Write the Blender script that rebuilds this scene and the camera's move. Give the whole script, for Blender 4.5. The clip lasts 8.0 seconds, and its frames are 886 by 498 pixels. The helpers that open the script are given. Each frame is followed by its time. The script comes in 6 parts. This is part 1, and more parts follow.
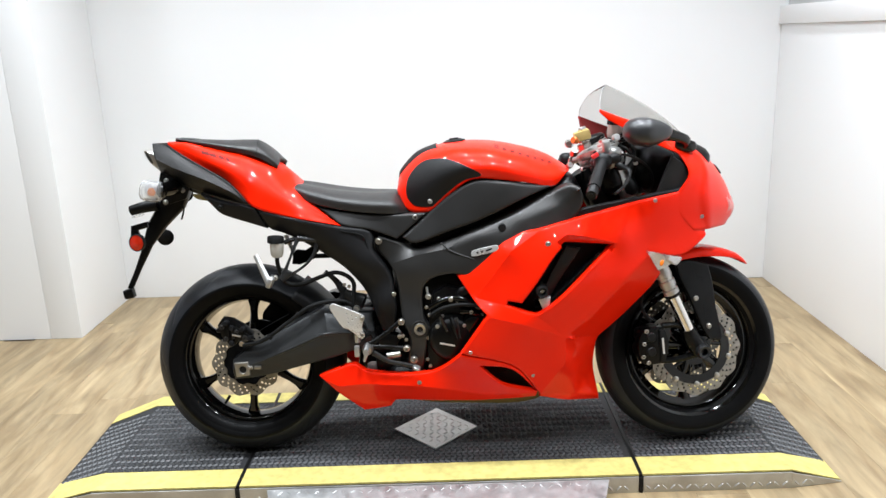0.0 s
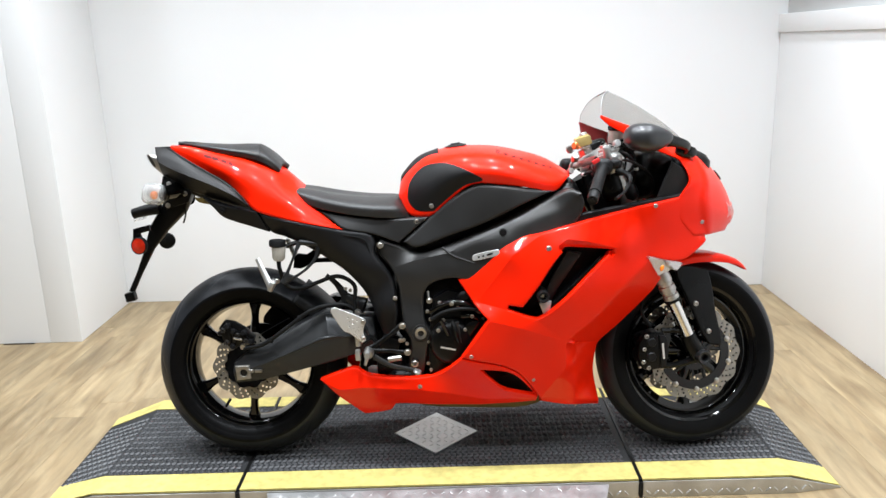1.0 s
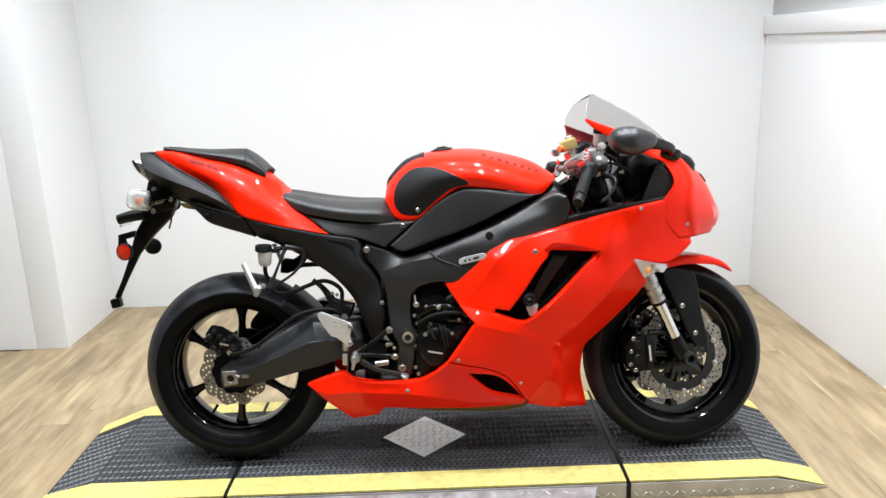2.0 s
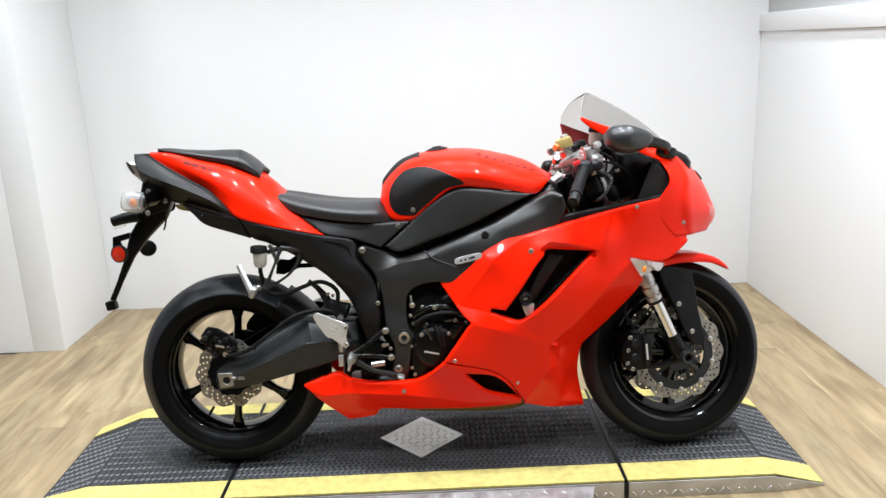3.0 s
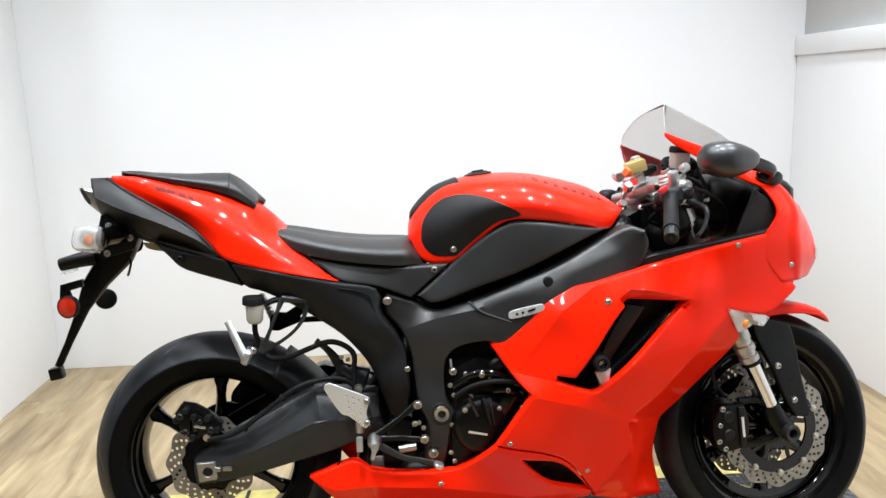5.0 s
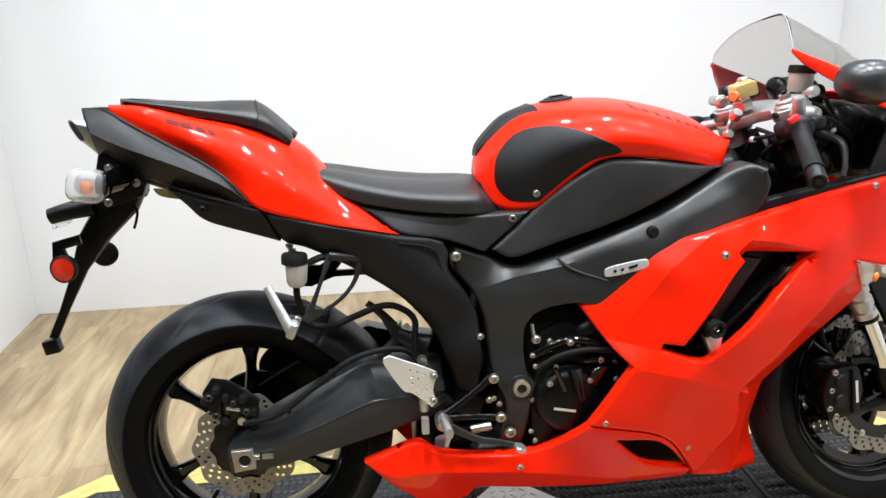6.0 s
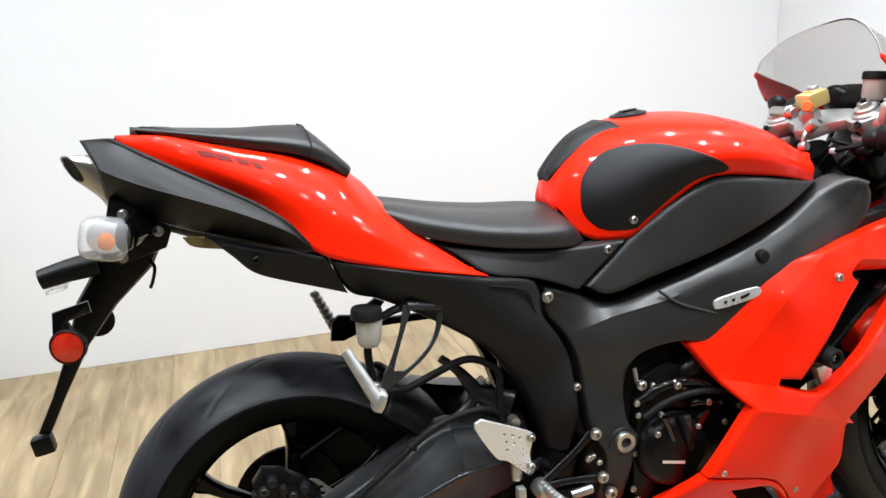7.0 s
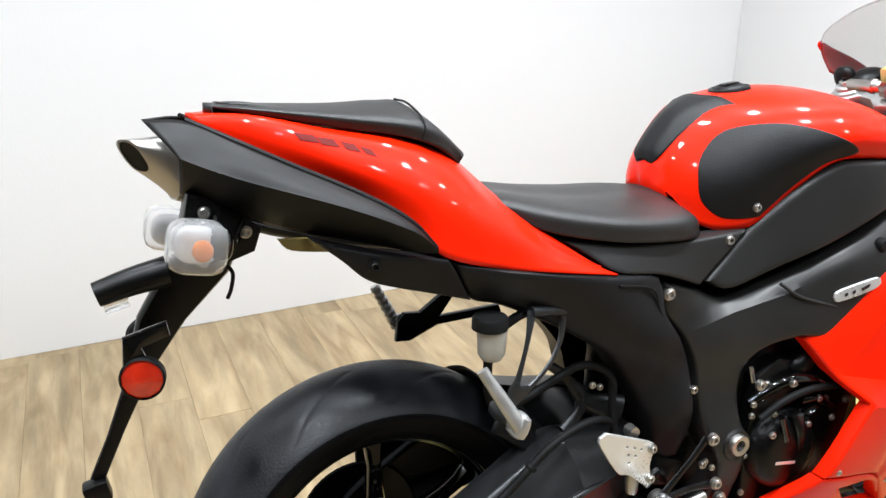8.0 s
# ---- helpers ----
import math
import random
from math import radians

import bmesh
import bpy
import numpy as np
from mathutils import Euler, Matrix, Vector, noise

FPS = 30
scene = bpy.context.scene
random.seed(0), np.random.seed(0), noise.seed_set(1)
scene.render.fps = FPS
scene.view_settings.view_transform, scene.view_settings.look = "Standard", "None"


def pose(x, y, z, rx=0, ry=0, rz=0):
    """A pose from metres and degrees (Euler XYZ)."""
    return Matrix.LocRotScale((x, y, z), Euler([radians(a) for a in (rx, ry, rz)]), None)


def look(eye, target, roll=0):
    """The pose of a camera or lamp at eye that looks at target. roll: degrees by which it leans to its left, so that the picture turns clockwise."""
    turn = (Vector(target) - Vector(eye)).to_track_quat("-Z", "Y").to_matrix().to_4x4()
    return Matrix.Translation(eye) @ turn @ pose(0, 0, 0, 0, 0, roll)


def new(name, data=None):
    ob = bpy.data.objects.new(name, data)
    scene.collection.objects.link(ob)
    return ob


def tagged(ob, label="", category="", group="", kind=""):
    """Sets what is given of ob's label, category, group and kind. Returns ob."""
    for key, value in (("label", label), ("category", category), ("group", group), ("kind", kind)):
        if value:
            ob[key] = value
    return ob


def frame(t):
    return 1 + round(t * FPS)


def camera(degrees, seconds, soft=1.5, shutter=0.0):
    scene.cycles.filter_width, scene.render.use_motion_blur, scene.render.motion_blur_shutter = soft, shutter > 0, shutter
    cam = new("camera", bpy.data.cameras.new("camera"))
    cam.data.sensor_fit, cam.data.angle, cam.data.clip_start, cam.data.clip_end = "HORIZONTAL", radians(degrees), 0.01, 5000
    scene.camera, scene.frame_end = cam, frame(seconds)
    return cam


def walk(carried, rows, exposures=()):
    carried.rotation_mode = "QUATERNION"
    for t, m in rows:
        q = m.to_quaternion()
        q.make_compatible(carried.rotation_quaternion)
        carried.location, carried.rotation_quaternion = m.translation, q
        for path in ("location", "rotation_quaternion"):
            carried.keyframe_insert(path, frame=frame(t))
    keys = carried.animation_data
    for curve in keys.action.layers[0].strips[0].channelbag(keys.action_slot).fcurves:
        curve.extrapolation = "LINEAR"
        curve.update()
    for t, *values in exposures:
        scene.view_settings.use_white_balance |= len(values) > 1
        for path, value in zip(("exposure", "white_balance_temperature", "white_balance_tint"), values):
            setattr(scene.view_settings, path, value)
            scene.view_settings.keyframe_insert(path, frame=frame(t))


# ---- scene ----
cam = camera(58.9, 8.0)
PATH = [
    (0, (0.651, -2.368, 1.352), (0.629, -0.438, 0.826), -2.1),
    (0.2, (0.653, -2.369, 1.348), (0.624, -0.442, 0.827), -2.1),
    (0.5, (0.651, -2.376, 1.346), (0.618, -0.444, 0.831), -1.9),
    (0.7, (0.644, -2.375, 1.349), (0.613, -0.445, 0.837), -2.1),
    (1, (0.642, -2.379, 1.346), (0.625, -0.445, 0.838), -1.8),
    (1.2, (0.633, -2.381, 1.345), (0.63, -0.445, 0.84), -1.9),
    (1.5, (0.642, -2.381, 1.349), (0.645, -0.445, 0.847), -1.9),
    (3, (0.665, -2.371, 1.35), (0.674, -0.436, 0.845), -2.4),
    (3.2, (0.669, -2.371, 1.351), (0.681, -0.429, 0.863), -2.9),
    (3.3, (0.681, -2.371, 1.354), (0.695, -0.426, 0.865), -3.6),
    (3.5, (0.696, -2.371, 1.342), (0.741, -0.418, 0.913), -2.3),
    (3.7, (0.705, -2.353, 1.316), (0.766, -0.402, 0.843), 0.4),
    (3.9, (0.678, -2.308, 1.287), (0.746, -0.364, 0.799), 0.5),
    (4, (0.655, -2.274, 1.286), (0.745, -0.332, 0.816), 0.7),
    (4.2, (0.616, -2.203, 1.278), (0.739, -0.272, 0.814), -1.6),
    (4.4, (0.565, -2.134, 1.293), (0.719, -0.198, 0.822), -1.1),
    (4.5, (0.555, -2.103, 1.274), (0.739, -0.163, 0.824), -0.4),
    (4.7, (0.504, -2.013, 1.272), (0.694, -0.068, 0.821), 0.1),
    (5, (0.46, -1.87, 1.242), (0.578, 0.086, 0.844), -1.8),
    (5.2, (0.425, -1.777, 1.247), (0.491, 0.18, 0.842), -1.2),
    (6.3, (0.162, -1.458, 1.23), (0.49, 0.406, 0.582), -1.9),
    (6.5, (0.087, -1.409, 1.224), (0.518, 0.44, 0.595), -1.8),
    (6.7, (0.034, -1.349, 1.237), (0.514, 0.493, 0.676), -1.7),
    (6.9, (-0.036, -1.278, 1.228), (0.473, 0.57, 0.635), -2),
    (7, (-0.074, -1.235, 1.216), (0.456, 0.609, 0.654), -2.2),
    (7.2, (-0.146, -1.134, 1.216), (0.388, 0.705, 0.657), -2.4),
    (7.4, (-0.213, -1.036, 1.225), (0.361, 0.79, 0.632), -1.5),
    (7.5, (-0.236, -1, 1.234), (0.351, 0.815, 0.632), -1.2),
    (7.6, (-0.256, -0.97, 1.244), (0.348, 0.83, 0.612), -1.9),
    (7.8, (-0.297, -0.94, 1.247), (0.385, 0.81, 0.585), -1.2),
    (8, (-0.334, -0.942, 1.239), (0.45, 0.764, 0.548), -0.2),
]
walk(cam, [(t, look(eye, target, roll)) for t, eye, target, roll in PATH], exposures=[(0, 0), (1.5, 0), (3, -0.07), (4.5, -0.08), (5.2, 0.02), (6.5, 0.0), (8, -0.03)])

# ---- light ----
world = bpy.data.worlds.new("world")
scene.world = world
world.use_nodes = True
world.node_tree.nodes["Background"].inputs[0].default_value = (1.0, 0.97, 0.93, 1)
world.node_tree.nodes["Background"].inputs[1].default_value = 0.05
LAMP_W = 17.0


def ceiling_lamp(x, y, power, size=0.15):
    """A square light panel's light, just under its diffuser."""
    d = bpy.data.lights.new("panel_light", "AREA")
    d.spread = radians(126)
    d.shape, d.size, d.energy, d.color = "SQUARE", size, power, (0.865, 0.93, 1.0)
    ob = new("panel_light", d)
    ob.matrix_world = look((x, y, 2.86), (x, y, 0))
    return ob


LAMPS = [(x, y) for y in (-1.7, -0.5, 0.7) for x in (-1.45, -0.6, 0.25, 1.1, 2.0)]
for lx, ly in LAMPS:
    ceiling_lamp(lx, ly, LAMP_W * (0.52 if lx > 2 else 0.8 if lx < -1 else 1.06) * (0.95 if ly > 0 else 1.2 if ly > -1 else 0.62))


# ---- materials ----
def material(name, color, rough=0.5, metal=0.0, coat=0.0, bump=0.0, scale=40.0, vary=0.08, mottle=6.0, spread=0.06, trans=0.0, ior=1.5, coat_rough=0.03, spec=0.5):
    """A surface with grain (bump, roughness) at one scale and mottling (colour, roughness) at a second."""
    m = bpy.data.materials.new(name)
    m.use_nodes = True
    nt = m.node_tree
    b = nt.nodes["Principled BSDF"]
    b.inputs["Metallic"].default_value = metal
    b.inputs["Coat Weight"].default_value = coat
    b.inputs["Coat Roughness"].default_value = coat_rough
    b.inputs["Specular IOR Level"].default_value = spec
    b.inputs["Transmission Weight"].default_value = trans
    b.inputs["IOR"].default_value = ior
    tc = nt.nodes.new("ShaderNodeTexCoord")
    big = nt.nodes.new("ShaderNodeTexNoise")
    big.inputs["Scale"].default_value = mottle
    big.inputs["Detail"].default_value = 6
    nt.links.new(tc.outputs["Object"], big.inputs["Vector"])
    mix = nt.nodes.new("ShaderNodeMix")
    mix.data_type = "RGBA"
    mix.inputs[6].default_value = (*[c * (1 - vary) for c in color], 1)
    mix.inputs[7].default_value = (*[min(1, c * (1 + vary)) for c in color], 1)
    nt.links.new(big.outputs["Fac"], mix.inputs[0])
    nt.links.new(mix.outputs[2], b.inputs["Base Color"])
    fine = nt.nodes.new("ShaderNodeTexNoise")
    fine.inputs["Scale"].default_value = scale
    fine.inputs["Detail"].default_value = 4
    nt.links.new(tc.outputs["Object"], fine.inputs["Vector"])
    add = nt.nodes.new("ShaderNodeMath")
    add.operation = "ADD"
    nt.links.new(big.outputs["Fac"], add.inputs[0])
    nt.links.new(fine.outputs["Fac"], add.inputs[1])
    mr = nt.nodes.new("ShaderNodeMapRange")
    mr.inputs[1].default_value, mr.inputs[2].default_value = 0.5, 1.5
    mr.inputs[3].default_value, mr.inputs[4].default_value = max(0, rough - spread), min(1, rough + spread)
    nt.links.new(add.outputs[0], mr.inputs[0])
    nt.links.new(mr.outputs[0], b.inputs["Roughness"])
    if bump:
        bp = nt.nodes.new("ShaderNodeBump")
        bp.inputs["Strength"].default_value = 0.6
        bp.inputs["Distance"].default_value = bump
        nt.links.new(fine.outputs["Fac"], bp.inputs["Height"])
        nt.links.new(bp.outputs[0], b.inputs["Normal"])
    return m


RED = material("red_paint", (0.80, 0.0135, 0.0013), 0.38, coat=0.30, spec=0.06, vary=0.03, spread=0.03, coat_rough=0.02)
PLASTIC = material("matte_black_plastic", (0.0062, 0.0062, 0.0067), 0.46, spec=0.20, bump=0.0003, scale=900, vary=0.35, spread=0.1)
COVER_BLACK = material("satin_black_cover", (0.0058, 0.0054, 0.0052), 0.42, spec=0.20, bump=0.0003, scale=900, vary=0.3, spread=0.1)
GREY_PLASTIC = material("grey_black_plastic", (0.0150, 0.0146, 0.0143), 0.44, spec=0.31, bump=0.0004, scale=700, vary=0.25, spread=0.1)
CAST = material("cast_swingarm_paint", (0.031, 0.032, 0.033), 0.33, metal=0.6, spec=0.4, bump=0.0003, scale=420, vary=0.25, spread=0.1)
MARK = material("dark_red_print", (0.11, 0.006, 0.004), 0.5, spec=0.1, vary=0.15)
MIRROR = material("satin_mirror_plastic", (0.016, 0.016, 0.0175), 0.34, spec=0.6, vary=0.15)
FRAME = material("dark_grey_frame_paint", (0.040, 0.039, 0.038), 0.39, metal=0.7, spec=0.4, bump=0.00012, scale=500, vary=0.2, spread=0.05)
GLOSS = material("gloss_black_paint", (0.0012, 0.0012, 0.0012), 0.07, spec=0.5, vary=0.1, spread=0.03)
ENGINE = material("satin_black_engine_paint", (0.0019, 0.0019, 0.0020), 0.33, spec=0.20, bump=0.0004, scale=300, vary=0.4, mottle=20, spread=0.12)
RUBBER = material("tyre_sidewall_rubber", (0.0018, 0.0018, 0.0020), 0.44, spec=0.10, bump=0.0007, scale=240, vary=0.45, mottle=16, spread=0.14)
# worn tread, its base lifted bluish to stand in for overhead sheen
TREAD_RUBBER = material("worn_tread_sheen_rubber", (0.0105, 0.0112, 0.0134), 0.44, spec=0.30, bump=0.0008, scale=260, vary=0.55, mottle=14, spread=0.16)
GRIP = material("grip_rubber", (0.005, 0.005, 0.005), 0.6, spec=0.15, bump=0.0006, scale=500, vary=0.2)
VINYL = material("seat_vinyl", (0.0145, 0.0138, 0.0132), 0.42, spec=0.36, bump=0.0007, scale=420, vary=0.3, mottle=10, spread=0.12)
STEEL = material("brushed_steel", (0.48, 0.465, 0.44), 0.34, metal=1.0, scale=200, vary=0.15, mottle=18, spread=0.1)
DISC = material("brake_disc_steel", (0.29, 0.275, 0.245), 0.42, metal=0.9, scale=150, vary=0.25, mottle=30, spread=0.12)
CHROME = material("polished_steel", (0.78, 0.77, 0.75), 0.12, metal=1.0, vary=0.05, spread=0.05)
ALU = material("cast_aluminium", (0.46, 0.455, 0.44), 0.42, metal=0.85, bump=0.0005, scale=350, vary=0.25, mottle=30, spread=0.12)
GOLD = material("gold_anodised", (0.55, 0.43, 0.16), 0.4, metal=0.4, vary=0.15)
ORANGE = material("amber_plastic", (0.85, 0.22, 0.012), 0.3, vary=0.1)
COPPER = material("orange_anodised", (0.75, 0.2, 0.05), 0.35, metal=0.5, vary=0.1)
LENS = material("clear_lens", (0.97, 0.97, 0.97), 0.05, trans=0.90, vary=0.02, spread=0.03, bump=0.0022, scale=70, ior=1.22)
SCREEN = material("smoked_screen", (0.76, 0.755, 0.74), 0.03, trans=0.97, ior=1.05, vary=0.01, spread=0.01)
REFLECTOR = material("red_reflector", (0.46, 0.018, 0.005), 0.10, coat=0.8, vary=0.5, mottle=60, bump=0.0012, scale=200)
PALE = material("screen_rim", (0.4, 0.4, 0.4), 0.3, vary=0.05)
MILKY = material("milky_reservoir", (0.5, 0.48, 0.43), 0.35, vary=0.12, trans=0.3)
BOWL = material("white_lamp_bowl", (0.82, 0.82, 0.84), 0.2, metal=0.25, vary=0.12, mottle=60, bump=0.002, scale=120)
WHITE_METAL = material("silver_plate", (0.74, 0.74, 0.73), 0.3, metal=0.7, scale=300, vary=0.05)
OLIVE = material("aged_tape_olive_reflection", (0.13, 0.095, 0.022), 0.6, vary=0.35, mottle=12)
PAD = material("tank_pad_rubber", (0.0055, 0.0055, 0.0058), 0.48, spec=0.22, bump=0.0008, scale=520, vary=0.25)
DARK_RED = material("dark_red_plastic", (0.16, 0.006, 0.006), 0.35, vary=0.1)
WALL = material("white_wall_paint", (0.82, 0.83, 0.835), 0.62, bump=0.0006, scale=160, vary=0.02, mottle=1.5)
SKIRTING = material("floor_gap", (0.17, 0.13, 0.08), 0.8, vary=0.3)
# unseen ceiling and walls: greys picked to set bounced and reflected light
CEIL = material("unseen_ceiling_grey", (0.45, 0.45, 0.44), 0.8, vary=0.03)
GREY_WALL = material("unseen_wall_grey", (0.26, 0.26, 0.265), 0.7, vary=0.05)
YELLOW = material("yellow_floor_tape", (0.51, 0.43, 0.145), 0.6, spec=0.2, bump=0.0008, scale=120, vary=0.45, mottle=38, spread=0.14)
MAT = material("black_rubber_treadplate", (0.024, 0.0242, 0.0255), 0.6, spec=0.2, bump=0.0006, scale=200, vary=0.55, mottle=4, spread=0.15)
MAT_BAR = material("worn_rubber_bars", (0.056, 0.0565, 0.059), 0.46, spec=0.45, bump=0.0006, scale=200, vary=0.55, mottle=4, spread=0.15)
TREAD = material("aluminium_treadplate", (0.50, 0.50, 0.485), 0.46, metal=0.85, bump=0.0008, scale=180, vary=0.35, mottle=14, spread=0.16)
# same treadplate metal, its colour lowered against lamp glare on the flap
FLAP_TREAD = material("darkened_flap_treadplate", (0.46, 0.46, 0.455), 0.42, metal=0.85, bump=0.0008, scale=180, vary=0.35, mottle=26, spread=0.18)
SEAM = material("black_steel_edge", (0.006, 0.006, 0.006), 0.4, spec=0.2, vary=0.3)


def wood_material():
    m = bpy.data.materials.new("oak_vinyl_plank")
    m.use_nodes = True
    nt = m.node_tree
    b = nt.nodes["Principled BSDF"]
    tc = nt.nodes.new("ShaderNodeTexCoord")
    info = nt.nodes.new("ShaderNodeObjectInfo")
    shift = nt.nodes.new("ShaderNodeVectorMath")
    shift.operation = "MULTIPLY_ADD"
    shift.inputs[1].default_value = (1, 1, 1)
    cmb = nt.nodes.new("ShaderNodeCombineXYZ")
    mul = nt.nodes.new("ShaderNodeMath")
    mul.operation = "MULTIPLY"
    mul.inputs[1].default_value = 37.0
    nt.links.new(info.outputs["Random"], mul.inputs[0])
    for i in range(3):
        nt.links.new(mul.outputs[0], cmb.inputs[i])
    nt.links.new(tc.outputs["Object"], shift.inputs[0])
    nt.links.new(cmb.outputs[0], shift.inputs[2])
    mp = nt.nodes.new("ShaderNodeMapping")
    mp.inputs["Scale"].default_value = (15, 2.6, 1)
    nt.links.new(shift.outputs[0], mp.inputs[0])
    grain = nt.nodes.new("ShaderNodeTexNoise")
    grain.inputs["Scale"].default_value, grain.inputs["Detail"].default_value, grain.inputs["Distortion"].default_value = 1.0, 6, 1.0
    nt.links.new(mp.outputs[0], grain.inputs["Vector"])
    cloud = nt.nodes.new("ShaderNodeTexNoise")
    cloud.inputs["Scale"].default_value, cloud.inputs["Detail"].default_value, cloud.inputs["Roughness"].default_value = 1.0, 7, 0.62
    mp2 = nt.nodes.new("ShaderNodeMapping")
    mp2.inputs["Scale"].default_value = (24, 3.0, 1)
    nt.links.new(shift.outputs[0], mp2.inputs[0])
    nt.links.new(mp2.outputs[0], cloud.inputs["Vector"])
    ramp = nt.nodes.new("ShaderNodeValToRGB")
    ramp.color_ramp.elements[0].position, ramp.color_ramp.elements[0].color = 0.30, (0.185, 0.128, 0.066, 1)
    ramp.color_ramp.elements[1].position, ramp.color_ramp.elements[1].color = 0.70, (0.33, 0.252, 0.146, 1)
    nt.links.new(grain.outputs["Fac"], ramp.inputs[0])
    hsv = nt.nodes.new("ShaderNodeHueSaturation")
    val = nt.nodes.new("ShaderNodeMath")
    val.operation = "MULTIPLY_ADD"
    val.inputs[1].default_value, val.inputs[2].default_value = 0.18, 0.33
    nt.links.new(info.outputs["Random"], val.inputs[0])
    val2 = nt.nodes.new("ShaderNodeMath")
    val2.operation = "MULTIPLY_ADD"
    val2.inputs[1].default_value = 1.2
    nt.links.new(cloud.outputs["Fac"], val2.inputs[0])
    nt.links.new(val.outputs[0], val2.inputs[2])
    nt.links.new(val2.outputs[0], hsv.inputs["Value"])
    hsv.inputs["Saturation"].default_value = 1.02
    nt.links.new(ramp.outputs[0], hsv.inputs["Color"])
    nt.links.new(hsv.outputs[0], b.inputs["Base Color"])
    b.inputs["Roughness"].default_value = 0.42
    bp = nt.nodes.new("ShaderNodeBump")
    bp.inputs["Strength"].default_value, bp.inputs["Distance"].default_value = 0.5, 0.001
    nt.links.new(grain.outputs["Fac"], bp.inputs["Height"])
    nt.links.new(bp.outputs[0], b.inputs["Normal"])
    return m


WOOD = wood_material()


# ---- mesh helpers ----
def finish(name, bm, mat, parent=None, label="", angle=38, smooth=True):
    bmesh.ops.recalc_face_normals(bm, faces=bm.faces[:])
    bm.edges.index_update()
    folded = [e.index for e in bm.edges if not e.smooth]
    me = bpy.data.meshes.new(name)
    bm.to_mesh(me)
    bm.free()
    if smooth:
        me.shade_smooth()
        me.set_sharp_from_angle(angle=radians(angle))
        for i in folded:
            me.edges[i].use_edge_sharp = True
    me.materials.append(mat)
    ob = new(name, me)
    if parent:
        ob.parent = parent
    if label:
        tagged(ob, label)
    return ob


def part(name, bm, mat, parent, label="", angle=38):
    return finish(name, bm, mat, parent, label, angle)


def share(ob, name, m, parent):
    """Another object on the same mesh."""
    o = new(name, ob.data)
    o.parent = parent
    o.matrix_local = m
    return o


def catmull(pts, n, closed=False):
    """A smooth line through the points, n steps from each to the next."""
    pts = [Vector(p) for p in pts]
    k = len(pts)
    out = []
    for i in range(k if closed else k - 1):
        if closed:
            a, b, c, d = pts[i - 1], pts[i], pts[(i + 1) % k], pts[(i + 2) % k]
        else:
            b, c = pts[i], pts[i + 1]
            a = pts[i - 1] if i else b * 2 - c
            d = pts[i + 2] if i + 2 < k else c * 2 - b
        for j in range(n):
            s = j / n
            out.append(0.5 * (2 * b + (c - a) * s + (2 * a - 5 * b + 4 * c - d) * s * s + (3 * b - a - 3 * c + d) * s ** 3))
    if not closed:
        out.append(pts[-1])
    return out


def grid_mesh(rows, wrap=False, caps=False):
    bm = bmesh.new()
    vs = [[bm.verts.new(p) for p in r] for r in rows]
    for a, b in zip(vs, vs[1:]):
        k = len(a)
        for j in range(k if wrap else k - 1):
            bm.faces.new((a[j], a[(j + 1) % k], b[(j + 1) % k], b[j]))
    if caps:
        for r in (vs[0], vs[-1]):
            try:
                bm.faces.new(r)
            except ValueError:
                pass
    bmesh.ops.remove_doubles(bm, verts=bm.verts[:], dist=1e-5)
    return bm


def patch(grid, n=6, mirror=False, straight=False):
    """A smooth surface through a grid of points; mirror: its last column lies on the middle plane."""
    grid = [[Vector(p) for p in r] for r in grid]
    if mirror:
        grid = [r + [Vector((p.x, -p.y, p.z)) for p in reversed(r[:-1])] for r in grid]
    if straight:
        rows = [[p.lerp(q, j / n) for p, q in zip(r, r[1:]) for j in range(n)] + [r[-1]] for r in grid]
    else:
        rows = [catmull(r, n) for r in grid]
    cols = [catmull([r[j] for r in rows], n) for j in range(len(rows[0]))]
    return grid_mesh([[c[i] for c in cols] for i in range(len(cols[0]))])


def flip(grid):
    return [[(p[0], -p[1], p[2]) for p in r] for r in grid]


def shell(ob, thick, offset=-1.0):
    m = ob.modifiers.new("thickness", "SOLIDIFY")
    m.thickness, m.offset = thick, offset
    return ob


def smooth_outline(pts, n=5, corner=42):
    """A closed outline through the points, rounded but at its corners."""
    pts = [Vector(p) for p in pts]
    k = len(pts)
    turn = [abs((pts[i] - pts[i - 1]).angle_signed(pts[(i + 1) % k] - pts[i], 0)) for i in range(k)]
    cs = [i for i in range(k) if turn[i] > radians(corner)]
    if len(cs) < 2:
        return catmull(pts, n, True)
    out = []
    for a, b in zip(cs, cs[1:] + [cs[0] + k]):
        out += catmull([pts[i % k] for i in range(a, b + 1)], n)[:-1]
    return out


def inside(p, poly):
    hit = False
    for i in range(len(poly)):
        a, b = poly[i - 1], poly[i]
        if (a[1] > p[1]) != (b[1] > p[1]) and p[0] < (b[0] - a[0]) * (p[1] - a[1]) / (b[1] - a[1]) + a[0]:
            hit = not hit
    return hit


def even(poly, step):
    """The outline with no stretch longer than step."""
    out = []
    for i in range(len(poly)):
        a, b = poly[i], poly[(i + 1) % len(poly)]
        k = max(1, math.ceil((b - a).length / step))
        out += [a.lerp(b, j / k) for j in range(k)]
    return out


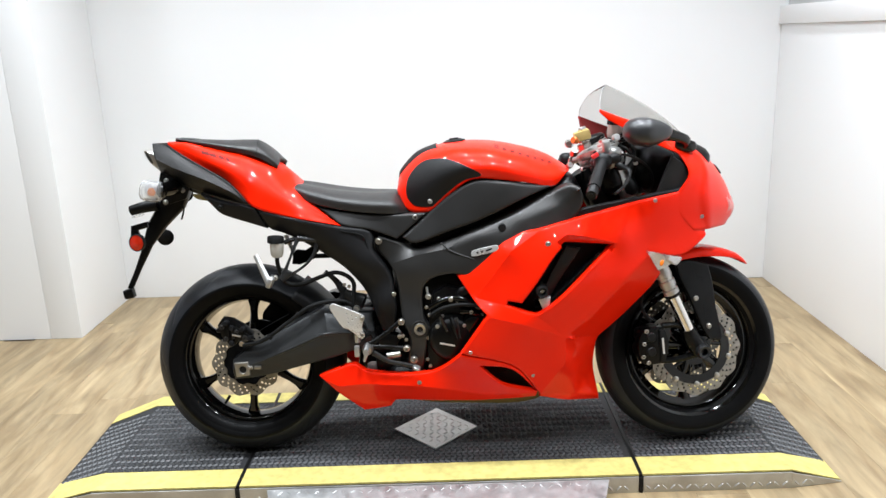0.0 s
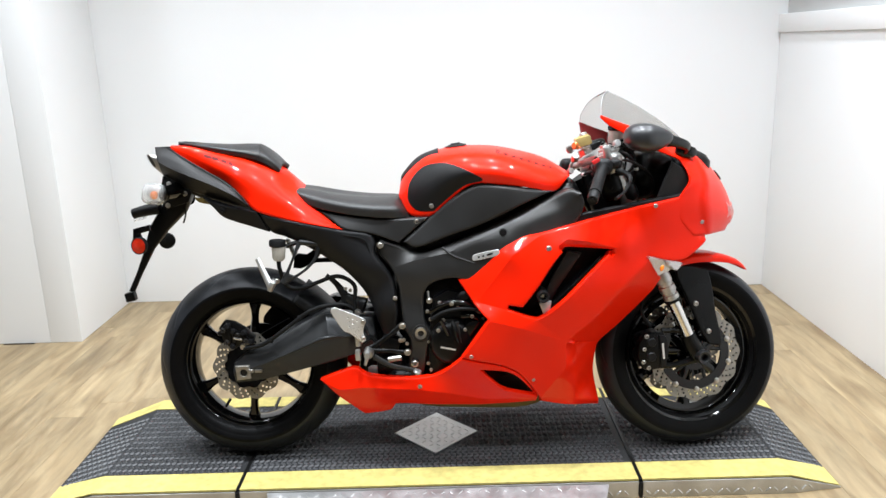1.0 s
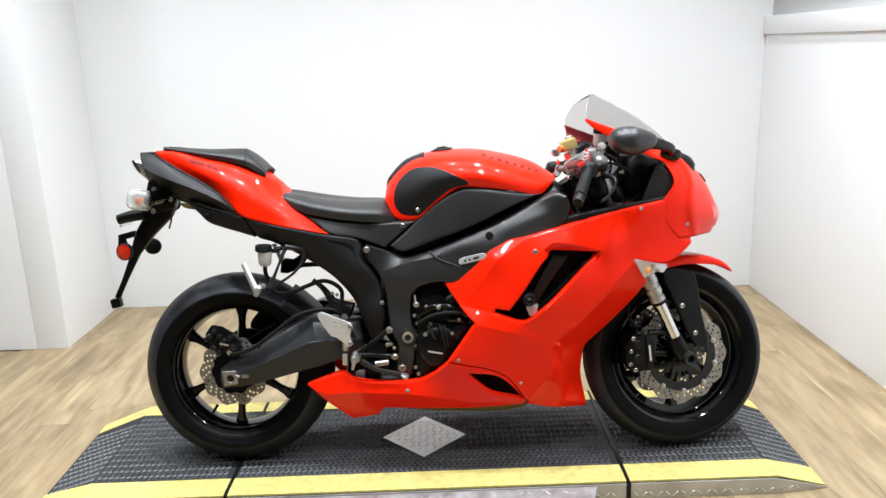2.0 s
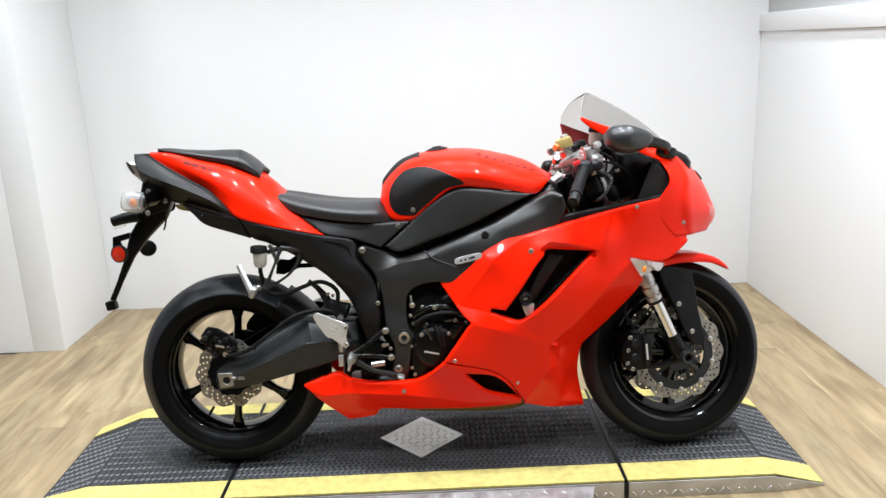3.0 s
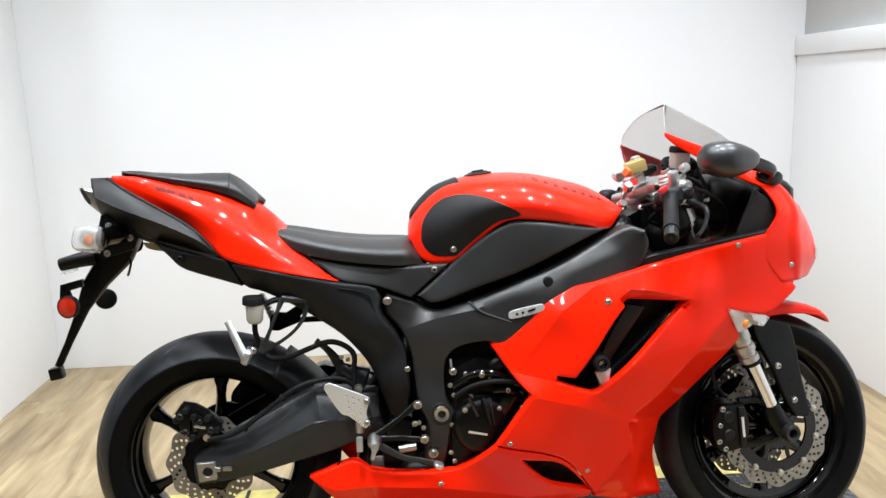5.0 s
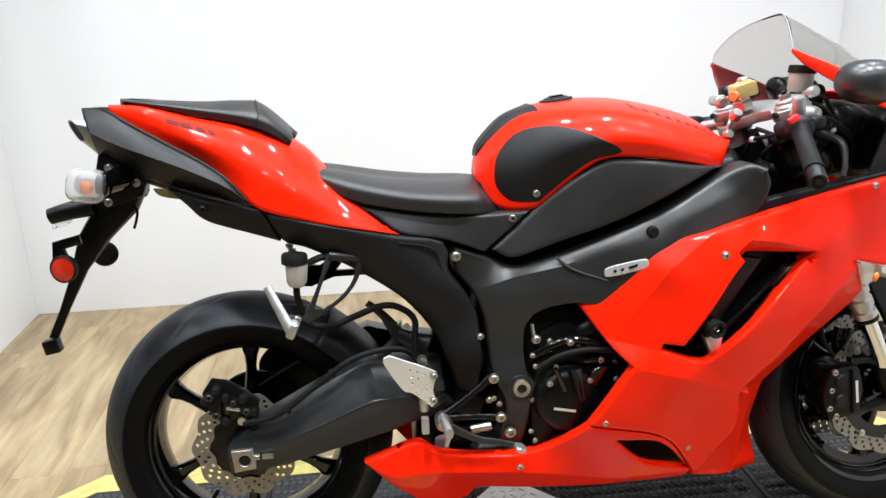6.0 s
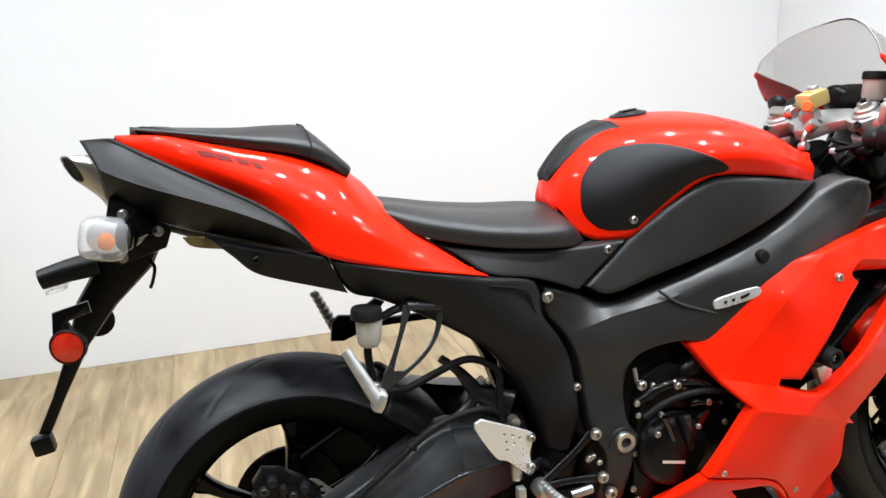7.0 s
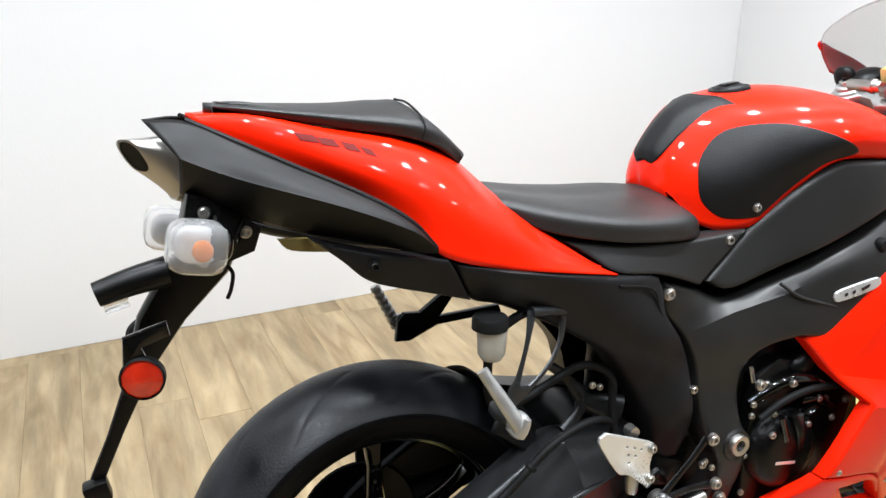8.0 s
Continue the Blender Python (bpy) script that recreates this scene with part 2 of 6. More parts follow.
def spread_over(ctrl, soft=0.004):
    """A smooth depth y over (x, z), through control points (x, y, z)."""
    c = np.array(ctrl, float)
    q, y = c[:, [0, 2]], c[:, 1]
    k = len(c)
    A = np.zeros((k + 3, k + 3))
    A[:k, :k] = np.sqrt(((q[:, None] - q[None]) ** 2).sum(-1) + 0.0016)
    A[:k, k], A[:k, k + 1:] = 1, q
    A[k:, :k] = A[:k, k:].T
    A[range(k), range(k)] -= soft
    w = np.linalg.solve(A, np.r_[y, 0, 0, 0])
    return lambda x, z: float(np.sqrt(((q - (x, z)) ** 2).sum(-1) + 0.0016) @ w[:k] + w[k] + w[k + 1] * x + w[k + 2] * z)


def fold(*pts, n=4):
    """Points along a crease."""
    pts = [Vector(p) for p in pts]
    return [p.lerp(q, i / n) for p, q in zip(pts, pts[1:]) for i in range(n)] + [pts[-1]]


def panels(*regions):
    """A depth y over (x, z) out of panels that meet in creases: each an outline in (x, z) and its points; the last one fills the rest."""
    fs = [([Vector((p[0], p[-1])) for p in poly], spread_over(ctrl, 0.0008)) for poly, ctrl in regions]

    def depth(x, z):
        for poly, f in fs[:-1]:
            if inside((x, z), poly):
                return f(x, z)
        return fs[-1][1](x, z)
    return depth


def drape_on(bm, lift=0.002):
    """The depth y of a surface as seen from the right side, lifted off it a little."""
    from mathutils.bvhtree import BVHTree
    tree = BVHTree.FromBMesh(bm)

    def depth(x, z):
        hit = tree.ray_cast(Vector((x, -1, z)), Vector((0, 1, 0)))[0]
        return (hit.y if hit else -0.1) - lift
    return depth


def plate(outline, depth, holes=(), roll=0.006, thick=0.012, res=0.014, side=1, corner=42, n=5, folds=(), soft_folds=()):
    """A shell over an outline in (x, z) at the depth y, its rims rolled inwards; side -1: its mirror image."""
    from mathutils.geometry import delaunay_2d_cdt
    loops = [even(smooth_outline(o, n, corner), res) for o in (outline, *holes)]
    poly = loops[0]
    verts, edges = [], []
    for lp in loops:
        s = len(verts)
        verts += [Vector(p) for p in lp]
        edges += [(s + i, s + (i + 1) % len(lp)) for i in range(len(lp))]
    xs, zs = [p[0] for p in poly], [p[1] for p in poly]
    rim = np.array([tuple(v) for v in verts])
    creased, hard = [], []

    def rim_dist(p):
        return float(np.sqrt(((rim - (p[0], p[1])) ** 2).sum(1).min()))
    for line in (*folds, *soft_folds):
        sharp = any(line is f for f in folds)
        line = [Vector((p[0], p[-1])) for p in line]
        last = None
        for i in range(len(line) - 1):
            k = max(1, math.ceil((line[i + 1] - line[i]).length / res))
            for j in range(k + (i == len(line) - 2)):
                p = line[i].lerp(line[i + 1], j / k)
                if not inside(p, poly) or any(inside(p, h) for h in loops[1:]) or rim_dist(p) < 0.002:
                    last = None
                    continue
                verts.append(p)
                creased.append(p)
                if sharp:
                    hard.append(tuple(p))
                if last is not None:
                    edges.append((last, len(verts) - 1))
                last = len(verts) - 1
    crease_at = np.array([tuple(p) for p in creased]) if creased else np.array([(9.0, 9.0)])

    def crease_dist(p):
        return float(np.sqrt(((crease_at - (p[0], p[1])) ** 2).sum(1).min()))
    for inset in (0.3, 0.75, 1.3):
        for lp in loops:
            sgn = 1 if lp is poly else -1
            area = sum(lp[i - 1][0] * lp[i][1] - lp[i][0] * lp[i - 1][1] for i in range(len(lp)))
            for i in range(len(lp)):
                t = (lp[(i + 1) % len(lp)] - lp[i - 1]).normalized()
                p = lp[i] + Vector((-t.y, t.x)) * roll * inset * sgn * (1 if area > 0 else -1)
                if inside(p, poly) and not any(inside(p, h) for h in loops[1:]) and rim_dist(p) > roll * inset * 0.8 and crease_dist(p) > 0.003:
                    verts.append(p)
    x = min(xs) + res * 0.5
    row = 0
    while x < max(xs):
        z = min(zs) + (res * 0.5 if row % 2 else 0)
        while z < max(zs):
            p = Vector((x, z))
            if inside(p, poly) and not any(inside(p, h) for h in loops[1:]) and rim_dist(p) > max(res * 0.6, roll * 1.6) and crease_dist(p) > res * 0.55:
                verts.append(p)
            z += res
        x += res
        row += 1
    vs, es, fs, *_ = delaunay_2d_cdt(verts, edges, [], 0, 1e-6)
    bm = bmesh.new()
    out = []
    for p in vs:
        d = min(rim_dist(p), roll)
        drop = roll - math.sqrt(max(0, roll * roll - (roll - d) ** 2))
        out.append(bm.verts.new((p.x, (depth(p.x, p.y) + drop) * side, p.y)))
    for f in fs:
        c = sum((vs[i] for i in f), Vector((0, 0))) / len(f)
        if inside(c, poly) and not any(inside(c, h) for h in loops[1:]):
            bm.faces.new([out[i] for i in f])
    if hard:
        hard_at = np.array(hard)
        on = {v for v in bm.verts if ((hard_at - (v.co.x, v.co.z)) ** 2).sum(1).min() < 1e-8}
        for e in bm.edges:
            if e.verts[0] in on and e.verts[1] in on:
                e.smooth = False
    loose = [v for v in bm.verts if not v.link_faces]
    bmesh.ops.delete(bm, geom=loose, context="VERTS")
    rims = [e for e in bm.edges if len(e.link_faces) == 1]
    ext = bmesh.ops.extrude_edge_only(bm, edges=rims)
    for v in ext["geom"]:
        if isinstance(v, bmesh.types.BMVert):
            v.co.y += thick * side
    return bm


def slab(outline, y0, y1, bevel=0.003, n=4, corner=42, holes=()):
    """A flat plate with the outline in (x, z), from y0 (outer) to y1, its edges bevelled."""
    if holes:
        return plate(outline, lambda x, z: y0, holes, bevel, y1 - y0, 0.02, 1, corner, n)
    lp = smooth_outline(outline, n, corner)
    bm = bmesh.new()
    a = bm.faces.new([bm.verts.new((p.x, y0, p.y)) for p in lp])
    r = bmesh.ops.extrude_face_region(bm, geom=[a])
    new_vs = [v for v in r["geom"] if isinstance(v, bmesh.types.BMVert)]
    bmesh.ops.translate(bm, verts=new_vs, vec=(0, y1 - y0, 0))
    bm.faces.ensure_lookup_table()
    caps = [f for f in bm.faces if len(f.verts) == len(lp)]
    bmesh.ops.recalc_face_normals(bm, faces=bm.faces[:])
    if bevel:
        es = list({e for f in caps for e in f.edges})
        bmesh.ops.bevel(bm, geom=es, offset=bevel, segments=2, affect="EDGES", profile=0.6)
    return bm


def revolve(profile, n=48, centre=(0, 0, 0), axis=(0, 1, 0), closed=False):
    """A body turned about an axis: profile of (radius, place along the axis)."""
    q = Vector((0, 0, 1)).rotation_difference(Vector(axis)).to_matrix()
    c = Vector(centre)
    rows = []
    for r, h in (list(profile) + [profile[0]] if closed else profile):
        rows.append([c + q @ Vector((r * math.cos(2 * math.pi * i / n), r * math.sin(2 * math.pi * i / n), h)) for i in range(n)])
    return grid_mesh(rows, True)


def tube(pts, r, n=12, steps=6, flat=1.0, caps=True):
    """A rounded pipe along a smooth line; r: one radius or one for each point."""
    rs = [r] * len(pts) if isinstance(r, (int, float)) else list(r)
    line = catmull([(*p, q) for p, q in zip(pts, rs)], steps) if len(pts) > 2 else [Vector((*pts[0], rs[0])), Vector((*pts[1], rs[1]))]
    line = [Vector(p) for p in line]
    rows = []
    ref = None
    for i, p in enumerate(line):
        t = (line[min(i + 1, len(line) - 1)].to_3d() - line[max(i - 1, 0)].to_3d()).normalized()
        if ref is None:
            ref = t.cross(Vector((0, 1, 0)))
            if ref.length < 0.1:
                ref = t.cross(Vector((1, 0, 0)))
        u = (ref - t * ref.dot(t)).normalized()
        ref = u
        v = t.cross(u)
        rows.append([p.to_3d() + (u * math.cos(2 * math.pi * j / n) + v * math.sin(2 * math.pi * j / n) * flat) * p[3] for j in range(n)])
    return grid_mesh(rows, True, caps)


def box(size, centre=(0, 0, 0), rot=(0, 0, 0), bevel=0.004, taper=1.0):
    bm = bmesh.new()
    bmesh.ops.create_cube(bm, size=1)
    for v in bm.verts:
        k = taper if v.co.z > 0 else 1
        v.co = Vector((v.co.x * size[0] * k, v.co.y * size[1] * k, v.co.z * size[2]))
    if bevel:
        bmesh.ops.bevel(bm, geom=bm.edges[:], offset=bevel, segments=2, affect="EDGES", profile=0.6)
    bmesh.ops.transform(bm, matrix=pose(*centre, *rot), verts=bm.verts[:])
    return bm


def egg(centre, radii, rot=(0, 0, 0), power=2.0, n=28):
    """A rounded solid; a power over 2 makes it boxier."""
    rows = []
    for i in range(n // 2 + 1):
        a = math.pi * (i / (n // 2) - 0.5)
        row = []
        for j in range(n):
            b = 2 * math.pi * j / n
            d = Vector((math.cos(a) * math.cos(b), math.cos(a) * math.sin(b), math.sin(a)))
            s = (abs(d.x) ** power + abs(d.y) ** power + abs(d.z) ** power) ** (-1 / power)
            row.append(d * s)
        rows.append(row)
    bm = grid_mesh(rows, True)
    bmesh.ops.remove_doubles(bm, verts=bm.verts[:], dist=1e-4)
    bmesh.ops.transform(bm, matrix=pose(*centre, *rot) @ Matrix.Diagonal((*radii, 1)), verts=bm.verts[:])
    return bm


def join(*bms):
    """One mesh out of several pieces of the same part."""
    out = bmesh.new()
    for b in bms:
        me = bpy.data.meshes.new("tmp")
        b.to_mesh(me)
        b.free()
        out.from_mesh(me)
        bpy.data.meshes.remove(me)
    return out


# ---- the room ----
X0, X1, YB, YS, YF, ZC = -1.15, 2.36, 1.774, 1.18, -4.6, 2.9
XL, TOP = -3.2, 0.059


def wall(name, x0, x1, y0, y1, z0, z1, label, mat=WALL, bevel=0.002):
    ob = finish(name, box((x1 - x0, y1 - y0, z1 - z0), ((x0 + x1) / 2, (y0 + y1) / 2, (z0 + z1) / 2), bevel=bevel), mat)
    return tagged(ob, label, "wall", kind="structure")


wall("wall_back", X0 - 0.15, X1 + 0.2, YB, YB + 0.15, 0, ZC, "smooth white painted wall behind the motorcycle")
wall("wall_return", X0 - 0.15, X0, YS + 0.0, YB - 0.001, 0, ZC, "short white painted wall return beside the back wall")
wall("wall_step", XL, X0 - 0.151, YS, YS + 0.15, 0, ZC, "white painted wall stepped forward of the back wall")
wall("wall_left", XL - 0.15, XL - 0.001, YF, YS + 0.15, 0, ZC, "unseen grey side wall added to set the bounced light", GREY_WALL)
wall("wall_right", X1, X1 + 0.15, YF, YB - 0.001, 0, 1.345, "white painted side wall below a ledge band")
wall("wall_right_upper", X1 + 0.03, X1 + 0.18, YF, YB - 0.001, 1.437, ZC, "pale grey upper side wall set back above the ledge", material("pale_grey_upper_wall", (0.55, 0.555, 0.545), 0.7, vary=0.05, mottle=2))
wall("wall_front", XL - 0.15, X1 + 0.15, YF - 0.15, YF - 0.001, 0, ZC, "unseen grey wall added to close the bay and set its bounced light", GREY_WALL)
ledge = wall("trim", X1 - 0.012, X1 + 0.1, YF + 0.01, YB - 0.002, 1.346, 1.436, "white painted ledge band along the side wall", bevel=0.004)
ceil = finish("ceiling", box((X1 - XL + 0.3, YB - YF + 0.3, 0.1), ((X0 + X1) / 2 - 1, (YB + YF) / 2, ZC + 0.051), bevel=0), CEIL)
tagged(ceil, "unseen grey ceiling added over the bay", "ceiling", kind="structure")

floor = finish("floor", box((X1 - XL + 0.3, YB - YF + 0.3, 0.1), ((X1 + XL) / 2, (YB + YF) / 2, -0.056), bevel=0), SKIRTING)
tagged(floor, "oak-look plank floor with dark joints", "floor", kind="structure")


# ---- the lift table under the motorcycle ----
def tread_bars(x0, x1, y0, y1, pitch, length, width, height, z, inset=None, cross=True):
    """Raised bars of a tread plate, slanting one way in one row and the other way in the next; cross: by quarter turns in a weave."""
    vs, fs = [], []
    nx, ny = int((x1 - x0) / pitch), int((y1 - y0) / pitch)
    for i in range(nx):
        for j in range(ny):
            cx, cy = x0 + (i + 0.5) * pitch, y0 + (j + 0.5) * pitch
            if inset and inset(cx, cy):
                continue
            a = radians(45 if (i + j) % 2 else -45) if cross else radians(38 if j % 2 else -38)
            ux, uy = math.cos(a), math.sin(a)
            s = len(vs)
            for k, (l, w, h) in enumerate(((-1, 0, 0), (-0.5, -1, 0), (0.5, -1, 0), (1, 0, 0), (0.5, 1, 0), (-0.5, 1, 0), (-0.6, 0, 1), (0.6, 0, 1))):
                l, w = l * length / 2, w * width / 2
                vs.append((cx + ux * l - uy * w, cy + uy * l + ux * w, z + h * height))
            fs += [tuple(s + q for q in f) for f in ((0, 1, 6), (1, 2, 7, 6), (2, 3, 7), (3, 4, 7), (4, 5, 6, 7), (5, 0, 6))]
    me = bpy.data.meshes.new("tread")
    me.from_pydata(vs, [], fs)
    return me


def sheet(outline, z, thick, bevel=0.001):
    """A flat sheet with an outline in (x, y) and a height z at each corner."""
    bm = bmesh.new()
    top = [bm.verts.new((x, y, z if isinstance(z, float) else z[i])) for i, (x, y) in enumerate(outline)]
    low = [bm.verts.new((v.co.x, v.co.y, v.co.z - thick)) for v in top]
    bm.faces.new(top)
    bm.faces.new(list(reversed(low)))
    k = len(top)
    for i in range(k):
        bm.faces.new((top[i], low[i], low[(i + 1) % k], top[(i + 1) % k]))
    return bm


table = tagged(new("lift_table"), "low lift table with black rubber treadplate top and yellow edges", "lift table")
TX0, TX1, TY0, TY1, RX0, RX1 = -0.465, 1.649, -0.268, 0.373, -0.631, 1.81
part("deck", box((TX1 - TX0, TY1 - TY0 - 0.004, TOP - 0.014), ((TX0 + TX1) / 2, (TY0 + TY1) / 2, TOP / 2 - 0.004), bevel=0.003), SEAM, table)
SEAMS = (-0.021, 1.197)


def diamond(x, y):
    return abs(x - 0.577) + abs(y - 0.060) < 0.152


for a, b in ((TX0, SEAMS[0] - 0.006), (SEAMS[0] + 0.006, SEAMS[1] - 0.006), (SEAMS[1] + 0.006, TX1)):
    mat_ob = part("rubber_mat", sheet([(a, -0.169), (b, -0.169), (b, 0.295), (a, 0.295)], TOP - 0.003, 0.006), MAT, table, "worn black rubber tread mat")
    me = tread_bars(a + 0.004, b - 0.004, -0.167, 0.293, 0.0182, 0.0222, 0.0098, 0.0042, TOP - 0.0031, diamond, False)
    me.materials.append(MAT_BAR)
    bars = new("tread_pattern", me)
    bars.parent = mat_ob
    tagged(bars, "raised bars of the tread mat", kind="stuff")
    for y0, y1 in ((TY0, -0.17), (0.296, TY1)):
        part("yellow_stripe", sheet([(a, y0), (b, y0), (b, y1), (a, y1)], TOP - 0.001, 0.006), YELLOW, table, "scuffed yellow painted edge stripe")
for sx in SEAMS:
    part("seam_bar", box((0.010, TY1 - TY0 + 0.004, 0.012), (sx, (TY0 + TY1) / 2, TOP - 0.006), bevel=0.002), SEAM, table, "black steel joint bar")
    part("seam_end", box((0.011, 0.010, TOP - 0.008), (sx, TY0 - 0.008, (TOP - 0.008) / 2 + 0.001), bevel=0.002), SEAM, table)
for x0, x1 in ((TX0, RX0), (TX1, RX1)):
    za, zb = TOP - 0.003, 0.004
    ramp = part("ramp", sheet([(x0, -0.169), (x1, -0.136), (x1, 0.267), (x0, 0.295)], [za, zb, zb, za], 0.004), MAT, table, "black rubber end ramp")
    me = tread_bars(0.002, abs(x1 - x0) * 1.06 - 0.004, -0.15, 0.24, 0.0182, 0.0222, 0.0098, 0.0042, 0, None, False)
    me.materials.append(MAT_BAR)
    bars = new("tread_pattern", me)
    bars.parent = ramp
    sgn = 1 if x1 > x0 else -1
    bars.matrix_local = Matrix.Translation((x0, 0, za)) @ Matrix(((sgn, 0, 0, 0), (0, 1, 0, 0), (0, 0, 1, 0), (0, 0, 0, 1))) @ pose(0, 0, 0, 0, math.degrees(math.atan((za - zb) / abs(x1 - x0))), 0)
    tagged(bars, "raised bars of the ramp mat", kind="stuff")
    for ya, yb, yc, yd in ((TY0, -0.17, -0.137, -0.245), (TY1, 0.296, 0.268, 0.338)):
        part("yellow_stripe", sheet([(x0, ya), (x0, yb), (x1, yc), (x1, yd)], [za + 0.002, za + 0.002, zb + 0.002, zb + 0.002], 0.004), YELLOW, table, "scuffed yellow painted edge stripe")
diamond_plate = part("diamond_plate", sheet([(0.577, -0.083), (0.718, 0.060), (0.577, 0.204), (0.436, 0.060)], TOP + 0.0005, 0.006), TREAD, table, "bare aluminium diamond-shaped tread plate")
me = tread_bars(0.43, 0.72, -0.09, 0.21, 0.024, 0.022, 0.006, 0.0016, TOP + 0.0004, lambda x, y: abs(x - 0.577) + abs(y - 0.060) > 0.128)
me.materials.append(TREAD)
tagged(new("tread_pattern", me), "raised bars of the diamond plate", kind="stuff").parent = diamond_plate


def skirt(name, x0, x1, drop=0.0):
    bm = box((abs(x1 - x0), 0.004, TOP - 0.006), ((x0 + x1) / 2, TY0 - 0.0065, (TOP - 0.006) / 2), bevel=0.001)
    ob = part(name, bm, TREAD, table, "aluminium treadplate side skirt")
    me = tread_bars(x0 + 0.004, x1 - 0.004, 0.004, TOP - 0.008, 0.024, 0.023, 0.0065, 0.0024, 0)
    me.materials.append(TREAD)
    o = new("tread_pattern", me)
    o.parent = ob
    o.matrix_local = pose(0, TY0 - 0.0084, 0, 90, 0, 0)
    tagged(o, "raised bars of the skirt", kind="stuff")


skirt("side_skirt", TX0, SEAMS[0] - 0.007)
skirt("side_skirt", SEAMS[0] + 0.007, SEAMS[1] - 0.007)
skirt("side_skirt", SEAMS[1] + 0.007, TX1)
for xa, xb in ((TX0, RX0), (TX1, RX1)):
    skin, back = [], []
    bm = bmesh.new()
    for x, y, z in ((xa, TY0 - 0.0085, TOP - 0.008), (xa, TY0 - 0.0085, 0.001), (xb, -0.253, 0.001), (xb, -0.253, 0.004)):
        skin.append(bm.verts.new((x, y, z)))
        back.append(bm.verts.new((x, y + 0.004, z)))
    bm.faces.new(skin)
    bm.faces.new(list(reversed(back)))
    for k in range(4):
        bm.faces.new((skin[k], back[k], back[(k + 1) % 4], skin[(k + 1) % 4]))
    ob = part("ramp_skirt", bm, TREAD, table, "tapering aluminium treadplate ramp skirt")
    lo, hi = min(xa, xb), max(xa, xb)
    me = tread_bars(lo + 0.004, hi - 0.004, 0.004, TOP - 0.008, 0.024, 0.023, 0.0065, 0.0024, 0, lambda x, z: z > (TOP - 0.012) * (1 - abs(x - xa) / abs(xb - xa)) - 0.006)
    for v in me.vertices:
        x, z, h = v.co
        v.co = (x, TY0 - 0.0085 + (-0.2445 - TY0) * abs(x - xa) / abs(xb - xa) - h, z)
    me.materials.append(TREAD)
    o = new("tread_pattern", me)
    o.parent = ob
    tagged(o, "raised bars of the ramp skirt", kind="stuff")
# the fold-down flap on the near side
flap = part("side_flap", sheet([(0.07, TY0 - 0.011), (1.10, TY0 - 0.011), (1.03, -0.50), (0.14, -0.50)], [TOP - 0.010, TOP - 0.010, 0.006, 0.006], 0.004), FLAP_TREAD, table, "sloping aluminium treadplate flap")
me = tread_bars(0.10, 1.07, 0.004, 0.21, 0.027, 0.025, 0.007, 0.0022, 0, lambda x, y: x < 0.07 + 0.35 * y + 0.02 or x > 1.10 - 0.35 * y - 0.02)
me.materials.append(FLAP_TREAD)
o = new("tread_pattern", me)
o.parent = flap
o.matrix_local = Matrix.Translation((0, TY0 - 0.011, TOP - 0.0101)) @ pose(0, 0, 0, math.degrees(math.atan2(0.054, 0.211)), 0, 0) @ Matrix(((1, 0, 0, 0), (0, -1, 0, 0), (0, 0, 1, 0), (0, 0, 0, 1)))
tagged(o, "raised bars of the flap", kind="stuff")


# ---- the motorcycle, upright in its own axes: x ahead, y to its left, z up from the ground ----
bike = tagged(new("motorcycle"), "red sport motorcycle with matte black covers on a lift table", "motorcycle")
bike.matrix_world = pose(0, 0, 0.07, -4.5, 0, 0)
R_AXLE, F_AXLE = (-0.008, 0.0, 0.304), (1.403, 0.0, 0.291)
# the bars are turned a little to the left: fork, front wheel and bars share this turn
STEER = Matrix.Translation((1.373, 0, 0.293)) @ Matrix.Rotation(radians(8), 4, Vector((-0.4226, 0, 0.9063))) @ Matrix.Translation((-1.373, 0, -0.293))


def leaning(axle, sink=0.010):
    """The wheels lean a little further than the body's axes and stand on the deck."""
    return Matrix.Translation(Vector(axle) - Vector((0, 0, sink))) @ Matrix.Rotation(radians(-6), 4, "X") @ Matrix.Translation(-Vector(axle))


def steered(ob):
    ob.matrix_local = STEER
    return ob

BOLT_PROFILE = [(0.0, -0.0008), (0.0024, -0.0008), (0.0027, 0.0024), (0.0046, 0.0026), (0.0054, 0.0018), (0.0055, 0.0), (0.0068, -0.0002), (0.0070, -0.004)]


def bolt(p, parent, size=1.0, mat=STEEL, axis=(0, -1, 0), name="bolt"):
    """A socket-head bolt that looks outwards along the axis."""
    bm = revolve([(r * size, h * size) for r, h in BOLT_PROFILE], 14, p, axis)
    return part(name, bm, mat, parent)


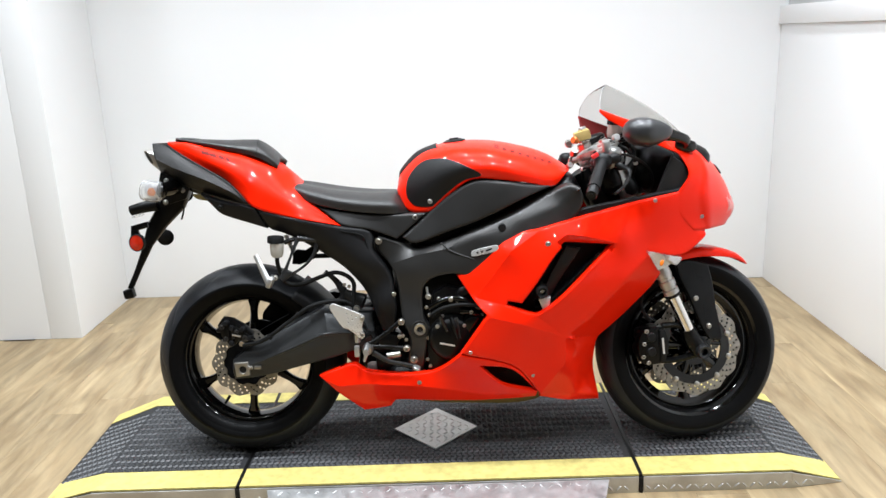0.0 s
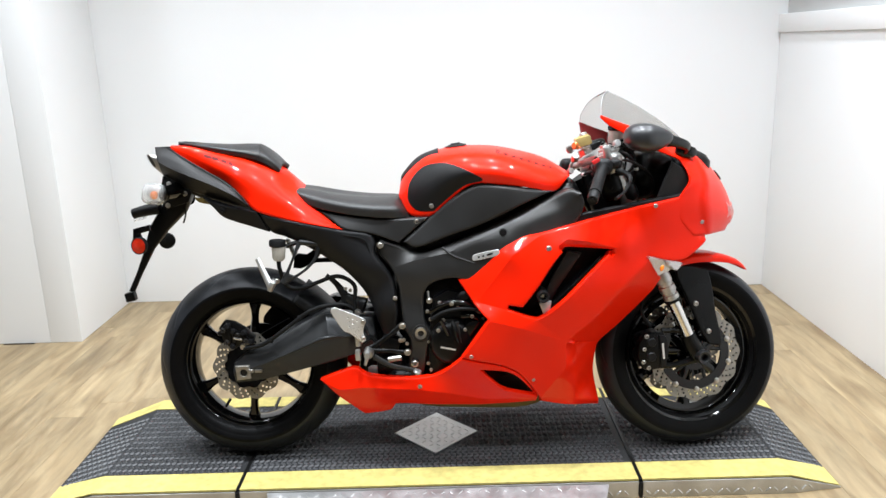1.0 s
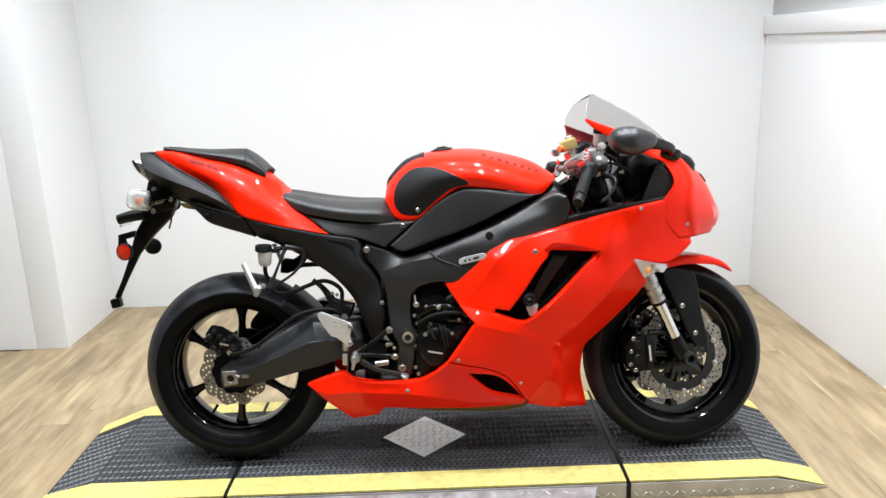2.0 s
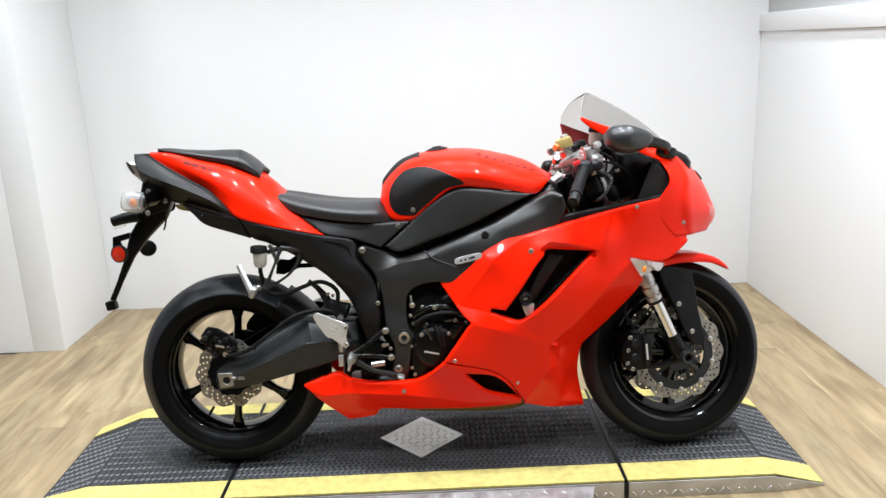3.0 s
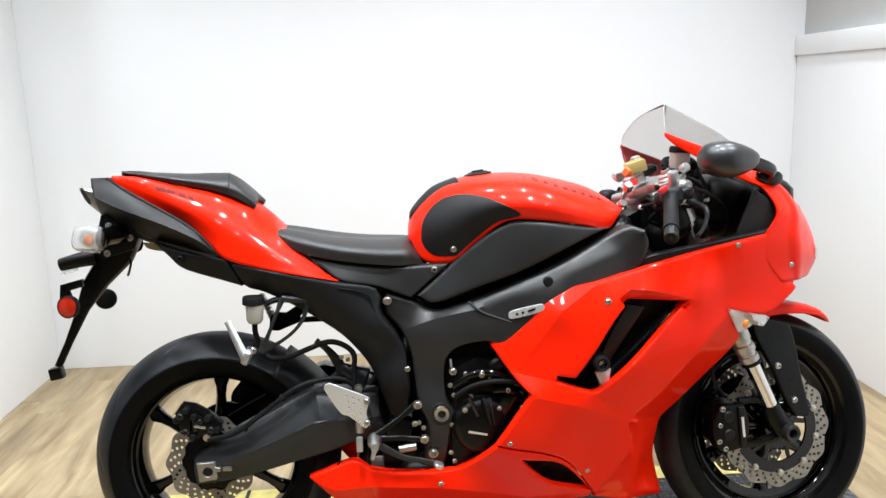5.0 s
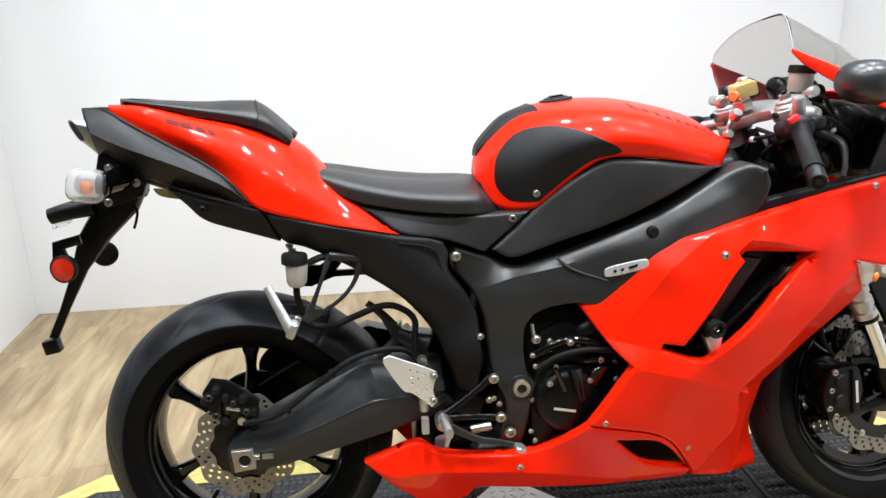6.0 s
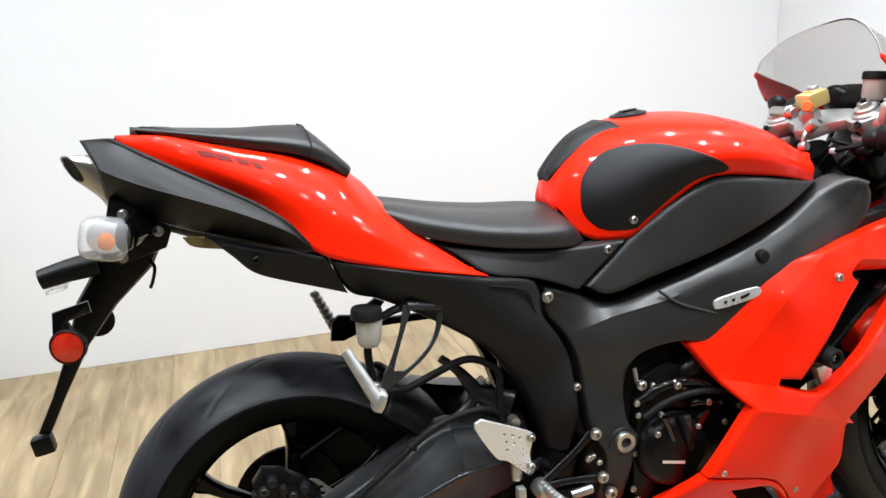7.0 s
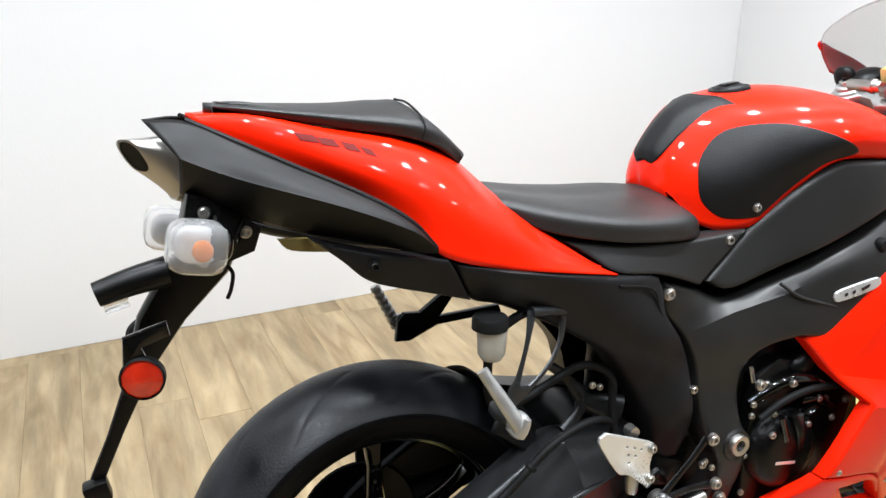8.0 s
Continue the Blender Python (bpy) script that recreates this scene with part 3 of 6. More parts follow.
def tyre(profile, n, reps, phase, swell):
    """A tyre turned about y with slanting rain grooves sunk into its tread."""
    prof = catmull([(r, y, 0) for r, y in profile], 9)
    rows = []
    half = max(p[1] for p in profile)
    for i in range(n + 1):
        a = 2 * math.pi * i / n
        row = []
        for p in prof:
            r, y = p.x, p.y
            g = 0.0
            if r > 0.255 and abs(y) < half * 0.95:
                s = 1 if y > 0 else -1
                f = (a * reps / (2 * math.pi) + phase + (0.5 if s > 0 else 0) - abs(y) / half * 1.1) % 1.0
                d = min(f, 1 - f) * 2 * math.pi / reps * r
                if 0.15 < abs(y) / half < 0.86:
                    g = 0.0016 * max(0, 1 - (d / 0.009) ** 2)
            g -= 0.0009 * (math.exp(-((r - 0.228) / 0.0018) ** 2) + math.exp(-((r - 0.2365) / 0.0014) ** 2))
            r += swell * min(1, max(0, (r - 0.205) / 0.05)) - g
            row.append((r * math.cos(a), y, r * math.sin(a)))
        rows.append(row)
    return grid_mesh(rows)


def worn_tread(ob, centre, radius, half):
    """Gives the faces of the tread band their own worn rubber, lightened for sheen."""
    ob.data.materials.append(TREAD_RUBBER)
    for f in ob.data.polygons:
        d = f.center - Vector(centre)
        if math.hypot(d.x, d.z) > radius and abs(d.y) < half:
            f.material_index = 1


def moved(bm, at, rot=(0, 0, 0)):
    bmesh.ops.transform(bm, matrix=pose(*at, *rot), verts=bm.verts[:])
    return bm


def rim(hw, r_hub, hub_hw, well=0.185):
    """A cast wheel: barrel with lips and turned steps inside, and hub."""
    step = ((0.2135, 0.002), (0.2120, 0.007), (0.2075, 0.010), (0.2060, 0.016), (0.2015, 0.019), (0.1985, 0.024), (0.1975, 0.029), (0.1925, 0.032))
    barrel = revolve([(0.2165, -hw), (0.222, -hw - 0.003), (0.2225, -hw + 0.006), (0.211, -hw + 0.012), (0.200, -hw + 0.03), (0.191, -0.02), (0.191, 0.02),
                      (0.200, hw - 0.03), (0.211, hw - 0.012), (0.2225, hw - 0.006), (0.222, hw + 0.003), (0.2165, hw),
                      *[(r, hw - d) for r, d in step], (well, 0.014), (well, -0.014), *[(r, d - hw) for r, d in reversed(step)]], 96, closed=True)
    hub = revolve([(0.016, -hub_hw), (r_hub * 0.8, -hub_hw), (r_hub, -hub_hw + 0.008), (r_hub * 0.9, 0), (r_hub, hub_hw - 0.008), (r_hub * 0.8, hub_hw), (0.016, hub_hw)], 40)
    return join(barrel, hub)


def spoke(r_hub, a, width):
    """One tapering spoke at the angle a."""
    u, v = Vector((math.cos(a), 0, math.sin(a))), Vector((-math.sin(a), 0, math.cos(a)))
    rows = []
    for s in range(7):
        r = r_hub * 0.85 + (0.190 - r_hub * 0.85) * s / 6
        w = width * (1.25 - 0.55 * min(1, s / 4) + (0.7 if s == 6 else 0.15 if s == 5 else 0))
        h = 0.021 - 0.006 * s / 6
        rows.append([u * r + v * (math.cos(b) * abs(math.cos(b)) ** -0.4 * w if abs(math.cos(b)) > 1e-6 else 0) + Vector((0, math.sin(b) * h, 0)) for b in [2 * math.pi * k / 10 for k in range(10)]])
    return grid_mesh(rows, True, True)


def petal_disc(r_out, r_in, y, lobes=10, thick=0.004, holes=60):
    """A wavy-edged, drilled brake disc."""
    out = [(math.cos(a) * (r_out + 0.0045 * math.cos(lobes * a)), math.sin(a) * (r_out + 0.0045 * math.cos(lobes * a))) for a in [2 * math.pi * i / 120 for i in range(120)]]
    inn = [(math.cos(a) * (r_in + 0.004 * math.cos(lobes * a)), math.sin(a) * (r_in + 0.004 * math.cos(lobes * a))) for a in [2 * math.pi * i / 80 for i in range(80)]]
    hs = [inn]
    for i in range(holes):
        a = 2 * math.pi * i / holes
        r = r_in + (r_out - r_in) * (0.26, 0.54, 0.80)[i % 3]
        hs.append([(math.cos(a) * r + 0.0042 * math.cos(b), math.sin(a) * r + 0.0042 * math.sin(b)) for b in [math.pi / 3 * k for k in range(6)]])
    from mathutils.geometry import delaunay_2d_cdt
    verts, edges, loops = [], [], [out] + hs
    for lp in loops:
        s = len(verts)
        verts += [Vector(p) for p in lp]
        edges += [(s + i, s + (i + 1) % len(lp)) for i in range(len(lp))]
    vs, es, fs, *_ = delaunay_2d_cdt(verts, edges, [], 0, 1e-7)
    bm = bmesh.new()
    bv = [bm.verts.new((p.x, y, p.y)) for p in vs]
    for f in fs:
        c = sum((vs[i] for i in f), Vector((0, 0))) / 3
        rr, aa = c.length, math.atan2(c.y, c.x)
        if rr > r_out + 0.0045 * math.cos(lobes * aa) or inside(c, inn):
            continue
        if any((c.x - sum(q[0] for q in h) / 6) ** 2 + (c.y - sum(q[1] for q in h) / 6) ** 2 < 0.0035 ** 2 for h in hs[1:]):
            continue
        bm.faces.new([bv[i] for i in f])
    bmesh.ops.delete(bm, geom=[v for v in bm.verts if not v.link_faces], context="VERTS")
    r = bmesh.ops.extrude_face_region(bm, geom=bm.faces[:])
    bmesh.ops.translate(bm, verts=[v for v in r["geom"] if isinstance(v, bmesh.types.BMVert)], vec=(0, thick, 0))
    return bm


# wheels
REAR_TYRE = [(0.203, -0.066), (0.213, -0.078), (0.230, -0.086), (0.244, -0.0895), (0.259, -0.081), (0.281, -0.058), (0.2985, -0.029), (0.304, 0.0),
             (0.2985, 0.029), (0.281, 0.058), (0.259, 0.081), (0.244, 0.0895), (0.230, 0.086), (0.213, 0.078), (0.203, 0.066)]
FRONT_TYRE = [(0.203, -0.038), (0.213, -0.047), (0.232, -0.056), (0.254, -0.0605), (0.271, -0.053), (0.284, -0.036), (0.291, -0.018), (0.293, 0.0),
              (0.291, 0.018), (0.284, 0.036), (0.271, 0.053), (0.254, 0.0605), (0.232, 0.056), (0.213, 0.047), (0.203, 0.038)]
rear_wheel = part("rear_wheel", moved(rim(0.076, 0.05, 0.07), R_AXLE), GLOSS, bike, "gloss black six-spoke cast wheel")
rear_wheel.matrix_local = leaning(R_AXLE, 0.014)
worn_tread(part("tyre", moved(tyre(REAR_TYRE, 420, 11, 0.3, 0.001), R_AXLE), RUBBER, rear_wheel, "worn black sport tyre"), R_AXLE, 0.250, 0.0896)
part("brake_disc", moved(petal_disc(0.106, 0.071, -0.098, 10, 0.005, 78), R_AXLE), DISC, rear_wheel, "drilled petal brake disc")
part("disc_carrier", moved(revolve([(0.04, -0.092), (0.074, -0.092), (0.074, -0.087), (0.045, -0.06)], 40), R_AXLE), GLOSS, rear_wheel)
part("valve", tube([(R_AXLE[0] - 0.10, -0.012, R_AXLE[2] - 0.152), (R_AXLE[0] - 0.082, -0.02, R_AXLE[2] - 0.126)], 0.0045), GRIP, rear_wheel)
part("sprocket", moved(revolve([(0.05, 0.095), (0.102, 0.095), (0.105, 0.098), (0.102, 0.101), (0.05, 0.101)], 44), R_AXLE), ENGINE, rear_wheel)
front_wheel = part("front_wheel", moved(rim(0.050, 0.046, 0.055, 0.172), F_AXLE), GLOSS, bike, "gloss black six-spoke cast wheel")
front_wheel.matrix_local = leaning(F_AXLE) @ STEER
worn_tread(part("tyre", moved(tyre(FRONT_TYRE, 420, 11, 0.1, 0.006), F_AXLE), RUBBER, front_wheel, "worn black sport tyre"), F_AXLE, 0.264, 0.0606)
for s in (-1, 1):
    part("brake_disc", moved(petal_disc(0.149, 0.113, s * 0.068 - 0.0025, 12, 0.005, 108), F_AXLE), DISC, front_wheel, "drilled petal brake disc")
    part("disc_carrier", moved(revolve([(0.03, s * 0.06), (0.055, s * 0.06), (0.055, s * 0.071), (0.03, s * 0.071)], 36), F_AXLE), GLOSS, front_wheel)
    part("carrier_ring", moved(revolve([(0.088, s * 0.0645), (0.1155, s * 0.0645), (0.1165, s * 0.068), (0.1155, s * 0.0715), (0.088, s * 0.0715)], 60, closed=True), F_AXLE), GLOSS, front_wheel)
    for i in range(5):
        a = radians(72 * i + 20)
        d = Vector((math.cos(a), 0, math.sin(a)))
        e = Vector((-math.sin(a), 0, math.cos(a)))
        base = Vector((0, s * 0.066, 0))
        part("carrier_arm", moved(tube([base + d * 0.045, base + d * 0.085 + e * 0.012, base + d * 0.118], [0.016, 0.012, 0.014], 8, 4, 0.4), F_AXLE), GLOSS, front_wheel)
        part("carrier_arm", moved(tube([base + d * 0.045, base + d * 0.08 - e * 0.02, base + d * 0.112 - e * 0.034], [0.009, 0.006, 0.008], 8, 4, 0.5), F_AXLE), GLOSS, front_wheel)
    for i in range(10):
        a = radians(36 * i + 20)
        o = moved(revolve([(0.0, -0.003), (0.004, -0.003), (0.0085, -0.001), (0.0085, 0.006)], 14, (0.116 * math.cos(a), s * 0.071 - 0.003, 0.116 * math.sin(a))), F_AXLE)
        part("disc_button", o, STEEL, front_wheel)

for i in range(6):
    part("spoke", moved(spoke(0.05, radians(27 + 60 * i), 0.016), R_AXLE), GLOSS, rear_wheel)
    part("spoke", moved(spoke(0.044, radians(26 + 60 * i), 0.023), F_AXLE), GLOSS, front_wheel)

# swingarm: tapering box beam on the right with a raised rib, and its left twin
ARM_LINE = [(-0.040, 0.322), (0.0, 0.352), (0.10, 0.404), (0.225, 0.468), (0.255, 0.478), (0.292, 0.470), (0.40, 0.455), (0.412, 0.340), (0.335, 0.340), (0.28, 0.326), (0.16, 0.296), (0.05, 0.270), (-0.036, 0.262)]
ARM_RIB = fold((-0.060, -0.152, 0.290), (0.05, -0.162, 0.322), (0.165, -0.172, 0.370), (0.236, -0.177, 0.401), (0.265, -0.177, 0.409), (0.322, -0.162, 0.406), (0.43, -0.118, 0.398))
ARM_END = fold((0.250, -0.130, 0.486), (0.262, -0.160, 0.445), (0.265, -0.177, 0.409))
arm_depth = panels(([*ARM_RIB[:17], *reversed(ARM_END[:-1]), (0.2, 0.55), (-0.08, 0.40)], [*ARM_RIB[:17], *ARM_END, (-0.04, -0.136, 0.325), (0.0, -0.134, 0.356), (0.10, -0.130, 0.408), (0.225, -0.126, 0.472)]),
                   ([*ARM_RIB[16:], (0.45, 0.50), (0.25, 0.50), *ARM_END], [*ARM_RIB[16:], *ARM_END, (0.292, -0.124, 0.472), (0.40, -0.105, 0.457)]),
                   ([], [*ARM_RIB, *[(p[0], p[1] + 0.010, p[2] - 0.022) for p in ARM_RIB[4:20:4]], (0.412, -0.104, 0.338), (0.335, -0.140, 0.338), (0.28, -0.150, 0.324), (0.16, -0.150, 0.294), (0.05, -0.148, 0.268), (-0.036, -0.144, 0.260)]))
swingarm = part("swingarm", plate(ARM_LINE, arm_depth, roll=0.005, thick=0.045, res=0.010, folds=[ARM_RIB, ARM_END], corner=30, n=3), CAST, bike, "dark grey cast swingarm", 40)
part("swingarm_beam", plate(ARM_LINE, arm_depth, roll=0.006, thick=0.045, res=0.02, side=-1, corner=30, n=3), CAST, swingarm)
part("cross_brace", tube([(0.34, -0.13, 0.40), (0.36, 0, 0.42), (0.34, 0.13, 0.40)], 0.045, 14, 6), CAST, swingarm)
AXLE_END = (-0.003, 0.3)
part("axle_block", slab([(-0.028, 0.322), (0.014, 0.323), (0.017, 0.310), (0.027, 0.309), (0.027, 0.300), (0.018, 0.299), (0.018, 0.281), (-0.024, 0.276)], -0.166, -0.158, 0.002, 1, 20, holes=[[(AXLE_END[0] + 0.0115 * math.cos(a), AXLE_END[1] + 0.0115 * math.sin(a)) for a in [math.pi / 8 * i for i in range(16)]]]), DISC, swingarm, "silver chain adjuster block")
part("axle_end", revolve([(0.0, -0.002), (0.0085, -0.002), (0.0105, -0.004), (0.0105, -0.05)], 20, (AXLE_END[0], -0.166, AXLE_END[1]), (0, -1, 0)), SEAM, swingarm)
part("adjuster", box((0.022, 0.012, 0.010), (0.042, -0.158, 0.304), bevel=0.002), DISC, swingarm)
part("rib", tube([(0.062, -0.162, 0.326), (0.103, -0.166, 0.344), (0.165, -0.171, 0.370), (0.236, -0.177, 0.401), (0.265, -0.177, 0.409), (0.322, -0.161, 0.407)], [0.0008, 0.0028, 0.0042, 0.0052, 0.0052, 0.002], 10, 4), CAST, swingarm, "", 50)
brake_hose = part("brake_hose", tube([(-0, -0.15, 0.373), (0.066, -0.165, 0.391), (0.138, -0.165, 0.439), (0.21, -0.16, 0.488), (0.269, -0.15, 0.503), (0.319, -0.14, 0.499), (0.351, -0.13, 0.475)], 0.0062, 10, 8), GRIP, bike, "black rubber brake hose")
for p in ((0.089, -0.166, 0.402), (0.18, -0.163, 0.469)):
    part("hose_clip", revolve([(0.0070, -0.004), (0.0092, -0.003), (0.0092, 0.003), (0.0070, 0.004)], 16, p, (0.83, 0, 0.55), closed=True), GRIP, brake_hose)

# rear caliper
caliper = part("rear_caliper", join(
    slab([(-0.076, 0.437), (-0.060, 0.458), (-0.030, 0.452), (0.004, 0.430), (0.030, 0.404), (0.024, 0.384), (-0.004, 0.388), (-0.028, 0.372), (-0.050, 0.378), (-0.062, 0.404)], -0.142, -0.106, 0.005, 1, 20),
    slab([(-0.072, 0.432), (-0.058, 0.448), (-0.036, 0.440), (-0.040, 0.392), (-0.056, 0.386), (-0.064, 0.406)], -0.152, -0.138, 0.005, 1, 20),
    slab([(-0.022, 0.432), (0.004, 0.418), (0.022, 0.398), (0.012, 0.388), (-0.012, 0.396), (-0.026, 0.412)], -0.150, -0.138, 0.004, 1, 20)), ENGINE, bike, "black rear brake caliper")
for p, k in (((-0.060, -0.155, 0.434), 1.3), ((-0.050, -0.155, 0.396), 1.2), ((0.008, -0.152, 0.398), 1.2), ((-0.016, -0.152, 0.418), 1.0)):
    bolt(p, caliper, k, FRAME)
for k, p in enumerate(((-0.071, -0.140, 0.422), (-0.046, -0.150, 0.446), (-0.031, -0.146, 0.428), (0.003, -0.148, 0.424), (0.022, -0.145, 0.394), (-0.036, -0.146, 0.380))):
    part("caliper_lug", revolve([(0.0, 0.010), (0.0062, 0.010), (0.0085, 0.006), (0.0095, -0.012)], 12, p, (0.1 * (k % 3 - 1), -1, 0.1)), PLASTIC, caliper)
part("pad_pin", tube([(-0.030, -0.150, 0.408), (-0.004, -0.150, 0.402)], 0.0034, 8, 1), STEEL, caliper)
part("pad_spring", slab([(-0.036, 0.424), (-0.026, 0.426), (-0.026, 0.394), (-0.034, 0.390)], -0.146, -0.142, 0.001), CAST, caliper)
part("hose_banjo", revolve([(0.0, 0.006), (0.008, 0.006), (0.009, -0.006)], 14, (-0.003, -0.148, 0.379), (0, -1, 0)), STEEL, caliper)

part("chain_guard", slab([(0.0, 0.372), (0.004, 0.405), (0.035, 0.442), (0.16, 0.456), (0.27, 0.470), (0.29, 0.40), (0.25, 0.33), (0.10, 0.325)], 0.112, 0.120, 0.003), PLASTIC, bike, "black plastic chain guard")
# rear hugger
hug_rows = []
for a, r in ((54, 0.318), (42, 0.320), (30, 0.326), (16, 0.332)):
    hug_rows.append([(R_AXLE[0] + (r - d) * math.cos(radians(a)), y, R_AXLE[2] - 0.014 + (r - d) * math.sin(radians(a))) for y, d in ((-0.104, 0.052), (-0.092, 0.024), (-0.05, 0.004), (0, 0))])
shell(part("hugger", patch(hug_rows, 5, True), PLASTIC, bike, "black plastic rear hugger"), 0.003)

part("upper_brace", join(tube([(0.256, -0.088, 0.584), (0.287, -0.09, 0.556), (0.311, -0.095, 0.522)], [0.007, 0.009, 0.014], 12, 5, 0.6), tube([(0.312, -0.095, 0.526), (0.306, -0.10, 0.500), (0.272, -0.108, 0.474)], [0.012, 0.010, 0.012], 12, 5, 0.6),
                         tube([(0.308, -0.095, 0.518), (0.342, -0.10, 0.500), (0.375, -0.11, 0.488)], [0.014, 0.020, 0.026], 12, 5, 0.5)), CAST, swingarm, "dark cast upper brace")
for p in ((0.318, -0.118, 0.546), (0.332, -0.118, 0.540)):
    bolt(p, swingarm, 0.8)
# main frame
FRAME_FOLD = fold((0.46, -0.15, 0.611), (0.542, -0.17, 0.64), (0.633, -0.19, 0.661), (0.737, -0.214, 0.704), (0.854, -0.222, 0.746), (0.971, -0.203, 0.782))
frame_depth = panels(([*FRAME_FOLD, (1.09, 0.877), (0.386, 0.765), (0.378, 0.627)],
                      [(0.43, -0.14, 0.698), (0.492, -0.141, 0.679), (0.547, -0.148, 0.654), (0.619, -0.17, 0.675), (0.737, -0.196, 0.722), (0.853, -0.203, 0.771), (0.935, -0.184, 0.812), (0.995, -0.200, 0.836), *FRAME_FOLD]),
                     ([], [(1.029, -0.207, 0.806), (0.983, -0.205, 0.734), (0.801, -0.226, 0.714), (0.721, -0.217, 0.648), (0.651, -0.205, 0.614), (0.516, -0.17, 0.611), (0.486, -0.16, 0.523), (0.579, -0.18, 0.49), (0.576, -0.19, 0.423), (0.546, -0.194, 0.42), (0.535, -0.165, 0.272), *FRAME_FOLD]))
FRAME_LINE = [(0.43, 0.702), (0.492, 0.68), (0.547, 0.656), (0.619, 0.675), (0.737, 0.723), (0.854, 0.773), (0.947, 0.817), (0.996, 0.839), (1.028, 0.831), (1.037, 0.794), (1.01, 0.742), (0.917, 0.68),
              (0.817, 0.634), (0.716, 0.585), (0.65, 0.588), (0.596, 0.575), (0.568, 0.551), (0.559, 0.509), (0.562, 0.453), (0.581, 0.421), (0.571, 0.386), (0.558, 0.311), (0.549, 0.268), (0.514, 0.27), (0.506, 0.311), (0.517, 0.386), (0.498, 0.435), (0.49, 0.49), (0.483, 0.559), (0.464, 0.609), (0.428, 0.657)]
main_frame = part("main_frame", plate(FRAME_LINE, frame_depth, roll=0.007, thick=0.05, res=0.012, folds=[FRAME_FOLD[:10]]), FRAME, bike, "dark grey cast aluminium frame spar")
part("main_frame_half", plate(FRAME_LINE, frame_depth, roll=0.010, thick=0.05, res=0.025, side=-1), FRAME, main_frame)
part("pivot_nut", revolve([(0.0, -0.012), (0.009, -0.012), (0.0095, 0.004), (0.017, 0.005), (0.0185, 0.002), (0.0185, -0.02)], 28, (0.548, -0.196, 0.42), (0, -1, 0)), STEEL, main_frame, "steel swingarm pivot nut")
part("pivot_ring", revolve([(0.020, -0.005), (0.021, 0.002), (0.026, 0.003), (0.028, -0.005)], 32, (0.547, -0.19, 0.418), (0, -1, 0)), FRAME, main_frame)
bolt((0.433, -0.15, 0.684), main_frame, 1.5)
bolt((0.526, -0.186, 0.322), main_frame, 1.7)
part("plug", revolve([(0.0, 0.001), (0.009, 0.001), (0.0115, -0.003), (0.0115, -0.012)], 20, (0.799, -0.226, 0.724), (0, -1, 0)), GRIP, main_frame)
part("cast_line", tube([(0.62, -0.186, 0.679), (0.652, -0.2, 0.655), (0.714, -0.215, 0.633)], 0.0028, 8, 5), GREY_PLASTIC, main_frame)
BADGE = [(0.707, 0.649), (0.716, 0.66), (0.777, 0.675), (0.787, 0.669), (0.785, 0.663), (0.77, 0.655), (0.715, 0.642)]
badge = part("badge_plate", plate(BADGE, lambda x, z: frame_depth(x, z) - 0.004, roll=0.0008, thick=0.004, res=0.006, corner=70), WHITE_METAL, main_frame, "small silver badge plate with illegible dark marks")
for w, px in ((0.006, (0.726, -0.226, 0.653)), (0.006, (0.739, -0.226, 0.656)), (0.026, (0.762, -0.226, 0.663))):
    part("badge_mark", box((w, 0.001, 0.005), (px[0], frame_depth(px[0], px[2]) - 0.0045, px[2]), (0, -15, 0), 0), SEAM, badge)

# tank
TANK = [[(0.507, -0.075, 0.762), (0.503, -0.055, 0.777), (0.5, -0.028, 0.78), (0.499, 0, 0.782)],
        [(0.492, -0.06, 0.82), (0.489, -0.045, 0.825), (0.49, -0.022, 0.83), (0.49, 0, 0.834)],
        [(0.523, -0.11, 0.77), (0.511, -0.092, 0.831), (0.505, -0.052, 0.867), (0.505, 0, 0.882)],
        [(0.584, -0.146, 0.767), (0.561, -0.14, 0.843), (0.559, -0.094, 0.903), (0.553, 0, 0.933)],
        [(0.649, -0.165, 0.818), (0.627, -0.172, 0.878), (0.625, -0.126, 0.934), (0.614, 0, 0.957)],
        [(0.716, -0.188, 0.863), (0.701, -0.2, 0.902), (0.703, -0.148, 0.946), (0.69, 0, 0.967)],
        [(0.805, -0.203, 0.86), (0.789, -0.212, 0.902), (0.786, -0.15, 0.943), (0.778, 0, 0.965)],
        [(0.888, -0.188, 0.846), (0.872, -0.192, 0.884), (0.87, -0.13, 0.922), (0.865, 0, 0.948)],
        [(0.958, -0.15, 0.831), (0.956, -0.148, 0.861), (0.95, -0.092, 0.895), (0.948, 0, 0.921)],
        [(1.013, -0.075, 0.872), (1.016, -0.06, 0.873), (1.018, -0.035, 0.874), (1.02, 0, 0.876)]]
TANK_FULL = [r + [(p[0] + 0.006 * max(0, 4 - i) / 4, -p[1] * (0.70 + 0.03 * min(i, 10)), p[2]) for p in reversed(r[:-1])] for i, r in enumerate(TANK)]
tank_bm = patch(TANK_FULL, 7)
tank_skin = drape_on(tank_bm, 0.0016)
tank = part("fuel_tank", tank_bm, RED, bike, "glossy red fuel tank", 60)
shell(tank, 0.004)
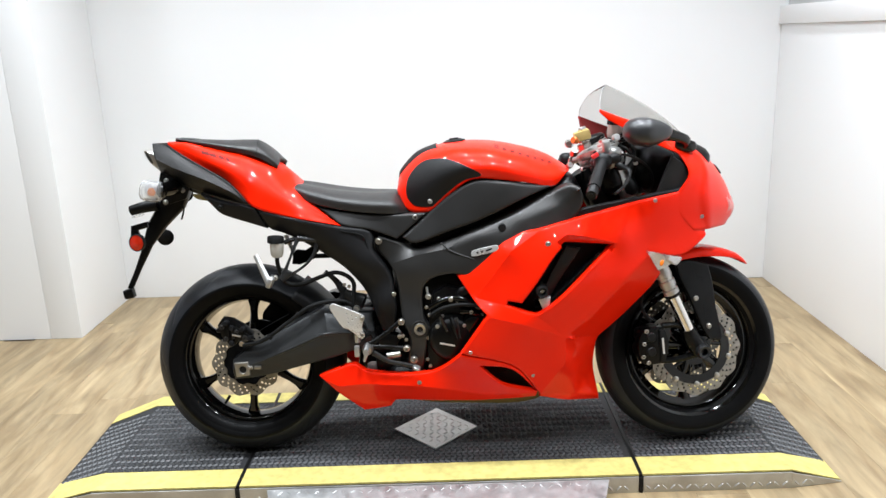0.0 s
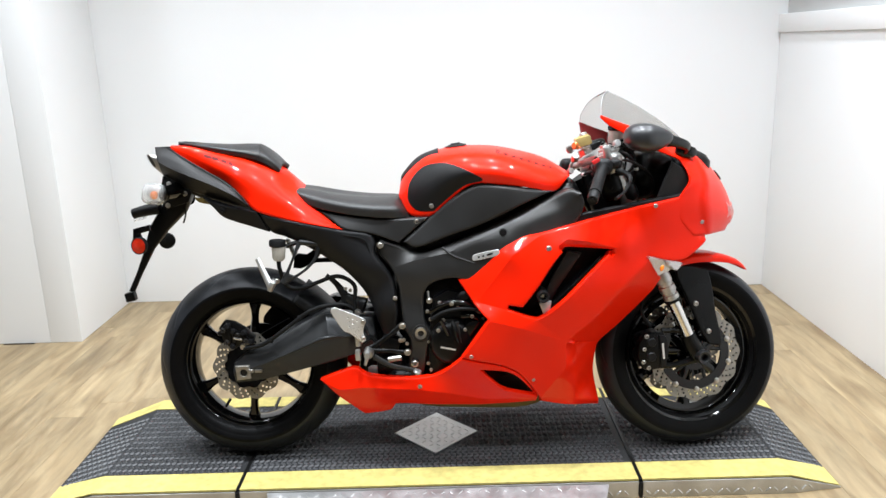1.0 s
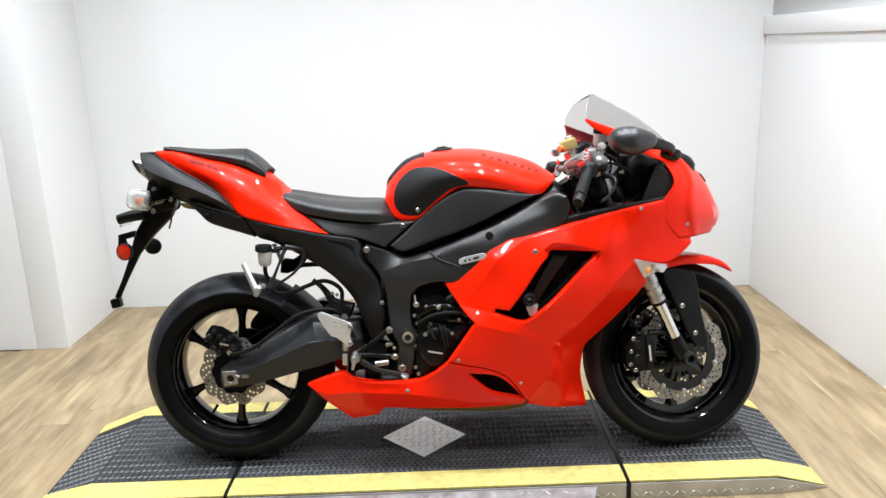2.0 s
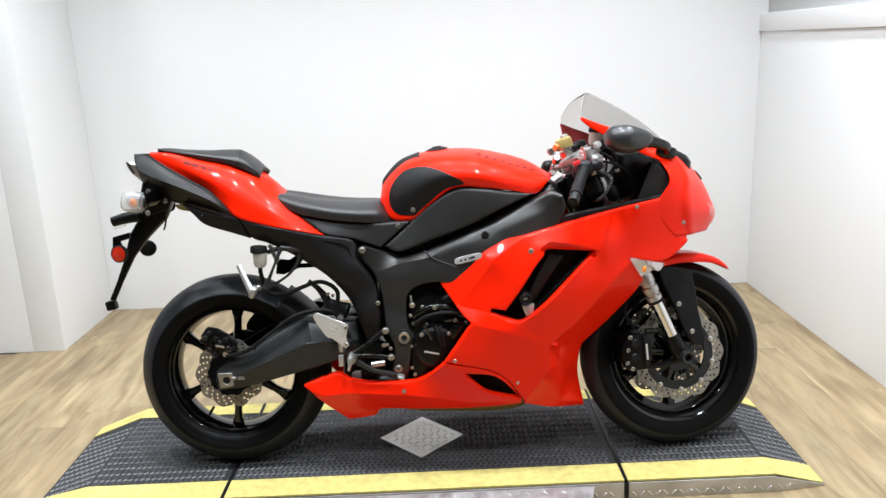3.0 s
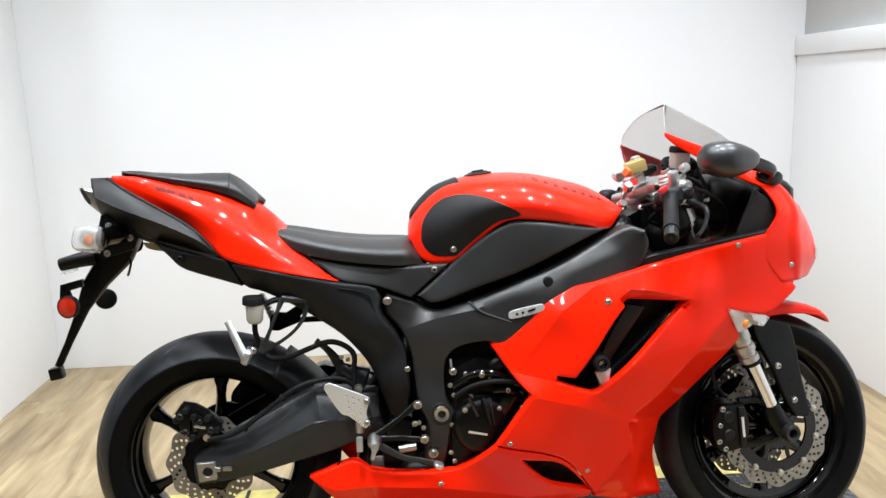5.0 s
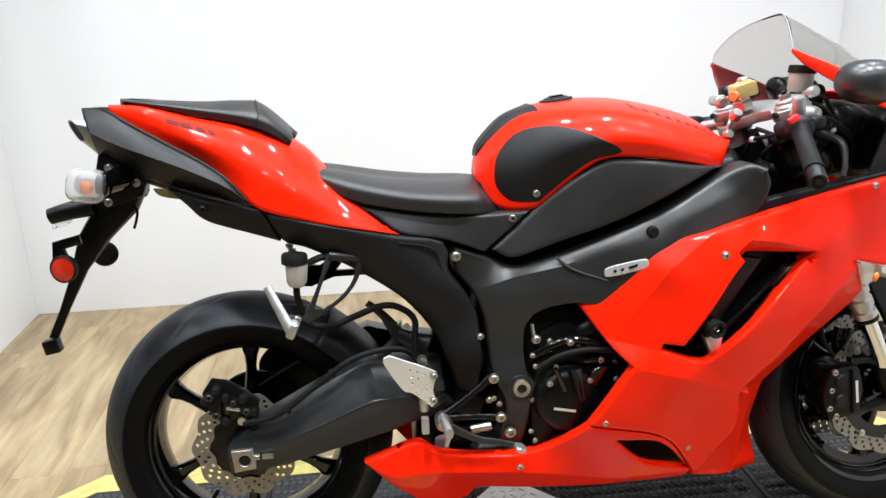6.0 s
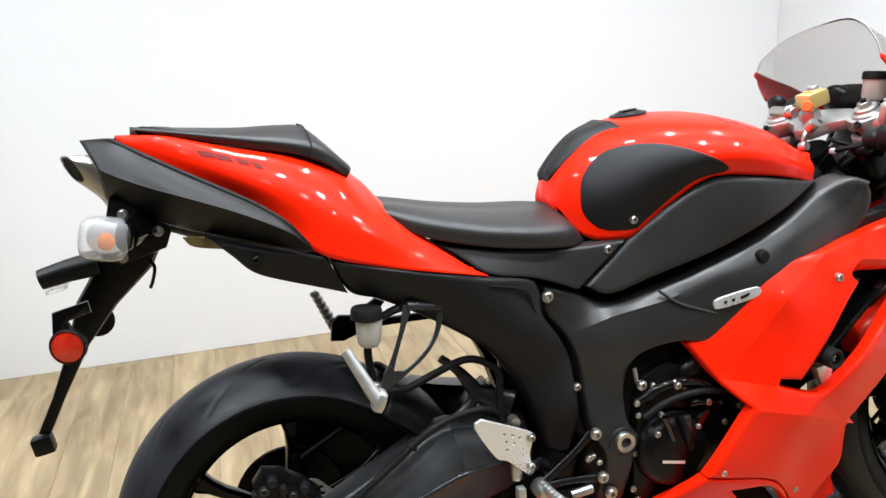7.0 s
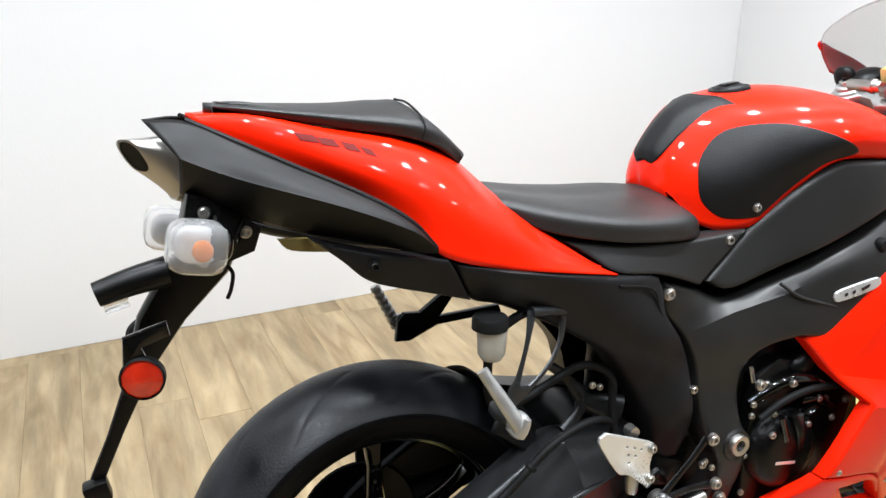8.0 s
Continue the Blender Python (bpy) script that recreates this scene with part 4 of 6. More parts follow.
part("side_pad", plate([(0.52, 0.815), (0.524, 0.859), (0.546, 0.893), (0.577, 0.916), (0.62, 0.925), (0.661, 0.92), (0.709, 0.9), (0.744, 0.875), (0.695, 0.861), (0.658, 0.835), (0.606, 0.790), (0.598, 0.783), (0.562, 0.781), (0.538, 0.788)], tank_skin, roll=0.002, thick=0.003, res=0.01), PAD, tank, "black rubber tank grip pad")
bolt((0.592, -0.156, 0.799), tank, 1.1)
ta, tb = Vector((0.794, 0.951)), Vector((0.955, 0.897))
for k in range(8):
    c = ta.lerp(tb, k / 7)
    h = 0.010 if k == 0 else 0.007
    part("maker_mark", plate([(c.x - 0.007, c.y - h * 0.2), (c.x + 0.005, c.y - h * 0.6), (c.x + 0.008, c.y + h * 0.2), (c.x - 0.004, c.y + h * 0.6)], tank_skin, roll=0.0004, thick=0.0006, res=0.005, corner=20), MARK, tank, "small dark maker mark")
cap_c = (0.669, 0, 0.971)
cap = part("fuel_cap", revolve([(0.0, 0.006), (0.022, 0.005), (0.027, 0.002), (0.028, -0.006)], 32, (cap_c[0], 0, cap_c[2] - 0.004), (-0.12, 0, 1)), SEAM, tank, "black round fuel cap")
part("cap_latch", box((0.030, 0.020, 0.008), (cap_c[0], 0, cap_c[2] + 0.001), (0, -7, 0), 0.003), GLOSS, cap)
part("cap_ring", revolve([(0.028, 0.002), (0.034, 0.001), (0.036, -0.006)], 32, (cap_c[0], 0, cap_c[2] - 0.004), (-0.12, 0, 1)), SEAM, cap)
# pad on the back of the tank
def tank_back_pad():
    g = [[Vector(p) for p in r] for r in TANK[1:]]
    rows = []
    for i in range(0, 3):
        t, sh = g[i + 1][3], g[i + 1][2]
        k = (0.62, 0.5, 0.62)[i]
        rows.append([t.lerp(sh, k) + Vector((-0.003, -0.002, 0.003)), t.lerp(sh, k * 0.5) + Vector((-0.003, 0, 0.009)), t + Vector((-0.003, 0, 0.003))])
    rows.insert(0, [(g[0][3].lerp(g[1][3], 0.55)).lerp(g[0][2].lerp(g[1][2], 0.55), k) + Vector((-0.004, 0, 0.002)) for k in (0.5, 0.25, 0)])
    return patch(rows, 5, True)


shell(part("back_pad", tank_back_pad(), PAD, tank, "black rubber pad on the back of the tank"), 0.002)

# black covers under tank and seat
cover_depth = spread_over([(0.584, -0.15, 0.763), (0.494, -0.152, 0.686), (0.548, -0.166, 0.661), (0.658, -0.176, 0.819), (0.74, -0.198, 0.86), (0.737, -0.208, 0.729), (0.654, -0.192, 0.73), (0.852, -0.214, 0.784), (0.805, -0.211, 0.856), (0.887, -0.196, 0.842), (0.948, -0.17, 0.83), (0.993, -0.14, 0.842)])
COVER = [(0.589, 0.768), (0.658, 0.824), (0.704, 0.852), (0.74, 0.862), (0.805, 0.857), (0.887, 0.843), (0.965, 0.832), (0.948, 0.832), (0.86, 0.802), (0.737, 0.746), (0.654, 0.716), (0.549, 0.676), (0.503, 0.693)]
SIDE = [(0.171, 0.841), (0.235, 0.796), (0.32, 0.779), (0.404, 0.768), (0.488, 0.761), (0.58, 0.765), (0.489, 0.689), (0.41, 0.72), (0.328, 0.738), (0.278, 0.773)]
side_depth = spread_over([(0.182, -0.11, 0.836), (0.319, -0.14, 0.776), (0.328, -0.163, 0.736), (0.419, -0.15, 0.74), (0.58, -0.152, 0.763), (0.493, -0.152, 0.69), (0.487, -0.146, 0.754)])
for s in (-1, 1):
    part("tank_cover", plate(COVER, cover_depth, roll=0.008, thick=0.03, res=0.013, side=-s), GREY_PLASTIC, bike, "matte black plastic tank side cover")
    sc = part("side_cover", plate(SIDE, side_depth, roll=0.005, thick=0.03, res=0.013, side=-s), GREY_PLASTIC, bike, "matte black plastic side cover below the seat")
    if s < 0:
        bolt((0.546, -0.15, 0.752), sc, 1.3)

# seats
SEAT = [[(0.163, -0.08, 0.847), (0.155, -0.07, 0.853), (0.139, 0, 0.852)], [(0.225, -0.125, 0.808), (0.217, -0.115, 0.836), (0.189, 0, 0.851)], [(0.321, -0.152, 0.784), (0.318, -0.145, 0.815), (0.294, 0, 0.830)],
        [(0.405, -0.157, 0.772), (0.406, -0.15, 0.803), (0.383, 0, 0.819)], [(0.479, -0.145, 0.764), (0.483, -0.138, 0.795), (0.463, 0, 0.817)], [(0.526, -0.105, 0.762), (0.522, -0.085, 0.777), (0.491, 0, 0.82)]]
SEAT = [[r[0], r[1], (Vector(r[1]) * 0.35 + Vector(r[2]) * 0.65 + Vector((0, -0.02, 0.006))), r[2]] for r in SEAT]
seat_bm = patch(SEAT, 7, True)
seat = shell(part("seat", seat_bm, VINYL, bike, "black vinyl rider seat", 60), 0.02)
PILLION = [[(-0.186, -0.02, 1), (-0.188, -0.018, 1.003), (-0.196, 0, 1.006)], [(-0.115, -0.046, 0.985), (-0.121, -0.044, 0.995), (-0.136, 0, 1.001)], [(-0.025, -0.063, 0.964), (-0.024, -0.062, 0.981), (-0.04, 0, 0.994)],
           [(0.046, -0.078, 0.949), (0.047, -0.074, 0.971), (0.031, 0, 0.993)], [(0.097, -0.08, 0.929), (0.09, -0.07, 0.959), (0.072, 0, 0.985)], [(0.126, -0.066, 0.904), (0.134, -0.062, 0.919), (0.128, 0, 0.93)]]
pillion = shell(part("pillion_seat", patch(PILLION, 7, True), VINYL, bike, "black vinyl pillion pad", 60), 0.014)
part("seat_stitch", tube([(0.067, -0.081, 0.943), (0.073, -0.075, 0.967), (0.067, -0.035, 0.988), (0.061, 0, 0.992)], 0.0016, 6, 6), SEAM, pillion)
part("pillion_base", patch([[(-0.18, -0.015, 0.996), (-0.181, -0.01, 0.996), (-0.185, 0, 0.995)], [(-0.027, -0.056, 0.959), (-0.034, -0.03, 0.961), (-0.043, 0, 0.959)], [(0.119, -0.064, 0.902), (0.119, -0.03, 0.903), (0.112, 0, 0.901)]], 4, True), SEAM, pillion)

# tail
TAIL = [[(-0.216, -0.02, 0.987), (-0.216, -0.018, 0.991), (-0.217, -0.01, 0.994), (-0.218, 0, 0.995)], [(-0.133, -0.06, 0.932), (-0.132, -0.064, 0.963), (-0.141, -0.045, 0.988), (-0.155, 0, 0.989)],
        [(-0.034, -0.088, 0.884), (-0.036, -0.102, 0.922), (-0.046, -0.064, 0.963), (-0.063, 0, 0.967)], [(0.024, -0.122, 0.835), (0.037, -0.127, 0.892), (0.037, -0.076, 0.944), (0.022, 0, 0.953)],
        [(0.069, -0.15, 0.798), (0.097, -0.14, 0.86), (0.108, -0.072, 0.914), (0.11, 0, 0.922)], [(0.153, -0.158, 0.772), (0.161, -0.14, 0.824), (0.156, -0.074, 0.868), (0.156, 0, 0.892)],
        [(0.236, -0.162, 0.755), (0.226, -0.14, 0.784), (0.2, -0.098, 0.831), (0.189, 0, 0.852)], [(0.325, -0.164, 0.738), (0.309, -0.154, 0.746), (0.293, -0.135, 0.755), (0.263, 0, 0.767)]]
tail_bm = patch(TAIL, 7, True)
tail_skin = drape_on(tail_bm, 0.0012)
tail = shell(part("tail_cowl", tail_bm, RED, bike, "glossy red tail cowl", 60), 0.003)
for k, (x, z) in enumerate(((-0.086, 0.962), (-0.061, 0.955), (-0.034, 0.947), (-0.013, 0.94))):
    w = (0.030, 0.028, 0.024, 0.020)[k]
    part("model_mark", plate([(x - w / 2 + 0.006, z - 0.004), (x + w / 2, z - 0.009), (x + w / 2 - 0.006, z + 0.001), (x - w / 2, z + 0.006)], tail_skin, roll=0.0004, thick=0.0006, res=0.005, corner=20), MARK, tail, "dark slanted model mark")
TOP_EDGE = [(-0.270, -0.003, 0.991), (-0.222, -0.034, 0.988), (-0.175, -0.072, 0.964), (-0.117, -0.100, 0.933), (-0.062, -0.126, 0.905), (-0.016, -0.146, 0.879), (0.018, -0.160, 0.853), (0.046, -0.164, 0.818)]
CREASE = [(-0.240, -0.074, 0.950), (-0.212, -0.094, 0.937), (-0.172, -0.114, 0.921), (-0.122, -0.136, 0.904), (-0.066, -0.156, 0.884), (-0.016, -0.168, 0.862), (0.022, -0.172, 0.841), (0.048, -0.163, 0.816)]
LOW_EDGE = [(-0.240, -0.050, 0.903), (-0.216, -0.060, 0.890), (-0.180, -0.075, 0.872), (-0.130, -0.097, 0.853), (-0.076, -0.118, 0.839), (-0.024, -0.136, 0.827), (0.018, -0.150, 0.816), (0.050, -0.159, 0.812)]
LOW_EDGE = [(x, y + 0.018 * min(1, (0.06 - x) / 0.12), z - 0.002) for x, y, z in LOW_EDGE]
EXHAUST_COVER = []
for top, mid, low in zip(TOP_EDGE, CREASE, LOW_EDGE):
    a, b, c = Vector(top), Vector(mid), Vector(low)
    bulge = Vector((0, -0.010, 0.004)) * min(1, (a - b).length / 0.05)
    EXHAUST_COVER.append([tuple(p) for p in (a, a.lerp(b, 0.5) + bulge * 0.45, a.lerp(b, 0.94) + bulge * 0.12, b.lerp(c, 0.06) + bulge * 0.1, b.lerp(c, 0.55) + bulge * 0.7, c)])
for s, g in ((1, EXHAUST_COVER), (-1, flip(EXHAUST_COVER))):
    cover = shell(part("exhaust_cover", patch(g, 5), COVER_BLACK, bike, "matte black plastic exhaust side cover", 32), 0.003)
    # black tube added as the shaded gap under the red cowl
    part("cover_gap", tube([(x, (y + 0.003) * s, z + 0.0015) for x, y, z in TOP_EDGE[1:]], 0.0032, 8, 5), SEAM, cover)
# silencer between the covers
def silencer_ring(c, rx, rz, tilt, cut=0.0, n=36, power=2.6):
    out = []
    for i in range(n):
        a = 2 * math.pi * i / n
        ca, sa = math.cos(a), math.sin(a)
        k = (abs(ca) ** power + abs(sa) ** power) ** (-1 / power)
        out.append(Vector(c) + Vector((math.sin(tilt) * sa * k * rz - cut * ca * k * rx, ca * k * rx, math.cos(tilt) * sa * k * rz)))
    return out


S0, S1, S2 = Vector((-0.285, -0.004, 0.947)), Vector((-0.238, 0.0, 0.929)), Vector((-0.10, 0, 0.88))
exhaust = part("silencer", grid_mesh([silencer_ring(S0, 0.0115, 0.021, -0.44, 0.9), silencer_ring(S0 + Vector((0.001, 0, 0)), 0.0145, 0.0245, -0.44, 0.9), silencer_ring(S0.lerp(S1, 0.55), 0.023, 0.032, -0.1, 0.5), silencer_ring(S1, 0.029, 0.040, 0.2, 0.2), silencer_ring(S1 + Vector((0.0015, 0, 0)), 0.031, 0.042, 0.25, 0.2), silencer_ring(S1.lerp(S2, 0.08), 0.031, 0.042, 0.25, 0.2), silencer_ring(S1.lerp(S2, 0.09), 0.029, 0.040, 0.25, 0.2), silencer_ring(S1.lerp(S2, 0.4), 0.034, 0.040, 0.3), silencer_ring(S2, 0.05, 0.03, 0.3)], True, False), STEEL, bike, "silver under-seat silencer with a slash-cut outlet")
part("outlet", grid_mesh([silencer_ring(S0 + Vector((0.002, 0, 0)), 0.0118, 0.0213, -0.44, 0.9), silencer_ring(S0 + Vector((0.05, 0, -0.018)), 0.014, 0.02, 0.2)], True, True), SEAM, exhaust, "black hollow outlet")
part("under_tail", join(tube([(-0.196, 0, 0.876), (-0.09, 0, 0.833), (0.25, 0, 0.76)], [0.014, 0.018, 0.024], 16, 5, 3.2)), PLASTIC, bike, "black plastic under-tail tray")
part("heat_tape", slab([(-0.135, 0.837), (-0.08, 0.83), (-0.06, 0.81), (-0.119, 0.821)], -0.082, -0.07, 0.001), OLIVE, bike)

# frame covers from the tail to the swingarm pivot
LOWER_TAIL = [(-0.102, 0.84), (-0.044, 0.823), (0.052, 0.8), (0.072, 0.791), (0.101, 0.733), (0.056, 0.747), (0.004, 0.764), (-0.038, 0.782), (-0.067, 0.81)]
FRAME_COVER = [(0.076, 0.791), (0.154, 0.771), (0.237, 0.752), (0.325, 0.735), (0.385, 0.725), (0.409, 0.716), (0.418, 0.693), (0.417, 0.659), (0.449, 0.61), (0.469, 0.569), (0.474, 0.521), (0.479, 0.472), (0.473, 0.432),
               (0.467, 0.397), (0.446, 0.390), (0.429, 0.398), (0.414, 0.452), (0.394, 0.507), (0.361, 0.561), (0.318, 0.611), (0.252, 0.656), (0.193, 0.691), (0.147, 0.715), (0.104, 0.733)]
lt_depth = spread_over([(-0.103, -0.115, 0.84), (0.052, -0.15, 0.8), (0.1, -0.145, 0.733), (0.003, -0.135, 0.764), (-0.016, -0.148, 0.797)])
fc_depth = spread_over([(0.076, -0.154, 0.791), (0.237, -0.167, 0.752), (0.325, -0.168, 0.736), (0.418, -0.152, 0.711), (0.241, -0.126, 0.654), (0.25, -0.16, 0.704), (0.316, -0.17, 0.67), (0.398, -0.178, 0.608), (0.471, -0.156, 0.572), (0.358, -0.126, 0.555), (0.392, -0.128, 0.501), (0.429, -0.176, 0.494), (0.482, -0.162, 0.471), (0.428, -0.128, 0.392), (0.467, -0.148, 0.399), (0.143, -0.13, 0.712), (0.151, -0.158, 0.745)])
for s in (1, -1):
    lt = part("lower_tail_cover", plate(LOWER_TAIL, lt_depth, roll=0.005, thick=0.03, res=0.012, side=s), PLASTIC, bike, "matte black lower tail cover")
    fc = part("frame_cover", plate(FRAME_COVER, fc_depth, roll=0.008, thick=0.04, res=0.014, side=s), PLASTIC, bike, "matte black plastic frame cover")
    if s > 0:
        bolt((-0.033, -0.15, 0.803), lt, 1.2, SEAM)
        bolt((0.473, -0.17, 0.524), fc, 1.0)
        part("cover_line", tube([(0.323, -0.17, 0.722), (0.385, -0.166, 0.706), (0.4, -0.166, 0.673), (0.408, -0.168, 0.649)], 0.0022, 6, 6), SEAM, fc)

# number plate bracket, lamps and reflector at the tail
def bracket_ring(rear, front, h, shift=0.0):
    """A rounded box section between a rear and a front point."""
    (xa, za), (xb, zb) = rear, front
    out = []
    for i in range(16):
        a = 2 * math.pi * i / 16
        ca, sa = math.cos(a), math.sin(a)
        k = (abs(ca) ** 5 + abs(sa) ** 5) ** -0.2
        f = 0.5 + 0.5 * ca * k
        out.append((xa + (xb - xa) * f, sa * k * h + shift, za + (zb - za) * f))
    return out


bracket = part("plate_bracket", grid_mesh([bracket_ring((-0.231, 0.887), (-0.158, 0.845), 0.022), bracket_ring((-0.249, 0.829), (-0.189, 0.785), 0.020), bracket_ring((-0.309, 0.741), (-0.25, 0.729), 0.016), bracket_ring((-0.336, 0.659), (-0.300, 0.669), 0.008, -0.006), bracket_ring((-0.366, 0.59), (-0.345, 0.591), 0.005, -0.007), bracket_ring((-0.395, 0.534), (-0.377, 0.53), 0.005, -0.007)], True, True), ENGINE, bike, "black plastic number plate bracket")
part("bracket_arm", slab([(-0.234, 0.904), (-0.206, 0.893), (-0.149, 0.851), (-0.161, 0.821), (-0.233, 0.801), (-0.25, 0.837)], -0.060, -0.02, 0.003), ENGINE, bracket)
part("bracket_foot", box((0.032, 0.026, 0.030), (-0.389, -0.012, 0.516), (0, -10, 0), 0.005), ENGINE, bracket)
part("reflector_rim", revolve([(0.0, 0.010), (0.018, 0.010), (0.026, 0.004), (0.027, -0.004), (0.0, -0.006)], 32, (-0.299, 0.105, 0.676), (0.25, -1, 0)), GRIP, bracket, "black back of the far reflector")
for p in ((-0.217, -0.061, 0.879), (-0.17, -0.061, 0.848), (-0.226, -0.061, 0.813)):
    bolt(p, bracket, 1.2, STEEL)
part("strap_hook", tube([(-0.214, -0.01, 0.786), (-0.196, -0.016, 0.797), (-0.186, -0.020, 0.786), (-0.190, -0.022, 0.766), (-0.196, -0.020, 0.752)], 0.0028, 8, 6), SEAM, bracket)
part("plate_lamp", tube([(-0.352, -0.02, 0.785), (-0.31, -0.02, 0.795), (-0.265, -0.02, 0.802)], [0.016, 0.018, 0.020], 16, 3), ENGINE, bracket, "black plate lamp housing")
part("plate_lamp_lens", box((0.030, 0.03, 0.006), (-0.33, -0.025, 0.769), (0, -12, 0), 0.002), LENS, bracket)
part("reflector_arm", slab([(-0.331, 0.746), (-0.279, 0.758), (-0.277, 0.74), (-0.311, 0.731), (-0.302, 0.701), (-0.336, 0.702)], -0.088, -0.076, 0.003), GLOSS, bracket)
ref_c = (-0.315, -0.09, 0.694)
part("reflector_rim", revolve([(0.0, -0.008), (0.0262, -0.008), (0.0270, 0.004), (0.0245, 0.006)], 36, ref_c, (-0.25, -1, 0.05)), GRIP, bracket)
part("reflector", revolve([(0.0, 0.0085), (0.006, 0.0078), (0.0245, 0.004), (0.0245, -0.002)], 12, ref_c, (-0.25, -1, 0.05)), REFLECTOR, bracket, "round red rear reflector", 4)
for s in (-1, 1):
    c = Vector((-0.238, -0.14, 0.856))
    c.y = s * 0.135
    if s > 0:
        c += Vector((-0.008, 0, -0.034))
    ind = shell(part("rear_indicator", egg(c + Vector((0.0, -s * 0.006, 0)), (0.034, 0.030, 0.031), (0, 12, 0), 3.6), LENS, bike, "clear rear indicator with an amber bulb"), 0.002)
    part("bowl", egg(c + Vector((0.002, -s * 0.018, 0)), (0.027, 0.016, 0.023), (0, 12, 0), 2.6, 20), BOWL, ind)
    part("bulb", egg(c + Vector((0.004, s * 0.010, -0.002)), (0.012, 0.010, 0.013), n=16), ORANGE, ind, "amber bulb")
    part("indicator_back", egg(c + Vector((0.028, -s * 0.015, 0.0)), (0.014, 0.026, 0.022), (0, 8, 0), 2.6), GLOSS, ind)
    part("stalk", tube([c + Vector((0.03, -s * 0.01, 0)), Vector((c.x + 0.05, s * 0.05, c.z + 0.004))], [0.020, 0.026], 12, 2, 0.8), GLOSS, ind)

# foot rests and brackets on the right
def tread_peg(a, b, parent, name, ridge=0.0016):
    """A cast peg, ridged across or plain."""
    a, b = Vector(a), Vector(b)
    return part(name, tube([a.lerp(b, k / 14) for k in range(15)], [0.0078 + 0.0002 * k + (ridge if k % 2 else 0) for k in range(15)], 12, 3, 0.75), ALU, parent, "ridged cast silver foot peg" if ridge else "smooth cast silver foot peg")


for s in (-1, 1):
    def sd(p):
        return (p[0], p[1] * -s, p[2])
    if s < 0:
        hanger = part("pillion_hanger", join(
            tube([(0.140, -0.175, 0.582), (0.158, -0.17, 0.622), (0.176, -0.162, 0.664), (0.192, -0.148, 0.702)], [0.010, 0.0048, 0.0042, 0.008], 8, 6, 0.6),
            tube([(0.140, -0.174, 0.584), (0.178, -0.168, 0.600), (0.214, -0.160, 0.624), (0.238, -0.150, 0.654), (0.247, -0.142, 0.692)], [0.010, 0.0045, 0.0042, 0.0048, 0.008], 8, 6, 0.6),
            slab([(0.138, 0.580), (0.168, 0.592), (0.172, 0.604), (0.158, 0.606), (0.152, 0.618), (0.140, 0.604)], -0.178, -0.168, 0.003, 1, 20),
            tube([(0.190, -0.150, 0.702), (0.247, -0.144, 0.692)], 0.008, 10, 2)), CAST, bike, "dark silver cast pillion foot rest hanger")
    else:
        hanger = part("pillion_hanger", slab([(0.104, 0.559), (0.13, 0.556), (0.184, 0.576), (0.313, 0.576), (0.308, 0.591), (0.189, 0.591), (0.217, 0.625), (0.198, 0.634), (0.152, 0.605), (0.123, 0.609), (0.109, 0.596)], 0.164, 0.176, 0.002, 1, 20), ENGINE, bike, "black pillion foot rest hanger")
    if s < 0:
        tread_peg((0.078, -0.216, 0.666), (0.118, -0.245, 0.587), hanger, "pillion_peg", 0.0)
        part("peg_flange", egg((0.119, -0.235, 0.588), (0.009, 0.018, 0.017), (0, 25, 0), 4, 14), ALU, hanger)
    else:
        tread_peg((0.082, 0.2, 0.656), (0.118, 0.19, 0.577), hanger, "pillion_peg", 0.0018)
    part("peg_joint", egg(sd((0.113, -0.195, 0.589)), (0.008, 0.024, 0.011), (0, 25, 0), 3, 16), CAST if s < 0 else ENGINE, hanger)
    bolt(sd((0.124, -0.19, 0.591)), hanger, 1.2, STEEL, (0, -1, 0))
reservoir = part("brake_reservoir", revolve([(0.0, -0.026), (0.014, -0.026), (0.019, -0.018), (0.021, 0.012), (0.021, 0.02)], 24, (0.127, -0.15, 0.672), (0.06, 0, 1)), MILKY, bike, "milky rear brake fluid reservoir")
part("cap", revolve([(0.0, 0.012), (0.023, 0.011), (0.025, 0.007), (0.025, -0.007), (0.021, -0.009)], 24, (0.125, -0.15, 0.698), (0.06, 0, 1)), GRIP, reservoir, "ribbed black cap")
part("reservoir_hose", tube([(0.124, -0.145, 0.650), (0.125, -0.14, 0.615), (0.141, -0.12, 0.560), (0.184, -0.12, 0.552), (0.231, -0.12, 0.568), (0.287, -0.12, 0.586), (0.324, -0.12, 0.577), (0.348, -0.125, 0.553), (0.346, -0.13, 0.513), (0.346, -0.135, 0.467)], 0.0066, 10, 6), GRIP, reservoir)
part("reservoir_bracket", tube([(0.149, -0.145, 0.688), (0.178, -0.14, 0.697), (0.216, -0.12, 0.69)], 0.007, 8, 4), ENGINE, reservoir)

